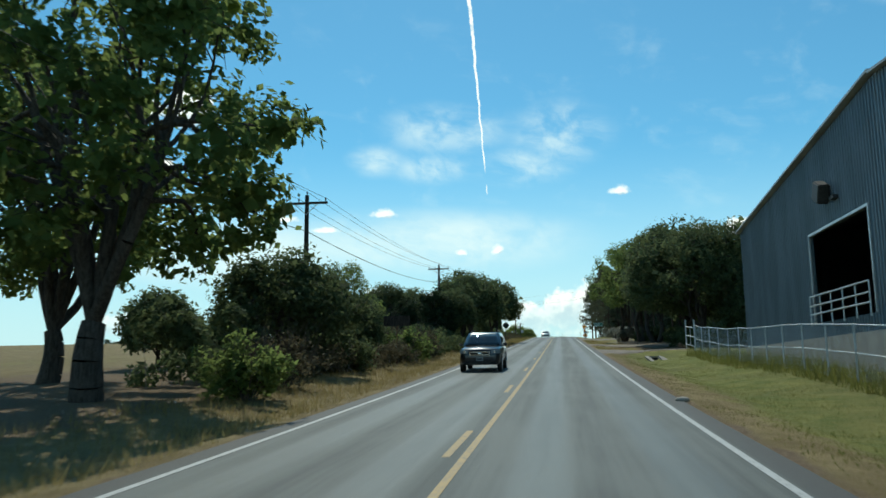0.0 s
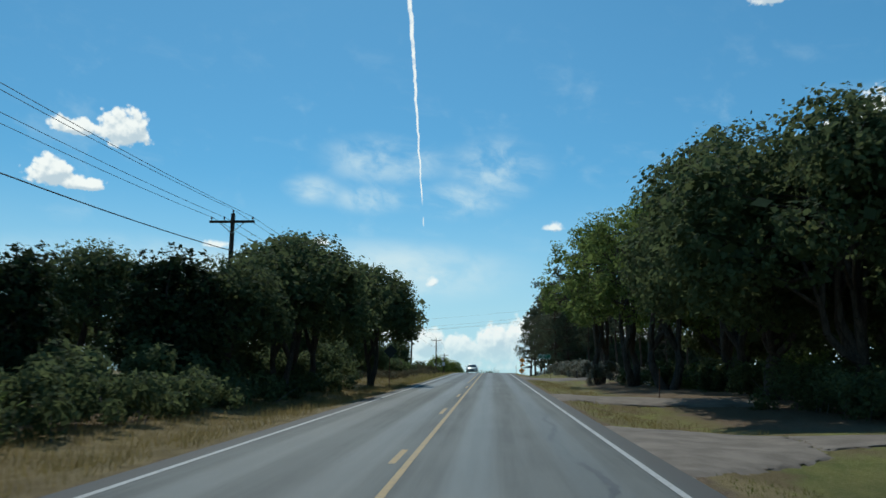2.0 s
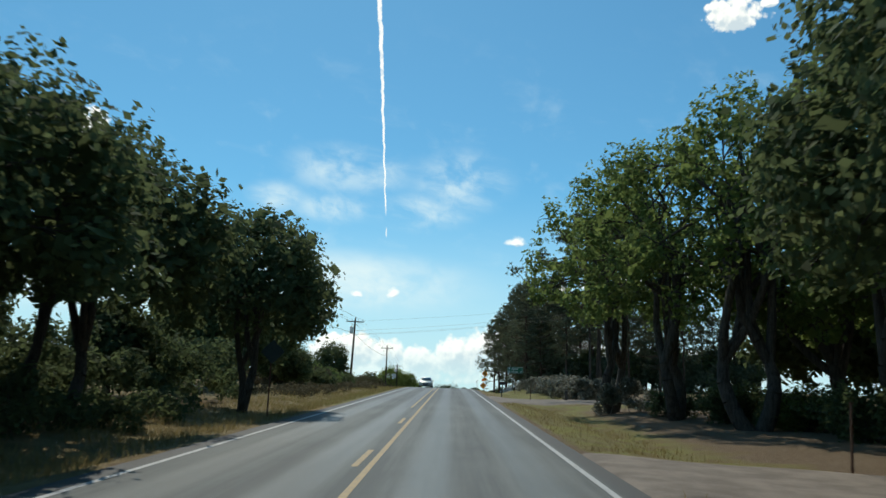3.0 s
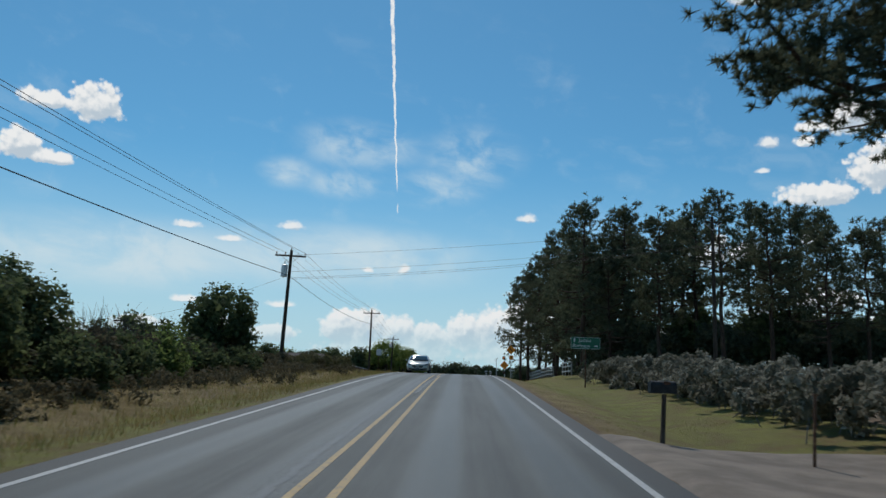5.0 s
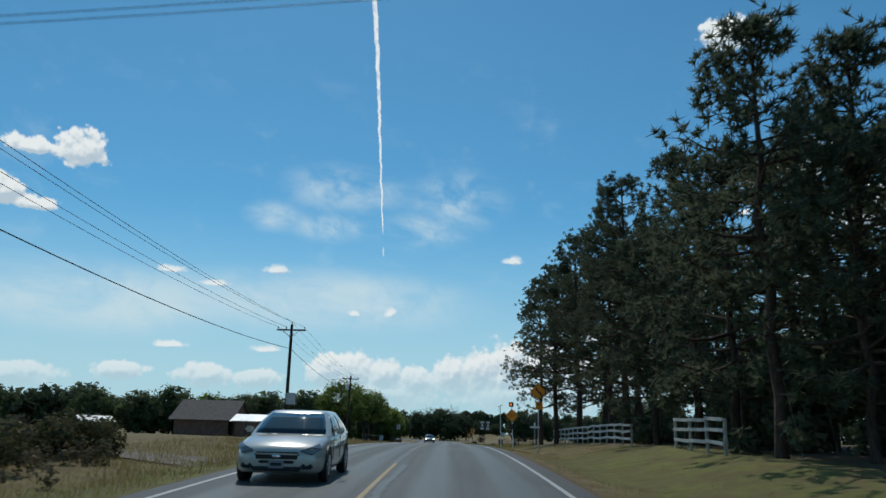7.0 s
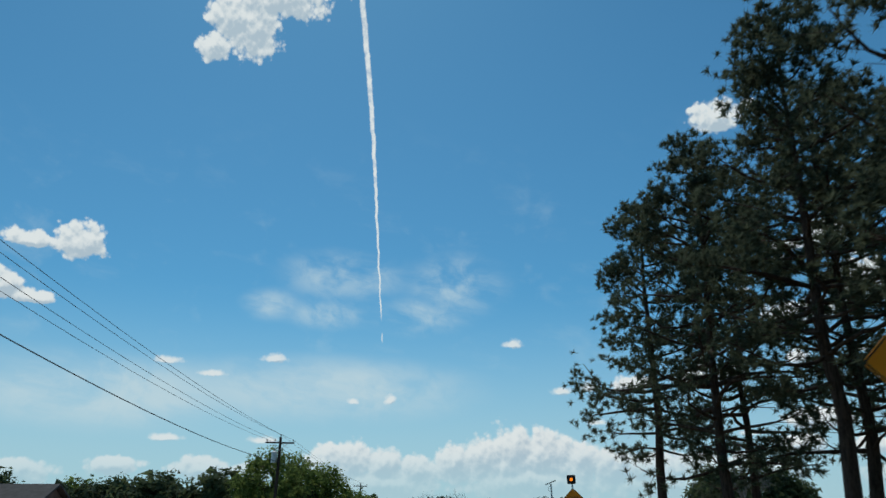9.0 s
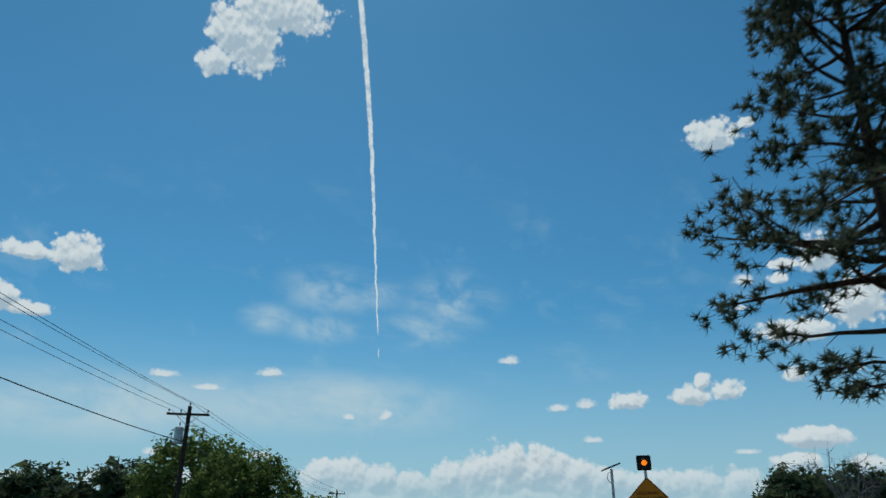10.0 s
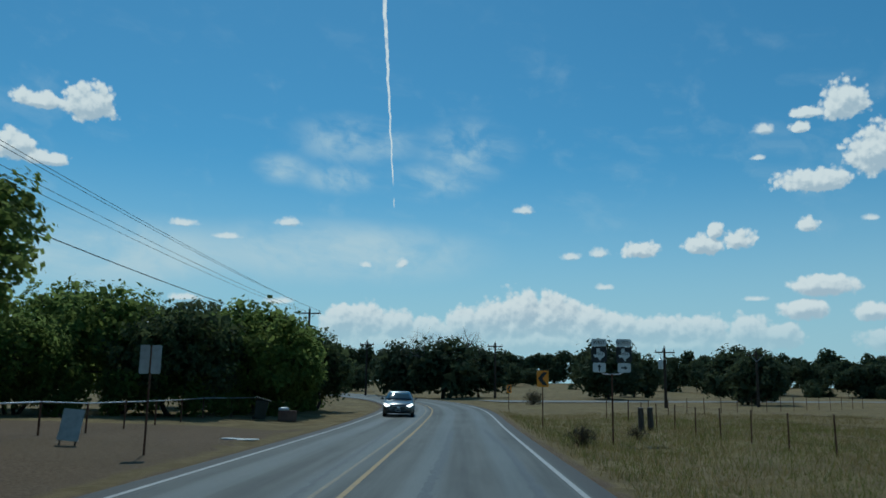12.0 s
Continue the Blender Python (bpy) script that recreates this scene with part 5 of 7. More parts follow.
def metal_barn():
    """Gable end to the road, ridge running away from it."""
    ob = thing("metal_barn", "large blue-grey corrugated metal barn with an open dark loading bay", "barn")
    X, y0, y1, yr, eave, ridge, deep = 13.5, 8.0, 54.9, 31.0, 10.75, 12.85, 30.0
    base = 1.0
    o0, o1, oz0, oz1 = 32.8, 40.3, 3.8, 8.0
    top = lambda y: eave + (ridge - eave) * (1 - abs(y - yr) / (y1 - yr))
    for nm, pts in (("wall", [(o1, base), (y1, base), (y1, eave), (o1, top(o1))]), ("wall", [(y0, base), (o0, base), (o0, top(o0)), (yr, ridge), (y0, eave)]),
                    ("wall", [(o0, oz1), (o1, oz1), (o1, top(o1)), (o0, top(o0))]), ("wall", [(o0, base), (o1, base), (o1, oz0), (o0, oz0)])):
        part(nm, slab(bmesh.new(), [(X, y, z) for y, z in pts], -0.12), SIDING, ob)
    part("wall", slab(bmesh.new(), [(X, y1, base), (X + deep, y1, base), (X + deep, y1, eave), (X, y1, eave)], -0.12), SIDING, ob)
    part("wall", slab(bmesh.new(), [(X, y0, base - 1.2), (X + deep, y0, base - 1.2), (X + deep, y0, eave), (X, y0, eave)], 0.12), SIDING, ob)
    part("wall", slab(bmesh.new(), [(X + deep, y0, base), (X + deep, y1, base), (X + deep, y1, eave), (X + deep, yr, ridge), (X + deep, y0, eave)], 0.12), SIDING, ob)
    for ya, za, yb, zb in ((y1 + 0.25, eave - 0.02, yr, ridge + 0.06), (y0 - 0.25, eave - 0.02, yr, ridge + 0.06)):
        part("roof", slab(bmesh.new(), [(X - 0.3, ya, za), (X + deep + 0.3, ya, za), (X + deep + 0.3, yb, zb), (X - 0.3, yb, zb)], 0.1), SHEET, ob)
    # ribs of the sheeting
    ribs = bmesh.new()
    y = y0 + 0.3
    while y < y1:
        spans = [(base, top(y) - 0.05)] if not o0 - 0.1 < y < o1 + 0.1 else [(base, oz0), (oz1, top(y) - 0.05)]
        for a, b in spans:
            box(ribs, (X - 0.02, y, (a + b) / 2), (0.04, 0.05, b - a))
        y += 0.3
    tagged(part("siding_ribs", ribs, SIDING, ob), kind="stuff")
    # bay: deep dark interior, floor and guard rail
    boxed("bay_floor", (X + 4.2, (o0 + o1) / 2, oz0 - 0.12), (8.0, o1 - o0, 0.2), CONCRETE, ob)
    for c, s in (((X - 0.03, o0 - 0.06, (oz0 + oz1) / 2), (0.1, 0.12, oz1 - oz0)), ((X - 0.03, o1 + 0.06, (oz0 + oz1) / 2), (0.1, 0.12, oz1 - oz0)), ((X - 0.03, (o0 + o1) / 2, oz1 + 0.06), (0.1, o1 - o0 + 0.24, 0.12))):
        boxed("bay_trim", c, s, GALV, ob, 0.01)
    rail = bmesh.new()
    for z in (4.2, 4.6, 5.05):
        rod(rail, (X - 0.25, o0, z), (X - 0.25, o1, z), 0.035)
    for k in range(6):
        yy = o0 + (o1 - o0) * k / 5
        rod(rail, (X - 0.25, yy, 3.65), (X - 0.25, yy, 5.05), 0.035)
    part("guard_rail", rail, GALV, ob, "white pipe guard rail across the bay")
    lamp = boxed("flood_lamp", (X - 0.35, 37.2, 9.55), (0.5, 0.9, 0.9), DARK_STEEL, ob, 0.05, Matrix.Rotation(radians(25), 4, "X"), "dark wall flood lamp")
    boxed("bracket", (X - 0.1, 36.2, 9.1), (0.3, 0.6, 0.15), DARK_STEEL, lamp)
    boxed("footing", (X - 0.04, (y0 + y1) / 2, 1.6), (0.2, y1 - y0 - 0.1, 3.0), CONCRETE, ob, 0.02, None, "pale concrete footing wall")
    return ob


def chain_fence(name, label, pts, h, gap=3.0, mat=GALV, mesh_step=0.16, group=""):
    """Posts, a top rail and woven wire along a line of points."""
    ob = thing(name, label, "fence", group=group)
    posts = []
    for (x0, y0), (x1, y1) in zip(pts[:-1], pts[1:]):
        n = max(1, round(math.hypot(x1 - x0, y1 - y0) / gap))
        posts += [(x0 + (x1 - x0) * k / n, y0 + (y1 - y0) * k / n) for k in range(n)]
    posts.append(pts[-1])
    for x, y in posts:
        z = land(x, y)
        rodded("post", (x, y, z - 0.3), (x, y, z + h + 0.05), 0.035, mat if mesh_step else RUSTY, ob)
    wires = []
    for (x0, y0), (x1, y1) in zip(posts[:-1], posts[1:]):
        z0, z1 = land(x0, y0), land(x1, y1)
        rodded("top_rail", (x0, y0, z0 + h), (x1, y1, z1 + h), 0.024, mat, ob)
        if mesh_step:
            rodded("middle_rail", (x0, y0, z0 + h * 0.5), (x1, y1, z1 + h * 0.5), 0.02, mat, ob)
        if mesh_step:
            L = math.hypot(x1 - x0, y1 - y0)
            n = int(L / mesh_step)
            run = int(h / mesh_step)
            for k in range(-run, n):
                for up in (0, 1):
                    a, b = k, k + run
                    ha, hb = (0.05, h) if up else (h, 0.05)
                    ta, tb = max(a, 0) / n, min(b, n) / n
                    if tb <= ta:
                        continue
                    fa, fb = (max(a, 0) - a) / run, (min(b, n) - a) / run
                    wires.append((np.array([x0 + (x1 - x0) * ta, y0 + (y1 - y0) * ta, z0 + (z1 - z0) * ta + ha + (hb - ha) * fa]),
                                  np.array([x0 + (x1 - x0) * tb, y0 + (y1 - y0) * tb, z0 + (z1 - z0) * tb + ha + (hb - ha) * fb]), 0.0028, 0.0028))
    if wires:
        v, f = tubes(wires, 3)
        tagged(raw("woven_wire", v, f, mat, ob), kind="stuff")
    return ob


def small_house(name, label, x, y, w, d, h, rise_, wall, roof, turn=0.0, eave=0.4, windows=(), ridge_x=True):
    ob = thing(name, label, "house", pose(x, y, land(x, y) - 0.1, 0, 0, turn))
    bm = bmesh.new()
    pts = [(-w / 2, -d / 2), (w / 2, -d / 2), (w / 2, d / 2), (-w / 2, d / 2)]
    for (ax, ay), (bx, by) in zip(pts, pts[1:] + pts[:1]):
        slab(bm, [(ax, ay, 0), (bx, by, 0), (bx, by, h), (ax, ay, h)], 0.2)
    for s in (-1, 1):
        slab(bm, [(s * w / 2, -d / 2, h), (s * w / 2, d / 2, h), (s * w / 2, 0, h + rise_)], 0.2 * s)
    part("wall", bm, wall, ob)
    for s in (-1, 1):
        part("roof", slab(bmesh.new(), [(-w / 2 - eave, s * (d / 2 + eave), h - 0.1), (w / 2 + eave, s * (d / 2 + eave), h - 0.1), (w / 2 + eave, 0, h + rise_ + 0.08), (-w / 2 - eave, 0, h + rise_ + 0.08)], 0.12 * s), roof, ob)
    for wx in windows:
        f = boxed("window", (wx, -d / 2 - 0.02, h * 0.58), (1.0, 0.1, 1.1), WHITE_BOARD, ob)
        boxed("pane", (wx, -d / 2 - 0.075, h * 0.58), (0.82, 0.02, 0.92), WINDOW_GLASS, f)
    return ob


metal_barn()
chain_fence("chain_fence", "galvanised chain-link fence in front of the metal barn", [(11.2, 14.0), (11.2, 61.6)], 1.95)
# pipe gate at its end
gate = thing("pipe_gate", "grey steel pipe gate between two tall posts", "gate")
for y, h in ((61.6, 2.35), (65.7, 2.3)):
    rodded("gate_post", (11.2, y, land(11.2, y) - 0.3), (11.2, y, land(11.2, y) + h), 0.06, GALV, gate)
for z in (0.35, 1.05, 1.75):
    rodded("gate_rail", (11.2, 61.7, land(11.2, 61.6) + z), (11.2, 65.6, land(11.2, 65.7) + z), 0.035, GALV, gate)
for y in (61.75, 63.6, 65.55):
    rodded("gate_upright", (11.2, y, land(11.2, y) + 0.35), (11.2, y, land(11.2, y) + 1.75), 0.03, GALV, gate)

small_house("brick_house", "brown brick house with a dark shingle roof among trees", -27.6, 262.0, 6.8, 9.0, 2.0, 2.3, BRICK_RED, SHINGLE, 0, 0.4)
small_house("shed", "low shed with a pale metal roof", -21.2, 258.0, 4.2, 5.0, 2.0, 0.65, BRICK_RED, ROOF_METAL, 0, 0.35)
small_house("shed", "dark shed with a bright metal roof behind brush", -40.5, 258.0, 3.4, 3.6, 1.5, 0.5, BRICK_RED, SHEET, 35, 0.3)
small_house("garage", "brown garage with a pale low metal roof", -21.0, 279.5, 8.0, 6.0, 2.55, 0.5, BRICK_RED, ROOF_METAL, 90, 0.35)
# ---------------------------------------------------------------- drain, hedges, fences


def culvert():
    ob = thing("drain_inlet", "pale concrete roadside drain inlet with a dark opening", "drain", pose(7.85, 57.0, land(7.85, 56.6) - 0.17, 0, 0, 4) @ Matrix.Scale(0.72, 4))
    boxed("headwall", (-0.25, 0.95, 0.36), (1.05, 0.22, 0.62), CONCRETE, ob, 0.02)
    # Solid black block stands for the shade inside the pipe mouth.
    boxed("opening", (-0.22, 0.81, 0.32), (0.85, 0.08, 0.42), SIGN_BLACK, ob, 0.01)
    part("wing", slab(bmesh.new(), [(-0.98, 0.95, 0.55), (-0.66, 0.9, 0.6), (-0.25, -0.75, 0.03), (-0.62, -0.75, 0.03)], 0.14), CONCRETE, ob)
    part("wing", slab(bmesh.new(), [(0.25, 0.9, 0.6), (0.75, 0.95, 0.5), (1.15, -0.75, 0.03), (0.5, -0.8, 0.03)], 0.14), CONCRETE, ob)
    boxed("apron", (0.02, 0.0, 0.0), (1.0, 1.6, 0.08), GRAVEL, ob, 0.01)


culvert()


def hedge(name, label, pts, h, w, leaf, per_metre, size, seed, stems=DEAD_WOOD, category="hedge", rad=0.38, dense=3.2):
    rng = np.random.default_rng(seed)
    c, r, segs = [], [], []
    for (x0, y0), (x1, y1) in zip(pts[:-1], pts[1:]):
        L = math.hypot(x1 - x0, y1 - y0)
        for k in range(int(L * dense)):
            t = rng.random()
            x, y = x0 + (x1 - x0) * t + rng.normal() * w * 0.35, y0 + (y1 - y0) * t
            hh = h * (0.82 + 0.3 * wave(x, y, 0.4, seed) + rng.normal() * 0.05)
            z = land(x, y)
            u = rng.random() ** 0.6
            c.append((x, y, z + hh * u * 0.9))
            r.append(rad * rng.uniform(0.65, 1.35))
            if k % 4 == 0:
                a = np.array([x, y, z - 0.1])
                segs.append((a, a + np.array([rng.normal() * 0.4, rng.normal() * 0.4, hh * rng.uniform(0.5, 1.05)]), 0.02, 0.006))
    ob = thing(name, label, category)
    v, f = tubes(segs, 4)
    tagged(raw("branchwork", v, f, stems, ob), kind="stuff")
    total = sum(math.hypot(b[0] - a[0], b[1] - a[1]) for a, b in zip(pts[:-1], pts[1:]))
    soup("foliage", spray(rng, c, r, int(total * per_metre), size), 3, leaf, ob)
    return ob


hedge("vine_hedge", "dusty grey-green vine thicket grown over a fence", [(11.8, 131.0), (11.9, 150.0), (12.2, 176.0)], 2.0, 2.3, VINE_LEAF, 1250, 0.2, 5, rad=0.36, dense=12.0)
hedge("brush_row", "brown dry roadside brush with bare twigs", [(-13.5, 138.0), (-12.6, 164.0)], 1.9, 3.4, BRUSH_LEAF, 700, 0.19, 6, category="brush")
hedge("brush_row", "low mound of olive weeds by the verge", [(-12.0, 163.0), (-11.2, 187.0)], 1.1, 2.8, BRUSH_LEAF, 600, 0.15, 16, category="brush")
hedge("brush_row", "low olive-brown weeds beside the road", [(-16.5, 140.0), (-17.0, 165.0)], 2.0, 4.0, BRUSH_LEAF, 300, 0.2, 7, category="brush")
hedge("undergrowth", "dark tangled undergrowth below the roadside trees", [(-11.5, 22.0), (-11.0, 60.0), (-9.6, 78.0)], 2.5, 2.4, OAK_LEAF, 520, 0.24, 8, category="brush", rad=0.6)
hedge("undergrowth", "low shaded scrub below the leaning oaks", [(-11.6, 78.0), (-11.6, 101.0), (-10.4, 112.0)], 2.3, 2.6, OAK_LEAF, 420, 0.22, 34, category="brush", rad=0.5)
hedge("undergrowth", "shaded leafy thicket at the foot of the oaks", [(13.0, 70.5), (13.4, 80.0)], 2.0, 2.6, OAK_LEAF, 650, 0.18, 31, category="brush", rad=0.55, dense=6.0)
hedge("undergrowth", "shaded leafy thicket below the elms", [(15.6, 88.5), (15.8, 100.0), (15.0, 112.0)], 1.5, 2.6, OAK_LEAF, 560, 0.18, 32, category="brush", rad=0.55, dense=6.0)
hedge("undergrowth", "dark leafy undergrowth below the oaks", [(16.0, 68.0), (19.0, 84.0), (18.5, 92.0)], 3.0, 4.5, OAK_LEAF, 560, 0.22, 9, category="brush", rad=0.6)
hedge("undergrowth", "dark thicket below the pines", [(44.0, 181.5), (24.0, 182.5), (16.5, 190.0), (16.0, 206.0)], 5.2, 4.0, PINE_LEAF, 1000, 0.34, 10, category="brush", rad=0.85, dense=6.0)
hedge("undergrowth", "low dark scrub between the last pine trunks", [(16.0, 206.0), (15.0, 250.0)], 1.8, 3.0, PINE_LEAF, 500, 0.28, 33, category="brush", rad=0.6)
hedge("brush_row", "olive-green mound of weeds by the gravel drive", [(-9.8, 171.0), (-9.6, 188.0)], 1.05, 2.0, WEED_LEAF, 900, 0.14, 17, category="brush", rad=0.5)
for side_of, a0, a1 in (("left", -68, -4), ("right", -2, 68)):
    w = hedge("distant_woods", "unbroken dark line of far woods on the " + ("western" if side_of == "left" else "eastern") + " skyline",
              [(1.3 + 245 * math.sin(radians(a)), 266 + 245 * math.cos(radians(a))) for a in np.linspace(a0, a1, 14)], 10.5, 12.0, FAR_LEAF, 260, 1.1, 23, BARK, "woods", 1.9, 2.2)
    tagged(w, kind="stuff")
tagged(hedge("distant_woods", "dark scrubby woods beyond the golden field", [(1.3 + r * math.sin(radians(a)), 266 + r * math.cos(radians(a))) for a, r in ((9, 172), (16, 168), (22, 160), (30, 152), (40, 140), (52, 130), (66, 125))], 7.0, 9.0, FAR_LEAF, 340, 0.75, 29, BARK, "woods", 1.4, 2.6), kind="stuff")
hedge("undergrowth", "dark leafy scrub closing the foot of the hackberry row", [(-8.6, 324.0), (-10.0, 318.0), (-12.0, 307.5), (-38.0, 299.0)], 2.6, 2.4, HACK_LEAF, 420, 0.28, 35, category="brush", rad=0.7)
hedge("brush_row", "low brown weeds and dead stalks covering the verge", [(-9.2, 118.0), (-9.6, 160.0), (-9.0, 186.0)], 0.5, 3.2, BRUSH_LEAF, 330, 0.13, 36, category="brush", rad=0.3, dense=5.0)
hedge("brush_row", "brown tangle of dead branches and dry weeds", [(-9.0, 30.0), (-8.6, 44.0), (-8.4, 58.0)], 1.3, 1.5, BRUSH_LEAF, 420, 0.14, 37, category="brush", rad=0.4, dense=5.0)
hedge("undergrowth", "dark scrub at the edge of the verge", [(-8.8, 56.0), (-8.4, 70.0), (-8.2, 80.0)], 1.5, 1.5, OAK_LEAF, 420, 0.18, 38, category="brush", rad=0.45, dense=4.5)
hedge("undergrowth", "deep shaded thicket behind the leaning oaks", [(-14.5, 78.0), (-15.0, 100.0), (-13.0, 122.0)], 3.6, 3.0, OAK_LEAF, 420, 0.26, 39, category="brush", rad=0.75, dense=4.0)
hedge("undergrowth", "low dark weeds at the oak trunks", [(-8.4, 82.0), (-8.8, 100.0)], 0.9, 1.6, OAK_LEAF, 330, 0.17, 40, category="brush", rad=0.4, dense=4.0)
hedge("green_hedge", "pale green rounded bush row by the drive", [(9.6, 113.0), (13.5, 116.0)], 1.7, 1.4, VINE_LEAF, 700, 0.16, 12)


def board_fence(name, label, pts, h):
    ob = thing(name, label, "fence", group="white board fences")
    rng = random.Random(int(pts[0][1]))
    for k, (x, y) in enumerate(pts):
        z = land(x, y)
        boxed("post", (x, y, z + h / 2 - 0.1), (0.11, 0.11, h + 0.25), WHITE_BOARD, ob, 0.008, Matrix.Rotation(radians(rng.uniform(-4, 4)), 4, "X"))
    for (x0, y0), (x1, y1) in zip(pts[:-1], pts[1:]):
        for u in (0.32, 0.66, 0.98):
            a = Vector((x0 - 0.08, y0, land(x0, y0) + h * u + rng.uniform(-0.05, 0.05)))
            b = Vector((x1 - 0.08, y1, land(x1, y1) + h * u + rng.uniform(-0.05, 0.05)))
            d = b - a
            boxed("board", (a + b) / 2, (d.length + 0.05, 0.03, 0.14), WHITE_BOARD, ob, 0.004, d.to_track_quat("X", "Z").to_matrix().to_4x4())
    return ob


board_fence("board_fence", "weathered white three-board fence below the pines", [(12.2, 211.0 + 2.5 * k) for k in range(15)], 1.25)
board_fence("board_fence", "short leaning section of white board fence", [(12.0, 194.2), (12.0, 196.4), (12.0, 198.7), (12.0, 201.0)], 1.35)
def wire_fence(name, label, pts, h, thick=()):
    ob = thing(name, label, "fence")
    for k, (x, y) in enumerate(pts):
        z = land(x, y)
        if k in thick:
            rodded("wood_post", (x, y, z - 0.4), (x + 0.04, y, z + h + 0.15), 0.13, POST_WOOD, ob, 0.11, 9)
        else:
            rodded("steel_post", (x, y, z - 0.4), (x + 0.03 * math.sin(k * 2.1), y, z + h), 0.028, RUSTY, ob, None, 6)
    segs = []
    for (x0, y0), (x1, y1) in zip(pts[:-1], pts[1:]):
        for u in (0.25, 0.5, 0.75, 0.95):
            segs.append((np.array([x0, y0, land(x0, y0) + h * u]), np.array([x1, y1, land(x1, y1) + h * u]), 0.004, 0.004))
    v, f = tubes(segs, 3)
    raw("fence_wire", v, f, RUSTY, ob)
    return ob


wire_fence("wire_fence", "barbed wire fence on rusty steel posts along the field", [(12.9 - 0.1 * k, 274.0 + 3.1 * k) for k in range(14)], 1.2)
for x, y, h, r in ((10.45, 305.6, 1.1, 0.15), (10.95, 305.8, 1.1, 0.15), (11.7, 282.2, 1.35, 0.12), (10.7, 276.3, 0.75, 0.17)):
    po = thing("fence_post", "weathered dark wooden post standing in the dry field" if h > 1 else "low sawn-off wooden post stub in dry grass", "post", pose(x, y, land(x, y), 0, 2 * math.sin(y), 0), group="wooden field posts")
    rodded("shaft", (0, 0, -0.4), (0, 0, h), r, POST_WOOD, po, r * 0.92, 10)
    rodded("cap", (0, 0, h), (0, 0, h + 0.03), r * 0.9, DEAD_WOOD, po, r * 0.6, 10)
wire_fence("wire_fence", "field fence with short posts by the side road", [(11.0 + 1.7 * k, 318.0 + 1.5 * k) for k in range(18)], 1.15)
chain_fence("pipe_fence", "low pale pipe fence round a bare yard", [(-11.2, 281.0), (-11.2, 306.0), (-9.8, 311.0)], 1.0, 3.2, GALV, 0)
wire_fence("wire_fence", "sagging wire fence before the houses", [(-13.5 - 1.6 * k, 226.0 + 2.4 * k) for k in range(9)], 1.1, (0, 1))


# ---------------------------------------------------------------- signs


def plate_on(parent, name, w, h, material, m, r=0.04, thick=0.006, back=SIGN_BACK, label=""):
    """A rounded sign plate that faces -y, with a bare back."""
    bm = bmesh.new()
    box(bm, (0, 0, 0), (w, thick, h))
    side = [e for e in bm.edges if abs(e.verts[0].co.y - e.verts[1].co.y) > thick / 2]
    bmesh.ops.bevel(bm, geom=side, offset=r, segments=4, affect="EDGES")
    ob = part(name, bm, material, parent, label)
    ob.matrix_basis = m
    ob.data.materials.append(back)
    for p in ob.data.polygons:
        if p.normal.y > 0.9:
            p.material_index = 1
    return ob


FACE = Matrix.Rotation(radians(90), 4, "X")


def flat(name, pts, material, parent, y=-0.006):
    """A flat shape laid on a sign face; x and z in metres."""
    bm = bmesh.new()
    slab(bm, [(x, y, z) for x, z in pts], 0.002)
    return part(name, bm, material, parent)


def guide_sign():
    g = land(9.05, 166.5)
    ob = thing("guide_sign", "green guide sign with two town names and arrows", "road sign", pose(9.05, 166.5, g))
    rodded("post", (0, 0.05, -0.4), (0, 0.05, 11.55 - g), 0.04, RUSTY, ob)
    p = plate_on(ob, "panel", 1.86, 0.74, SIGN_GREEN, Matrix.Translation((0, 0, 11.2 - g)), 0.06)
    for (x, z), (w, h) in (((0, 0.345), (1.78, 0.018)), ((0, -0.345), (1.78, 0.018)), ((-0.905, 0), (0.018, 0.66)), ((0.905, 0), (0.018, 0.66))):
        boxed("border", (x, -0.006, z), (w, 0.004, h), SIGN_WHITE, p)
    writing("lettering", "Joshua", 0.30, SIGN_WHITE, p, Matrix.Translation((-0.42, -0.008, 0.17)) @ FACE, "LEFT")
    writing("lettering", "Burleson", 0.30, SIGN_WHITE, p, Matrix.Translation((-0.80, -0.008, -0.17)) @ FACE, "LEFT")
    flat("arrow", [(-0.72, 0.05), (-0.66, 0.05), (-0.66, 0.2), (-0.61, 0.2), (-0.69, 0.3), (-0.77, 0.2), (-0.72, 0.2)], SIGN_WHITE, p)
    flat("arrow", [(0.56, -0.2), (0.70, -0.2), (0.70, -0.25), (0.80, -0.17), (0.70, -0.09), (0.70, -0.14), (0.56, -0.14)], SIGN_WHITE, p)


def diamond(parent, size, z, x=0.0):
    m = Matrix.Translation((x, -0.06, z)) @ Matrix.Rotation(radians(45), 4, "Y")
    p = plate_on(parent, "panel", size, size, SIGN_YELLOW, m, 0.06)
    for s in (-1, 1):
        boxed("border", (0, -0.006, s * (size / 2 - 0.03)), (size - 0.1, 0.004, 0.02), SIGN_BLACK, p)
        boxed("border", (s * (size / 2 - 0.03), -0.006, 0), (0.02, 0.004, size - 0.1), SIGN_BLACK, p)
    return p


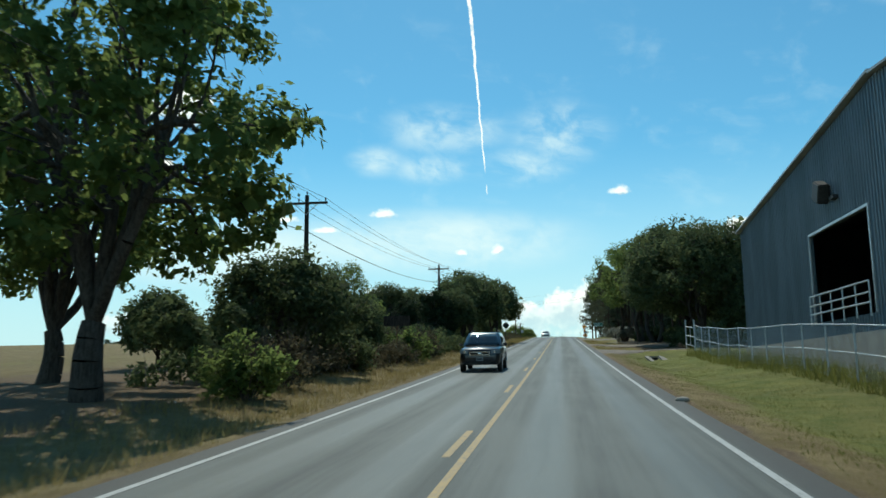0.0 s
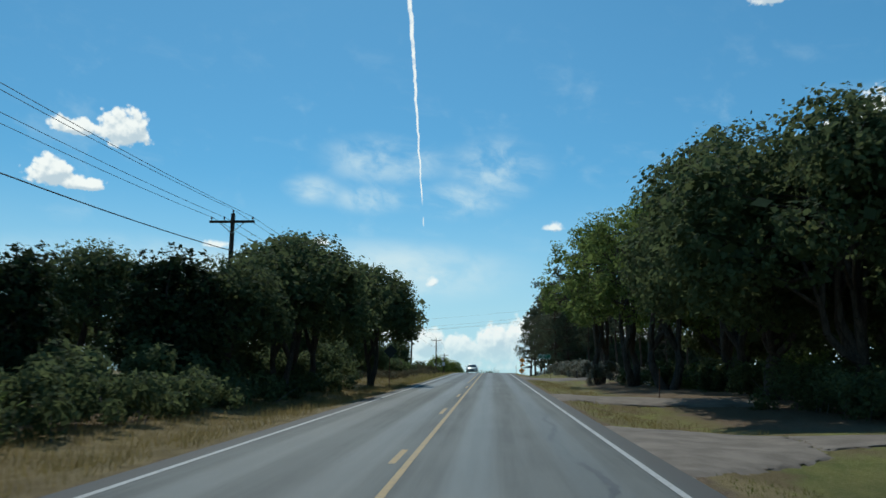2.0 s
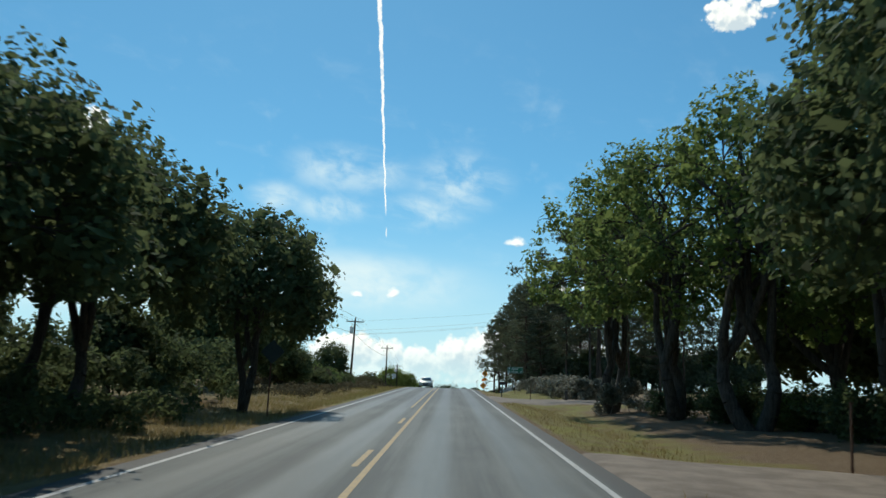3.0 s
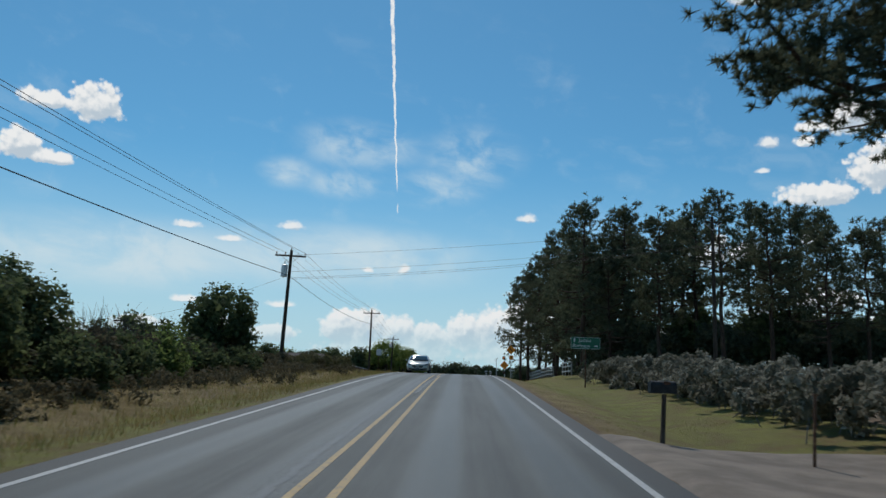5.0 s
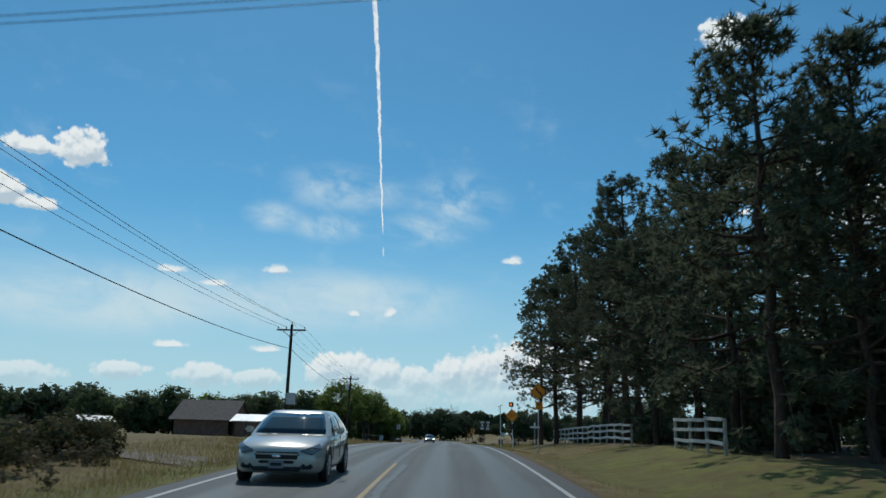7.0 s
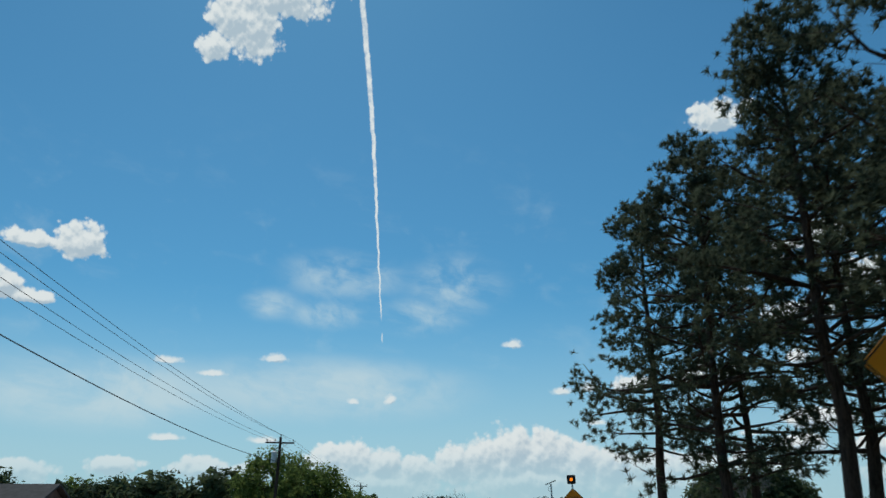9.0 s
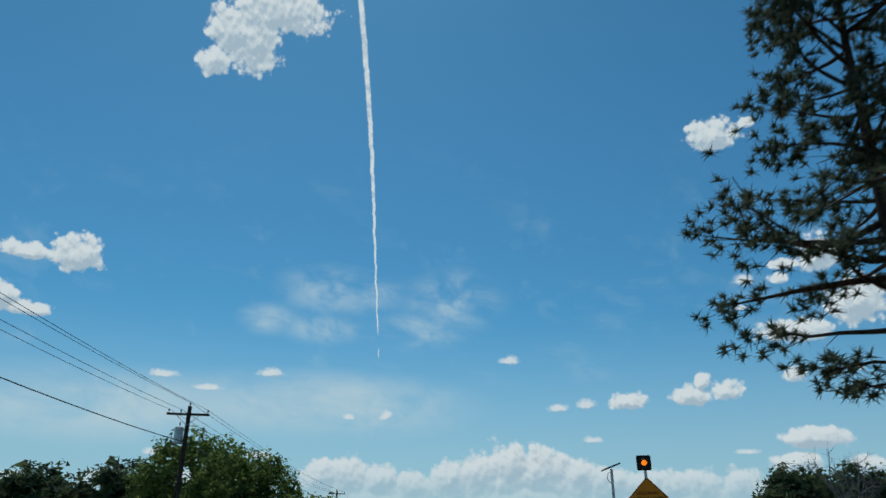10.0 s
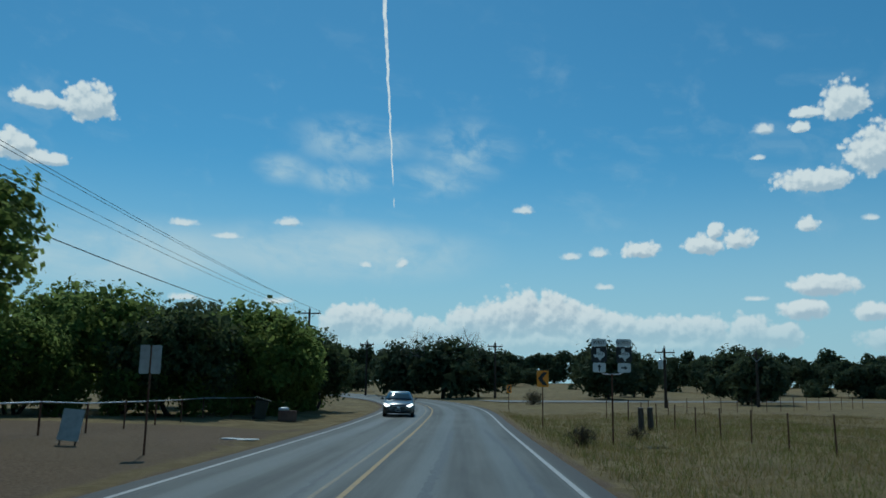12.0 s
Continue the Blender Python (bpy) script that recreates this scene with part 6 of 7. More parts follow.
def curve_sign():
    x, y = 7.72, 220.4
    g = land(x, y)
    ob = thing("curve_sign", "yellow diamond curve warning sign with a 35 MPH plate", "road sign", pose(x, y, g))
    rodded("post", (0, 0, -0.4), (0, 0, 14.2 - g), 0.035, GALV, ob)
    p = diamond(ob, 0.86, 13.72 - g)
    turn = Matrix.Rotation(radians(-45), 4, "Y")
    back = [(0.16, -0.30), (0.25, -0.27), (0.22, -0.10), (0.02, 0.03), (-0.07, 0.12), (-0.02, 0.16), (-0.17, 0.33), (-0.20, 0.10), (-0.15, 0.10), (-0.06, -0.03), (0.13, -0.16)]
    a = flat("arrow", back, SIGN_BLACK, p, -0.008)
    a.matrix_basis = turn
    q = plate_on(ob, "speed_plate", 0.52, 0.52, SIGN_YELLOW, Matrix.Translation((0.06, -0.06, 12.72 - g)), 0.03)
    writing("lettering", "35", 0.34, SIGN_BLACK, q, Matrix.Translation((0, -0.008, 0.09)) @ FACE)
    writing("lettering", "MPH", 0.17, SIGN_BLACK, q, Matrix.Translation((0, -0.008, -0.17)) @ FACE)


def beacon_box(parent, z, lit):
    b = boxed("beacon_backplate", (-0.05, -0.1, z), (0.56, 0.08, 0.56), SIGN_BLACK, parent, 0.03)
    bm = bmesh.new()
    rod(bm, (-0.05, -0.13, z), (-0.05, -0.17, z), 0.105, 0.105, 20)
    part("lens", bm, AMBER if lit else RUSTY, b, "glowing amber flasher lens" if lit else "")
    bm = bmesh.new()
    for k in range(9):
        t0, t1 = radians(20 + 140 * k / 9), radians(20 + 140 * (k + 1) / 9)
        slab(bm, [(-0.05 + 0.165 * math.cos(t0), -0.13, z + 0.165 * math.sin(t0)), (-0.05 + 0.165 * math.cos(t1), -0.13, z + 0.165 * math.sin(t1)),
                  (-0.05 + 0.15 * math.cos(t1), -0.33, z + 0.15 * math.sin(t1)), (-0.05 + 0.15 * math.cos(t0), -0.33, z + 0.15 * math.sin(t0))], 0.006)
    part("visor", bm, SIGN_BLACK, b)


def intersection_sign():
    x, y = 9.3, 262.5
    g = land(x, y)
    ob = thing("intersection_sign", "yellow diamond highway intersection sign with amber flashers", "road sign", pose(x, y, g, 0, -2, 0))
    rodded("post", (0, 0, -0.4), (0, 0, 14.75 - g), 0.06, GALV, ob, 0.055, 12)
    p = diamond(ob, 1.14, 13.3 - g)
    turn = Matrix.Rotation(radians(-45), 4, "Y")
    for text, dz in (("HIGHWAY", 0.2), ("INTERSECTION", 0.0), ("AHEAD", -0.2)):
        writing("lettering", text, 0.185, SIGN_BLACK, p, turn @ Matrix.Translation((0, -0.008, dz)) @ FACE)
    beacon_box(ob, 14.62 - g, True)
    beacon_box(ob, 11.96 - g, False)


def solar_post():
    x, y = 7.78, 261.6
    g = land(x, y)
    ob = thing("solar_post", "leaning galvanised post with a small solar panel", "solar panel", pose(x, y, g, 0, -1.5, 0))
    rodded("post", (0, 0, -0.4), (0, 0, 14.3 - g), 0.055, GALV, ob, 0.05, 12)
    pan = boxed("solar_panel", (-0.02, 0.0, 14.38 - g), (0.66, 0.5, 0.04), SOLAR, ob, 0.006, Matrix.Rotation(radians(-20), 4, "Y"))
    boxed("panel_frame", (-0.02, 0.0, 14.355 - g), (0.69, 0.53, 0.025), GALV, pan, 0.004, Matrix.Rotation(radians(-20), 4, "Y"))
    boxed("control_box", (0.3, -0.02, 10.9 - g), (0.42, 0.25, 0.5), GALV, ob, 0.02, None, "grey metal control box")
    bm = bmesh.new()
    for k in range(8):
        t0, t1 = radians(180 * k / 8), radians(180 * (k + 1) / 8)
        rod(bm, (-0.06 - 0.12 * math.sin(t0), -0.02, 14.0 - g + 0.18 * math.cos(t0)), (-0.06 - 0.12 * math.sin(t1), -0.02, 14.0 - g + 0.18 * math.cos(t1)), 0.01, 0.01, 6)
    part("cable", bm, SIGN_BLACK, ob)


TEXAS = [(-0.10, 0.235), (0.03, 0.235), (0.03, 0.12), (0.20, 0.09), (0.225, -0.03), (0.20, -0.08), (0.08, -0.16), (0.06, -0.25), (0.0, -0.21), (-0.05, -0.11), (-0.11, -0.09), (-0.15, -0.13), (-0.235, 0.0), (-0.10, 0.0)]


def route_assembly():
    x, y = 7.45, 297.0
    g = land(x, y)
    ob = thing("route_sign", "twin farm-road route shields with direction plates on one post", "road sign", pose(x, y, g))
    rodded("post", (0, 0, -0.4), (0, 0, 11.9 - g), 0.035, RUSTY, ob)
    arm = bmesh.new()
    for a, b in (((-0.45, 0.03, 12.0 - g), (-0.3, 0.03, 11.88 - g)), ((-0.3, 0.03, 11.88 - g), (0.3, 0.03, 11.88 - g)), ((0.3, 0.03, 11.88 - g), (0.45, 0.03, 12.0 - g)), ((-0.48, 0.03, 12.0 - g), (-0.48, 0.03, 13.2 - g)), ((0.48, 0.03, 12.0 - g), (0.48, 0.03, 13.2 - g))):
        rod(arm, a, b, 0.025)
    part("yoke", arm, GALV, ob)
    for s, word, num, right in ((-0.48, "WEST", "917", False), (0.48, "NORTH", "931", True)):
        p = plate_on(ob, "direction_plate", 0.58, 0.29, SIGN_WHITE, Matrix.Translation((s, 0, 13.09 - g)), 0.03)
        writing("lettering", word, 0.18, SIGN_BLACK, p, Matrix.Translation((0, -0.008, 0)) @ FACE)
        p = plate_on(ob, "shield_plate", 0.60, 0.60, SIGN_BLACK, Matrix.Translation((s, 0, 12.63 - g)), 0.03)
        flat("state_shape", TEXAS, SIGN_WHITE, p)
        writing("lettering", num, 0.15, SIGN_BLACK, p, Matrix.Translation((0.05, -0.012, 0.02)) @ FACE)
        p = plate_on(ob, "arrow_plate", 0.5, 0.36, SIGN_WHITE, Matrix.Translation((s, 0, 12.13 - g)), 0.03)
        up = [(-0.03, -0.12), (0.03, -0.12), (0.03, 0.02), (0.08, 0.02), (0.0, 0.13), (-0.08, 0.02), (-0.03, 0.02)]
        flat("arrow", [(z, -x) for x, z in up][::-1] if right else up, SIGN_BLACK, p)
    return ob


def chevron_sign(x, y, w, h, zc, yaw=0.0):
    g = land(x, y)
    ob = thing("chevron_sign", "yellow and black chevron sign at the bend", "road sign", pose(x, y, g, 0, 0, yaw), "chevron signs")
    rodded("post", (0, 0, -0.4), (0, 0, zc - g + h * 0.4), 0.03, RUSTY, ob)
    p = plate_on(ob, "panel", w, h, SIGN_YELLOW, Matrix.Translation((0, -0.04, zc - g)), 0.03)
    flat("chevron", [(0.4 * w, 0.4 * h), (0.02 * w, 0.4 * h), (-0.42 * w, 0.0), (0.02 * w, -0.4 * h), (0.4 * w, -0.4 * h), (-0.02 * w, 0.0)], SIGN_BLACK, p)


def back_sign(x, y, w, h, zc, n=1, gap=0.06, lean=0.0, label="grey metal back of a roadside sign on a thin post", yaw=0):
    g = land(x, y)
    ob = thing("road_sign", label, "road sign", pose(x, y, g, 0, lean, yaw))
    rodded("post", (0, 0, -0.4), (0, 0, zc - g + h / 2), 0.03, RUSTY, ob)
    for k in range(n):
        px = (k - (n - 1) / 2) * (w + gap)
        plate_on(ob, "panel", w, h, SIGN_BACK, Matrix.Translation((px, -0.04, zc - g)), 0.02)
    return ob


guide_sign()
curve_sign()
intersection_sign()
solar_post()
route_assembly()
chevron_sign(5.7, 306.0, 0.60, 0.80, 11.78, 8)
chevron_sign(5.7, 334.0, 0.56, 0.66, 11.22, 40)
back_sign(-6.2, 286.0, 0.25, 0.72, 11.87, 2, 0.05, 0, "two narrow grey sign backs side by side on a post")
board = thing("notice_board", "small tilted grey notice board by the fence", "sign", pose(-8.9, 287.5, land(-8.9, 287.5), -12, 5, 10))
boxed("panel", (0, 0, 0.55), (0.55, 0.03, 0.85), SIGN_BACK, board, 0.01)
for s in (-0.2, 0.2):
    boxed("leg", (s, 0.06, 0.2), (0.04, 0.04, 0.75), POST_WOOD, board)
back_sign(-8.95, 215.0, 0.6, 0.75, 12.55, 1, 0, 0, "pale square back of a road sign beside the shoulder")
shaded_back = back_sign(-8.3, 46.2, 1.6, 0.6, 4.7, 1, 0, 0, "back of a small guide sign in the brush, coloured dark for its shade")
# Panel takes the dark pole-wood colour to carry the shade it stands in.
for c in shaded_back.children:
    if c.name.startswith("panel"):
        c.data.materials[0] = POLE_WOOD
d = thing("warning_sign", "back of a diamond warning sign by the trees, its shade coloured in dark", "road sign", pose(-5.6, 100.5, land(-5.6, 100.5)))
rodded("post", (0, 0, -0.4), (0, 0, 2.7), 0.03, RUSTY, d)
# Dark green plate colour includes the shade on this side of the sign.
plate_on(d, "panel", 0.66, 0.66, BIN_PLASTIC, Matrix.Translation((0.05, -0.04, 2.45)) @ Matrix.Rotation(radians(45), 4, "Y"), 0.03)
t_ = thing("street_sign", "pale street name blade on a thin post", "road sign", pose(8.5, 230.0, land(8.5, 230.0)))
rodded("post", (0, 0, -0.4), (0, 0, 1.9), 0.025, GALV, t_)
boxed("blade", (0, 0, 1.95), (0.8, 0.02, 0.16), SIGN_WHITE, t_, 0.005)


def mailbox(x, y, turn):
    g = land(x, y)
    ob = thing("mailbox", "dark metal mailbox on a weathered wooden post", "mailbox", pose(x, y, g, 0, 0, turn))
    boxed("post", (0, 0, 0.4), (0.075, 0.075, 1.2), POST_WOOD, ob, 0.008, Matrix.Rotation(radians(3), 4, "Y"))
    bm = bmesh.new()
    box(bm, (0, 0, 1.09), (0.52, 0.2, 0.14))
    m = Matrix.Translation((0, 0, 1.16)) @ Matrix.Rotation(radians(90), 4, "Y")
    bmesh.ops.create_cone(bm, cap_ends=True, segments=16, radius1=0.1, radius2=0.1, depth=0.52, matrix=m)
    b = part("box", bm, DARK_STEEL, ob)
    boxed("flag", (0.05, -0.115, 1.22), (0.14, 0.01, 0.06), RUSTY, b)
    boxed("door", (-0.265, 0, 1.12), (0.012, 0.17, 0.2), DARK_STEEL, b, 0.004)


mailbox(5.3, 132.4, 8)
for x, y, h in ((7.3, 130.3, 1.25), (9.3, 86.3, 1.4)):
    p_ = thing("marker_post", "thin rusty steel marker post in the grass", "post", pose(x, y, land(x, y), 0, 3, 0), "marker posts")
    rodded("shaft", (0, 0, -0.3), (0, 0, h), 0.03, RUSTY, p_, 0.026, 6)
    boxed("cap", (0, 0, h), (0.07, 0.07, 0.03), RUSTY, p_, 0.004)


stump = thing("gate_stump", "short thick weathered post at the driveway mouth", "post", pose(10.0, 130.4, land(10.0, 130.4), 0, 2, 0), "marker posts")
rodded("shaft", (0, 0, -0.3), (0, 0, 0.75), 0.12, POST_WOOD, stump, 0.11, 10)
rodded("cap", (0, 0, 0.75), (0, 0, 0.78), 0.11, DEAD_WOOD, stump, 0.08, 10)


def wheelie_bin(x, y, turn, s=1.0):
    ob = thing("wheelie_bin", "dark plastic wheeled rubbish bin with its lid ajar", "bin", pose(x, y, land(x, y) + 0.02, 0, 6, turn))
    bm = bmesh.new()
    bmesh.ops.create_cone(bm, cap_ends=True, segments=4, radius1=0.36 * s, radius2=0.46 * s, depth=0.95 * s, matrix=Matrix.Translation((0, 0, 0.52 * s)) @ Matrix.Rotation(radians(45), 4, "Z"))
    bmesh.ops.bevel(bm, geom=list(bm.edges), offset=0.03, segments=2, affect="EDGES")
    part("bin_body", bm, BIN_PLASTIC, ob)
    boxed("lid", (0.05, 0, 1.06 * s), (0.8 * s, 0.74 * s, 0.06), BIN_PLASTIC, ob, 0.02, Matrix.Rotation(radians(9), 4, "Y"))
    for k in (-1, 1):
        rodded("wheel", (-0.3 * s, k * 0.28 * s, 0.1), (-0.3 * s, k * 0.34 * s, 0.1), 0.1, RUBBER, ob, None, 14)


wheelie_bin(-8.6, 307.0, 10)
crate = thing("planter_box", "low reddish box with a bag on top", "box", pose(-7.4, 308.0, land(-7.4, 308.0), 0, 0, 12))
boxed("box_body", (0, 0, 0.28), (0.95, 0.6, 0.55), BRICK_RED, crate, 0.03)
bm = bmesh.new()
bmesh.ops.create_icosphere(bm, subdivisions=2, radius=0.25, matrix=Matrix.Translation((-0.2, 0, 0.62)) @ Matrix.Diagonal((1.2, 0.9, 0.5, 1)))
part("bag", bm, SIGN_WHITE, crate)
for k, (x, y) in enumerate(((-5.6, 291.5), (-5.0, 291.2))):
    sc = thing("litter_scrap", "flat scrap of pale litter on bare ground", "litter", pose(x, y, land(x, y) + 0.03, 0, 0, 30 * k), "litter")
    bm = bmesh.new()
    bmesh.ops.create_icosphere(bm, subdivisions=2, radius=0.3, matrix=Matrix.Diagonal((1.3, 0.35, 0.12, 1)))
    part("scrap", bm, SIGN_WHITE, sc)
rk = thing("stone", "small pale stone on the road shoulder", "stone", pose(4.15, 20.0, 0.93))
bm = bmesh.new()
bmesh.ops.create_icosphere(bm, subdivisions=2, radius=0.13, matrix=Matrix.Diagonal((1.4, 1, 0.6, 1)))
part("stone_body", bm, CONCRETE, rk)

# ---------------------------------------------------------------- oncoming cars


def loft(stations, profile):
    """A closed body from cross-sections along y."""
    bm = bmesh.new()
    rows = []
    for st in stations:
        pts = profile(*st)
        rows.append([bm.verts.new(p) for p in pts])
    n = len(rows[0])
    for a, b in zip(rows[:-1], rows[1:]):
        for i in range(n):
            j = (i + 1) % n
            bm.faces.new((a[i], a[j], b[j], b[i]))
    bm.faces.new(rows[0][::-1])
    bm.faces.new(rows[-1])
    bmesh.ops.recalc_face_normals(bm, faces=bm.faces)
    return bm


def section(y, w, zb, zt, crown=0.03):
    h = zt - zb
    half = [(0.0, zb), (w * 0.86, zb), (w * 0.97, zb + 0.12 * h), (w, zb + 0.4 * h), (w * 0.985, zb + 0.72 * h), (w * 0.93, zt - 0.04), (w * 0.82, zt), (0.0, zt + crown)]
    return [(x, y, z) for x, z in half] + [(-x, y, z) for x, z in half[-2:0:-1]]


def sheet_over(name, f, u0, u1, t0, t1, parent, material, nu=6, nt=4, proud=0.012):
    """A curved pane laid over a surface f(u, t), a little proud of it."""
    bm = bmesh.new()
    grid = []
    for k in range(nt + 1):
        row = []
        for i in range(nu + 1):
            u, t = u0 + (u1 - u0) * i / nu, t0 + (t1 - t0) * k / nt
            p = Vector(f(u, t))
            n = (Vector(f(u + 0.01, t)) - Vector(f(u - 0.01, t))).cross(Vector(f(u, t + 0.01)) - Vector(f(u, t - 0.01))).normalized()
            if n.dot(p - Vector((0, 2.75, 0.9))) < 0:
                n = -n
            row.append(bm.verts.new(p + n * proud))
        grid.append(row)
    for a, b in zip(grid[:-1], grid[1:]):
        for i in range(nu):
            bm.faces.new((a[i], a[i + 1], b[i + 1], b[i]))
    bmesh.ops.recalc_face_normals(bm, faces=bm.faces)
    bmesh.ops.solidify(bm, geom=bm.faces[:], thickness=0.01)
    ob = part(name, bm, material, parent)
    ob.data.polygons.foreach_set("use_smooth", [True] * len(ob.data.polygons))
    return ob


def wheel_set(ob, W, front, rear, r):
    for y in (front, rear):
        for s in (-1, 1):
            x = s * (W / 2 - 0.1)
            bm = bmesh.new()
            rod(bm, (x - 0.1, y, r), (x + 0.1, y, r), r, r, 28)
            bmesh.ops.bevel(bm, geom=[e for e in bm.edges if len(e.link_faces) == 2 and e.calc_face_angle(0) > 1.0], offset=0.035, segments=2, affect="EDGES")
            wheel = part("wheel", bm, RUBBER, ob, "black tyre")
            bm = bmesh.new()
            rod(bm, (x + s * 0.06, y, r), (x + s * 0.106, y, r), r * 0.66, r * 0.6, 24)
            rim = part("rim", bm, CHROME, wheel, "silver alloy rim")
            bm = bmesh.new()
            for k in range(5):
                t = 2 * math.pi * k / 5
                box(bm, (x + s * 0.108, y + 0.3 * r * math.cos(t), r + 0.3 * r * math.sin(t)), (0.012, r * 0.46, 0.05), Matrix.Rotation(t, 4, "X"))
            part("spokes", bm, GALV, wheel)


def car(name, label, paint, suv, m, lit=False, grille_chrome=True):
    ob = thing(name, label, "car", m)
    if suv:
        L, W, H, belt, cowl, r = 4.45, 1.82, 1.70, 1.10, 1.15, 0.36
        st = [(0.0, 0.62, 0.44, 0.70), (0.02, 0.72, 0.38, 0.84), (0.07, 0.80, 0.34, 0.93), (0.2, 0.87, 0.30, 1.00), (0.6, 0.895, 0.30, 1.05), (1.15, 0.905, 0.30, 1.09), (2.2, 0.91, 0.30, 1.10), (3.9, 0.90, 0.30, 1.12), (4.3, 0.87, 0.36, 1.12), (4.45, 0.78, 0.46, 1.0)]
        base, roof = (1.2, 4.34, 0.85), (1.95, 4.1, 0.68)
        axles, bow = (0.85, 3.5), 0.10
    else:
        L, W, H, belt, cowl, r = 4.86, 1.85, 1.46, 0.96, 1.35, 0.335
        st = [(0.0, 0.48, 0.36, 0.52), (0.02, 0.60, 0.30, 0.60), (0.07, 0.71, 0.25, 0.665), (0.16, 0.80, 0.21, 0.72), (0.32, 0.868, 0.19, 0.775), (0.6, 0.90, 0.19, 0.835), (0.95, 0.915, 0.19, 0.89), (1.35, 0.922, 0.19, 0.94),
              (2.4, 0.925, 0.19, 0.965), (3.7, 0.915, 0.19, 0.985), (4.3, 0.89, 0.22, 0.995), (4.7, 0.83, 0.3, 0.98), (4.86, 0.70, 0.42, 0.88)]
        base, roof = (1.28, 4.45, 0.86), (2.2, 3.6, 0.63)
        axles, bow = (0.95, 3.75), 0.14
    body = part("body", loft(st, section), paint, ob)
    body.data.polygons.foreach_set("use_smooth", [True] * len(body.data.polygons))
    b0, b1, bw = base
    r0, r1, rw = roof
    zb, zr = belt - 0.05, H - 0.05

    def level(t):
        c = math.sin(math.pi * min(max(t, 0.0), 1.0)) * 0.03
        return bw + (rw - bw) * t + c, b0 + (r0 - b0) * t - c * 0.5, b1 + (r1 - b1) * t + c * 0.5, zb + (zr - zb) * t

    def front_of(u, t):
        w, y0, _, z = level(t)
        return u * w, y0 - bow * (1 - u * u), z

    def back_of(u, t):
        w, _, y1, z = level(t)
        return u * w, y1 + bow * 0.7 * (1 - u * u), z

    def side_of(s):
        def f(v, t):
            w, y0, y1, z = level(t)
            return s * w * (1 + 0.02 * math.sin(math.pi * v)), y0 + (y1 - y0) * v, z
        return f

    us = (-1, -0.8, -0.4, 0, 0.4, 0.8, 1)
    rings = []
    for t in (0.0, 0.2, 0.45, 0.7, 0.9, 1.0):
        rings.append([front_of(u, t) for u in us] + [side_of(1)(v, t) for v in (0.25, 0.5, 0.75)] + [back_of(-u, t) for u in us] + [side_of(-1)(v, t) for v in (0.75, 0.5, 0.25)])
    mid = Vector((0, (r0 + r1) / 2, H))
    for k, drop in ((0.9, 0.02), (0.6, 0.005)):
        rings.append([mid + Vector((p[0] * k, (p[1] - mid.y) * k, -drop)) for p in rings[5]])
    bm = bmesh.new()
    rows = [[bm.verts.new(p) for p in ring] for ring in rings]
    n = len(rows[0])
    for a, b in zip(rows[:-1], rows[1:]):
        for i in range(n):
            bm.faces.new((a[i], a[(i + 1) % n], b[(i + 1) % n], b[i]))
    bm.faces.new(rows[-1])
    bmesh.ops.recalc_face_normals(bm, faces=bm.faces)
    cabin = part("cabin", bm, paint, ob)
    cabin.data.polygons.foreach_set("use_smooth", [True] * len(cabin.data.polygons))
    sheet_over("windscreen", front_of, -0.9, 0.9, 0.1, 0.93, cabin, CAR_GLASS, 10)
    sheet_over("rear_window", back_of, -0.86, 0.86, 0.2, 0.92, cabin, CAR_GLASS, 10)
    for s in (-1, 1):
        sheet_over("side_window", side_of(s), 0.09, 0.47, 0.16, 0.9, cabin, CAR_GLASS)
        sheet_over("side_window", side_of(s), 0.5, 0.86, 0.16, 0.9, cabin, CAR_GLASS)
    # lamps, mirrors, doors and wheels
    fz = 0.80 if suv else 0.54
    for s in (-1, 1):
        if suv:
            lamp = [(s * 0.47, -0.005, 0.93), (s * 0.84, 0.17, 0.95), (s * 0.85, 0.15, 0.79), (s * 0.50, -0.02, 0.78)]
        else:
            lamp = [(s * 0.47, 0.0, 0.635), (s * 0.64, 0.10, 0.70), (s * 0.79, 0.36, 0.765), (s * 0.845, 0.27, 0.68), (s * 0.70, 0.045, 0.575)]
        bm = slab(bmesh.new(), lamp if s > 0 else lamp[::-1], 0.05)
        bmesh.ops.recalc_face_normals(bm, faces=bm.faces)
        hl = part("headlamp", bm, HEADLAMP if lit else LAMP_GLASS, ob)
        if not lit:
            bm = bmesh.new()
            x, y, z = (s * 0.64, 0.02, 0.86) if suv else (s * 0.68, 0.10, 0.65)
            rod(bm, (x, y - 0.03, z), (x, y + 0.05, z), 0.055, 0.055, 14)
            part("projector", bm, CHROME, hl)
        boxed("side_intake", (s * 0.60, 0.06, 0.47 if suv else 0.345), (0.26, 0.12, 0.1), BLACK_TRIM, ob, 0.03, Matrix.Rotation(radians(s * 20), 4, "Z"))
        mir = boxed("mirror", (s * (W / 2 + 0.09), cowl + 0.4, belt + 0.06), (0.2, 0.12, 0.13), paint, ob, 0.045)
        boxed("mirror_glass", (s * (W / 2 + 0.09), cowl + 0.465, belt + 0.06), (0.15, 0.01, 0.09), CHROME, mir)
        for y in axles:
            bm = bmesh.new()
            rod(bm, (s * (W / 2 - 0.12), y, r), (s * (W / 2 + 0.002), y, r), r + 0.06, r + 0.06, 28)
            part("wheel_arch", bm, BLACK_TRIM, ob)
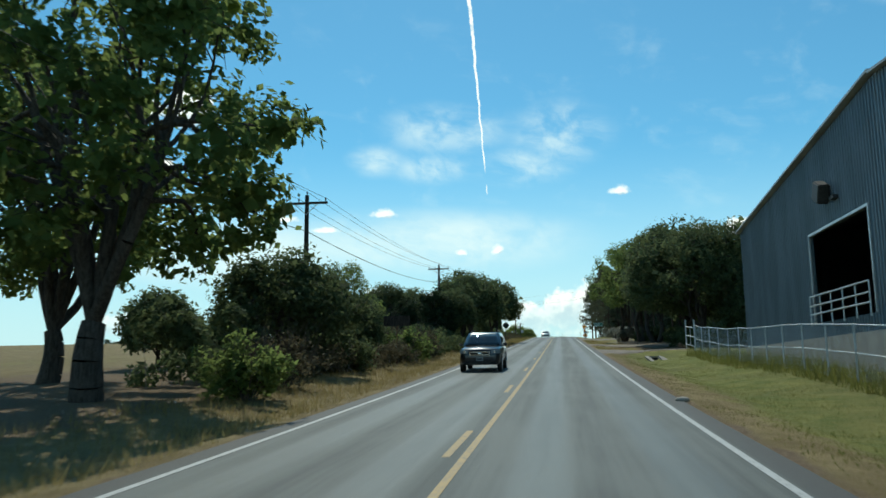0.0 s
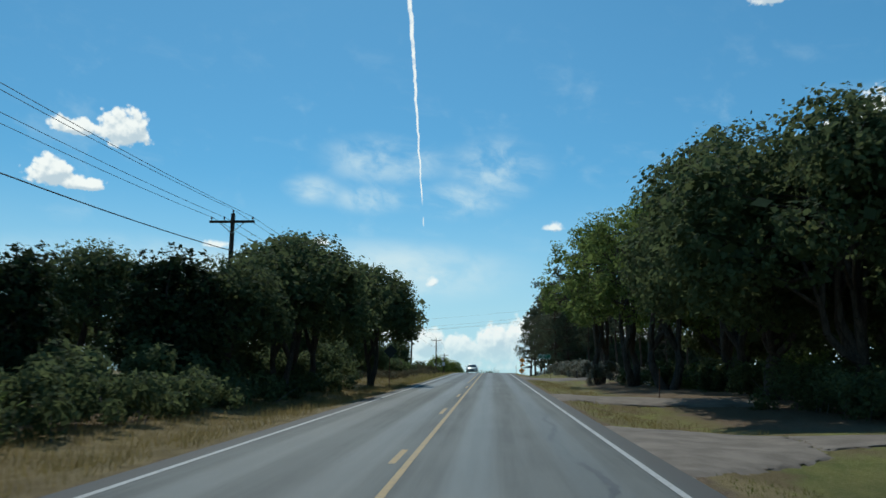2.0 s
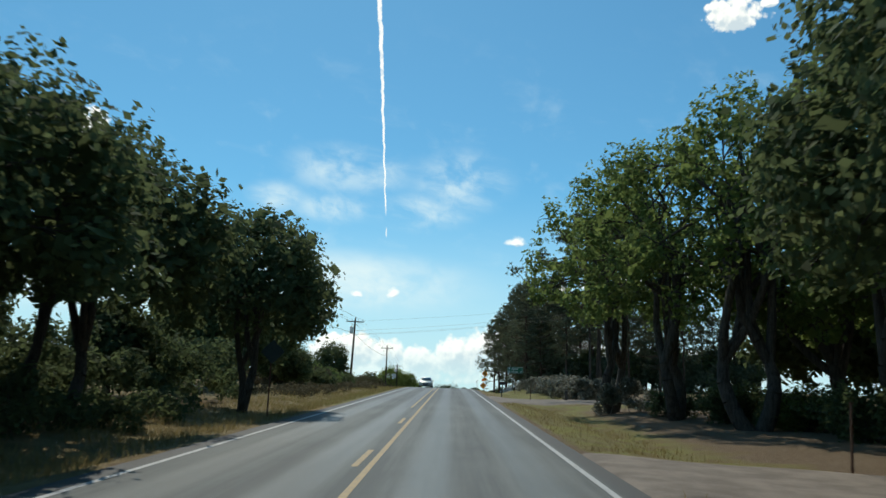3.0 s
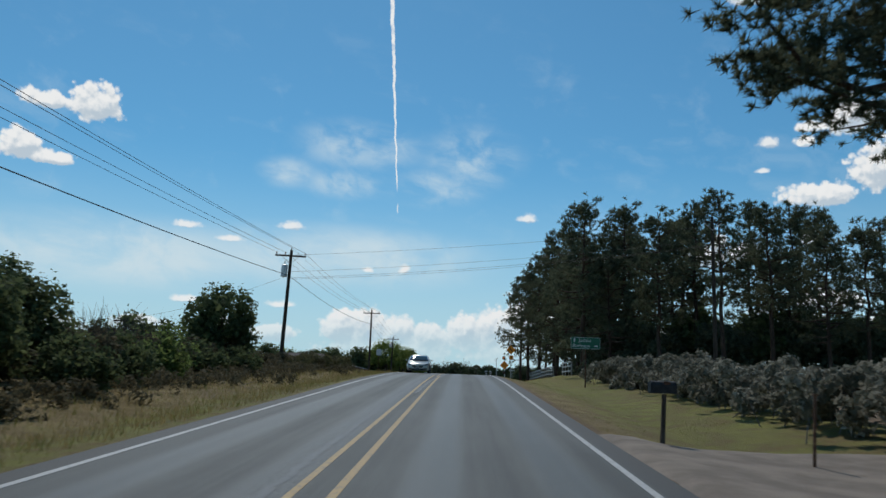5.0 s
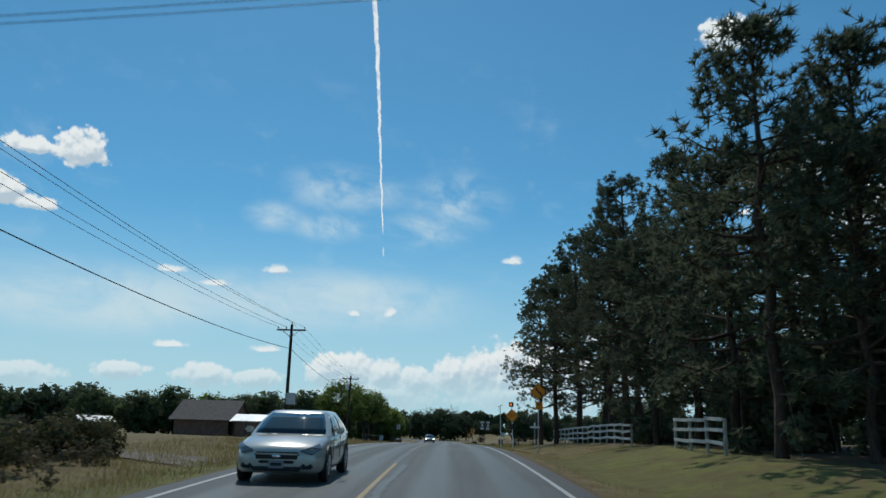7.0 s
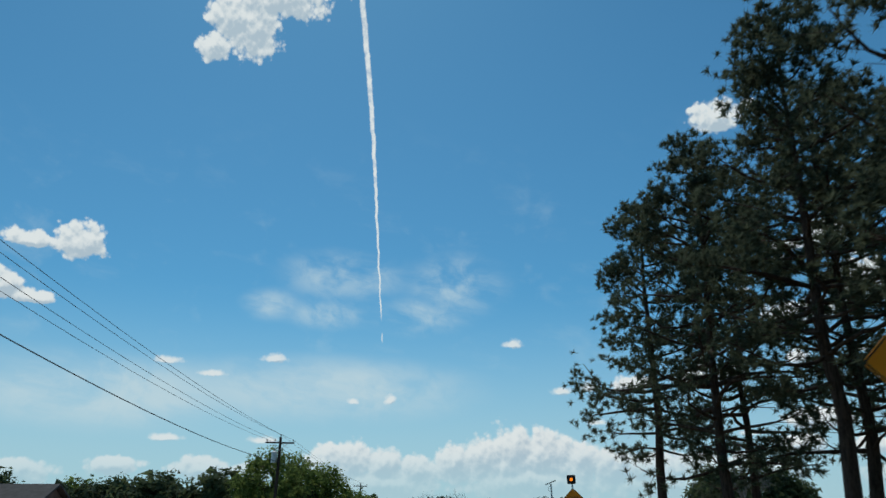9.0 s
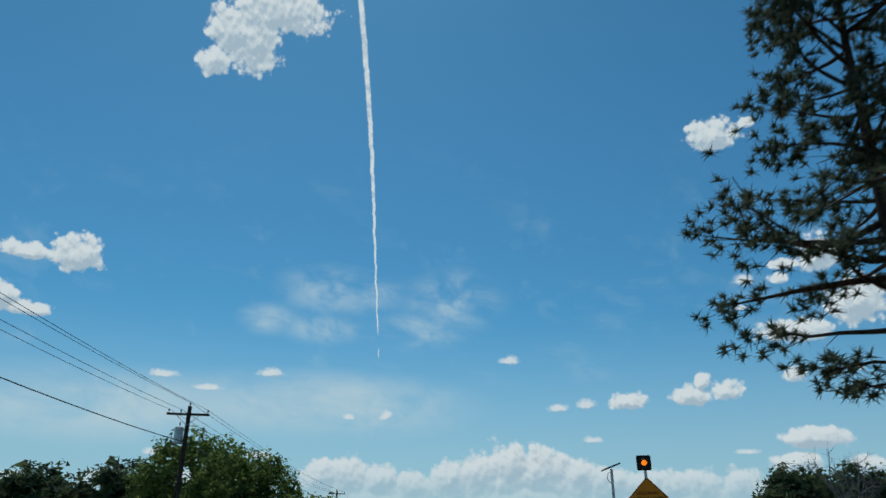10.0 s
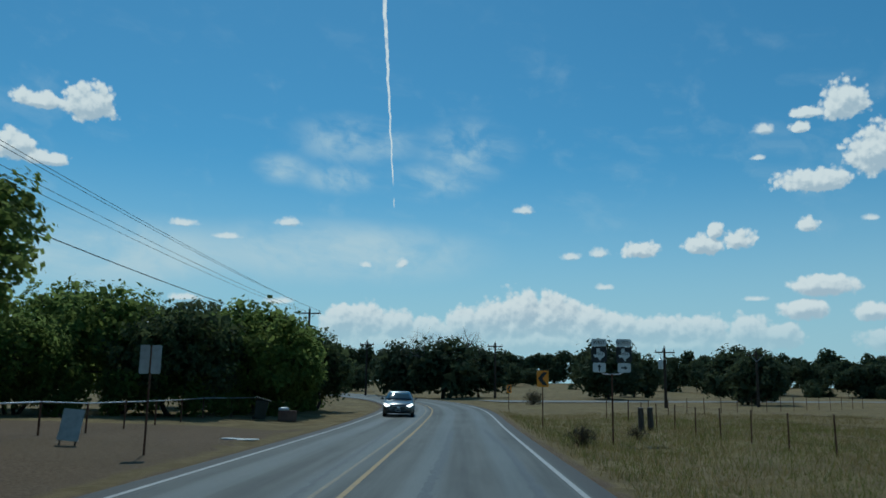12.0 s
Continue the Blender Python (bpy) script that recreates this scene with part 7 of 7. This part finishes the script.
        for y in (cowl + 0.15, 2.55, 3.45 if suv else 3.6):
            boxed("door_seam", (s * (W / 2 + 0.002), y, 0.68), (0.008, 0.01, 0.52), BLACK_TRIM, ob)
        for y in (2.35, 3.25):
            boxed("door_handle", (s * (W / 2 + 0.004), y, 0.86), (0.03, 0.2, 0.03), CHROME, ob, 0.008)
        if suv:
            rodded("roof_rail", (s * 0.6, 2.1, H + 0.05), (s * 0.6, 3.95, H + 0.05), 0.022, DARK_STEEL, ob)
        boxed("tail_lamp", (s * 0.74, L - 0.1, 0.85), (0.2, 0.14, 0.2), RUSTY, ob, 0.03)
    gr = boxed("grille", (0, 0.02, fz), (0.9, 0.08, 0.24 if suv else 0.17), BLACK_TRIM, ob, 0.03)
    for z in ((-0.06, 0.06) if suv else (0.045,)):
        boxed("grille_bar", (0, -0.03, fz + z), (0.86, 0.02, 0.03), CHROME if grille_chrome else paint, gr, 0.008)
    if suv:
        for s in (-1, 1):
            boxed("grille_bar", (s * 0.42, -0.03, fz), (0.035, 0.02, 0.22), CHROME, gr, 0.006)
    bm = bmesh.new()
    bmesh.ops.create_uvsphere(bm, u_segments=14, v_segments=8, radius=0.07, matrix=Matrix.Translation((0, -0.04, fz)) @ Matrix.Diagonal((1.3, 0.2, 0.6, 1)))
    part("badge", bm, CHROME, gr)
    low = boxed("lower_intake", (0, 0.03, 0.42 if suv else 0.31), (1.0, 0.1, 0.12), BLACK_TRIM, ob, 0.03)
    if not suv:
        boxed("upper_intake", (0, 0.0, 0.43), (0.72, 0.06, 0.06), BLACK_TRIM, ob, 0.02)
    pl = boxed("number_plate", (0, -0.035, 0.56 if suv else 0.385), (0.31, 0.012, 0.155), PLATE, ob, 0.003)
    boxed("plate_bar", (0, -0.043, 0.56 if suv else 0.385), (0.22, 0.004, 0.06), DARK_STEEL, pl)
    if suv:
        boxed("bumper", (0, 0.06, 0.36), (1.5, 0.14, 0.1), BLACK_TRIM, ob, 0.03)
    for s in (-1, 1):
        boxed("wiper", (s * 0.3, cowl - 0.06, belt + 0.03), (0.5, 0.015, 0.015), BLACK_TRIM, ob, 0.0, Matrix.Rotation(radians(6), 4, "Z"))
    wheel_set(ob, W, axles[0], axles[1], r)
    return ob


def on_road(x, y, turn=0.0):
    z0, z1 = float(rise(y)), float(rise(y + 4.0))
    return Matrix.Translation((x, y, z0 + 0.004)) @ Matrix.Rotation(radians(turn), 4, "Z") @ Matrix.Rotation(math.atan2(z1 - z0, 4.0), 4, "X")


car("suv", "blue-black compact sport utility car with roof rails in the oncoming lane", BLUE_BLACK, True, on_road(-2.2, 34.4))
car("sedan", "silver four-door sedan in the oncoming lane", SILVER, False, on_road(-2.12, 179.2), False, False)
car("sedan", "dark grey sedan with lit headlamps coming round the bend", GREY_PAINT, False, on_road(-2.0, 313.0, 3), True)

# right-hand service pole, its lines over the road and small far poles
svc = utility_pole(12.2, 1.2)
svc.matrix_basis = pose(19.2, 173.0, land(19.2, 173.0))
tagged(svc, "tall dark service pole standing among the pines")
m3, h3 = tops[2]
for dz, dx, sag in ((-0.35, 0.3, 0.25), (-1.6, 0.1, 0.3), (-2.05, 0.1, 0.35), (-2.15, 0.1, 0.4)):
    cable("service_wire", m3 @ Vector((dx, 0, h3 + dz)), (18.6, 173.0, 20.6 + dz * 0.8), sag, 0.009, "thin service line crossing high over the road")
cable("service_wire", m3 @ Vector((-0.1, 0, h3 - 1.9)), (-26.0, 180.0, land(-26.0, 180.0) + 3.3), 0.4, 0.009, "thin service drop running off to a low pole")
for x, y, h in ((-26.0, 180.0, 3.6), (5.9, 365.5, 6.8), (20.8, 341.6, 5.6), (30.4, 344.4, 5.4), (-10.9, 372.0, 7.2)):
    p = utility_pole(h, 1.9, x == 20.8)
    p.matrix_basis = pose(x, y, land(x, y))
bare = bare_tree("dead_tree", "bleached dead tree with bare crooked branches", 81, 9.5, 3.2, 2.5)
plant(bare, 30.0, 290.0, 1.0, 0)
bare2 = bare_tree("dead_tree", "half-dead oak with bare upper branches", 82, 7.2, 4.0, 2.4)
plant(bare2, -0.6, 369.0, 1.32, 40)

# ---------------------------------------------------------------- grass


def grass(name, label, area, count, height, width, material, seed, keep=None):
    """Upright blades scattered over areas (x0, x1, y0, y1) beside the road."""
    rng = np.random.default_rng(seed)
    x0, x1, y0, y1 = area
    px, py = rng.uniform(x0, x1, count), rng.uniform(y0, y1, count)
    ok = np.abs(distance(ROAD[::2], px, py)) > 4.55
    ok &= ~((np.abs(distance(SIDE, px, py)) < 4.2) & (px > 2))
    clump = np.array([wave(a, b, 0.45, seed) + 0.6 * wave(a, b, 1.6, seed + 2.0) for a, b in zip(px, py)])
    ok &= clump > rng.uniform(-0.75, 0.35, count)
    for bx0, bx1, by0, by1 in ((3.9, 7.8, 60.8, 68), (7.6, 11.6, 63.8, 66.4), (3.9, 13, 81.5, 88.5), (3.9, 17, 121, 133.5), (-10, -3.9, 274, 298)):
        ok &= ~((px > bx0) & (px < bx1) & (py > by0) & (py < by1))
    px, py, clump = px[ok], py[ok], clump[ok]
    n = len(px)
    base = np.stack([px, py, np.array([land(a, b) - 0.03 for a, b in zip(px, py)])], 1)
    h = height * rng.uniform(0.4, 1.25, n) * (1.0 + 0.5 * clump)
    t = rng.uniform(0, 2 * math.pi, n)
    side = np.stack([np.cos(t), np.sin(t), np.zeros(n)], 1) * (width * rng.uniform(0.6, 1.4, n))[:, None]
    tip = base + np.stack([rng.normal(size=n) * 0.35 * h, rng.normal(size=n) * 0.35 * h, h], 1)
    tri = np.stack([base - side, base + side, tip], 1).reshape(-1, 3)
    return tagged(soup(name, tri, 3, material), label, "grass", kind="stuff")


grass("dry_grass", "tall dry straw-coloured roadside grass", (-9.5, -4.5, 4, 116), 40000, 0.28, 0.010, STRAW, 1)
grass("dry_grass", "dry yellow grass and weeds on the verge", (-11.5, -4.5, 116, 262), 44000, 0.26, 0.011, STRAW, 2)
grass("green_grass", "green weeds along the road shoulder", (-8.5, -4.5, 104, 215), 7000, 0.22, 0.012, GREEN_BLADE, 3)
grass("green_grass", "mown green lawn grass beside the road", (4.5, 11.0, 4, 60), 30000, 0.08, 0.010, GREEN_BLADE, 4)
grass("green_grass", "tall green weeds along the chain-link fence", (10.2, 12.8, 14, 60), 9000, 0.6, 0.016, GREEN_BLADE, 5)
grass("dry_grass", "short yellowed grass on the road verge", (4.5, 8.0, 66, 128), 9000, 0.16, 0.012, STRAW, 6)
grass("green_grass", "yellow-green verge grass before the vine hedge", (4.5, 11.5, 132, 262), 30000, 0.07, 0.010, GREEN_BLADE, 7)
grass("dry_grass", "dry verge grass near the pines", (4.5, 11.5, 205, 262), 12000, 0.13, 0.011, STRAW, 8)
grass("dry_grass", "tall pale dry field grass behind a wire fence", (4.5, 30.0, 262, 325), 90000, 0.24, 0.011, STRAW, 9)
grass("green_grass", "scattered green weeds in the dry field", (4.8, 22.0, 264, 318), 36000, 0.24, 0.011, GREEN_BLADE, 10)
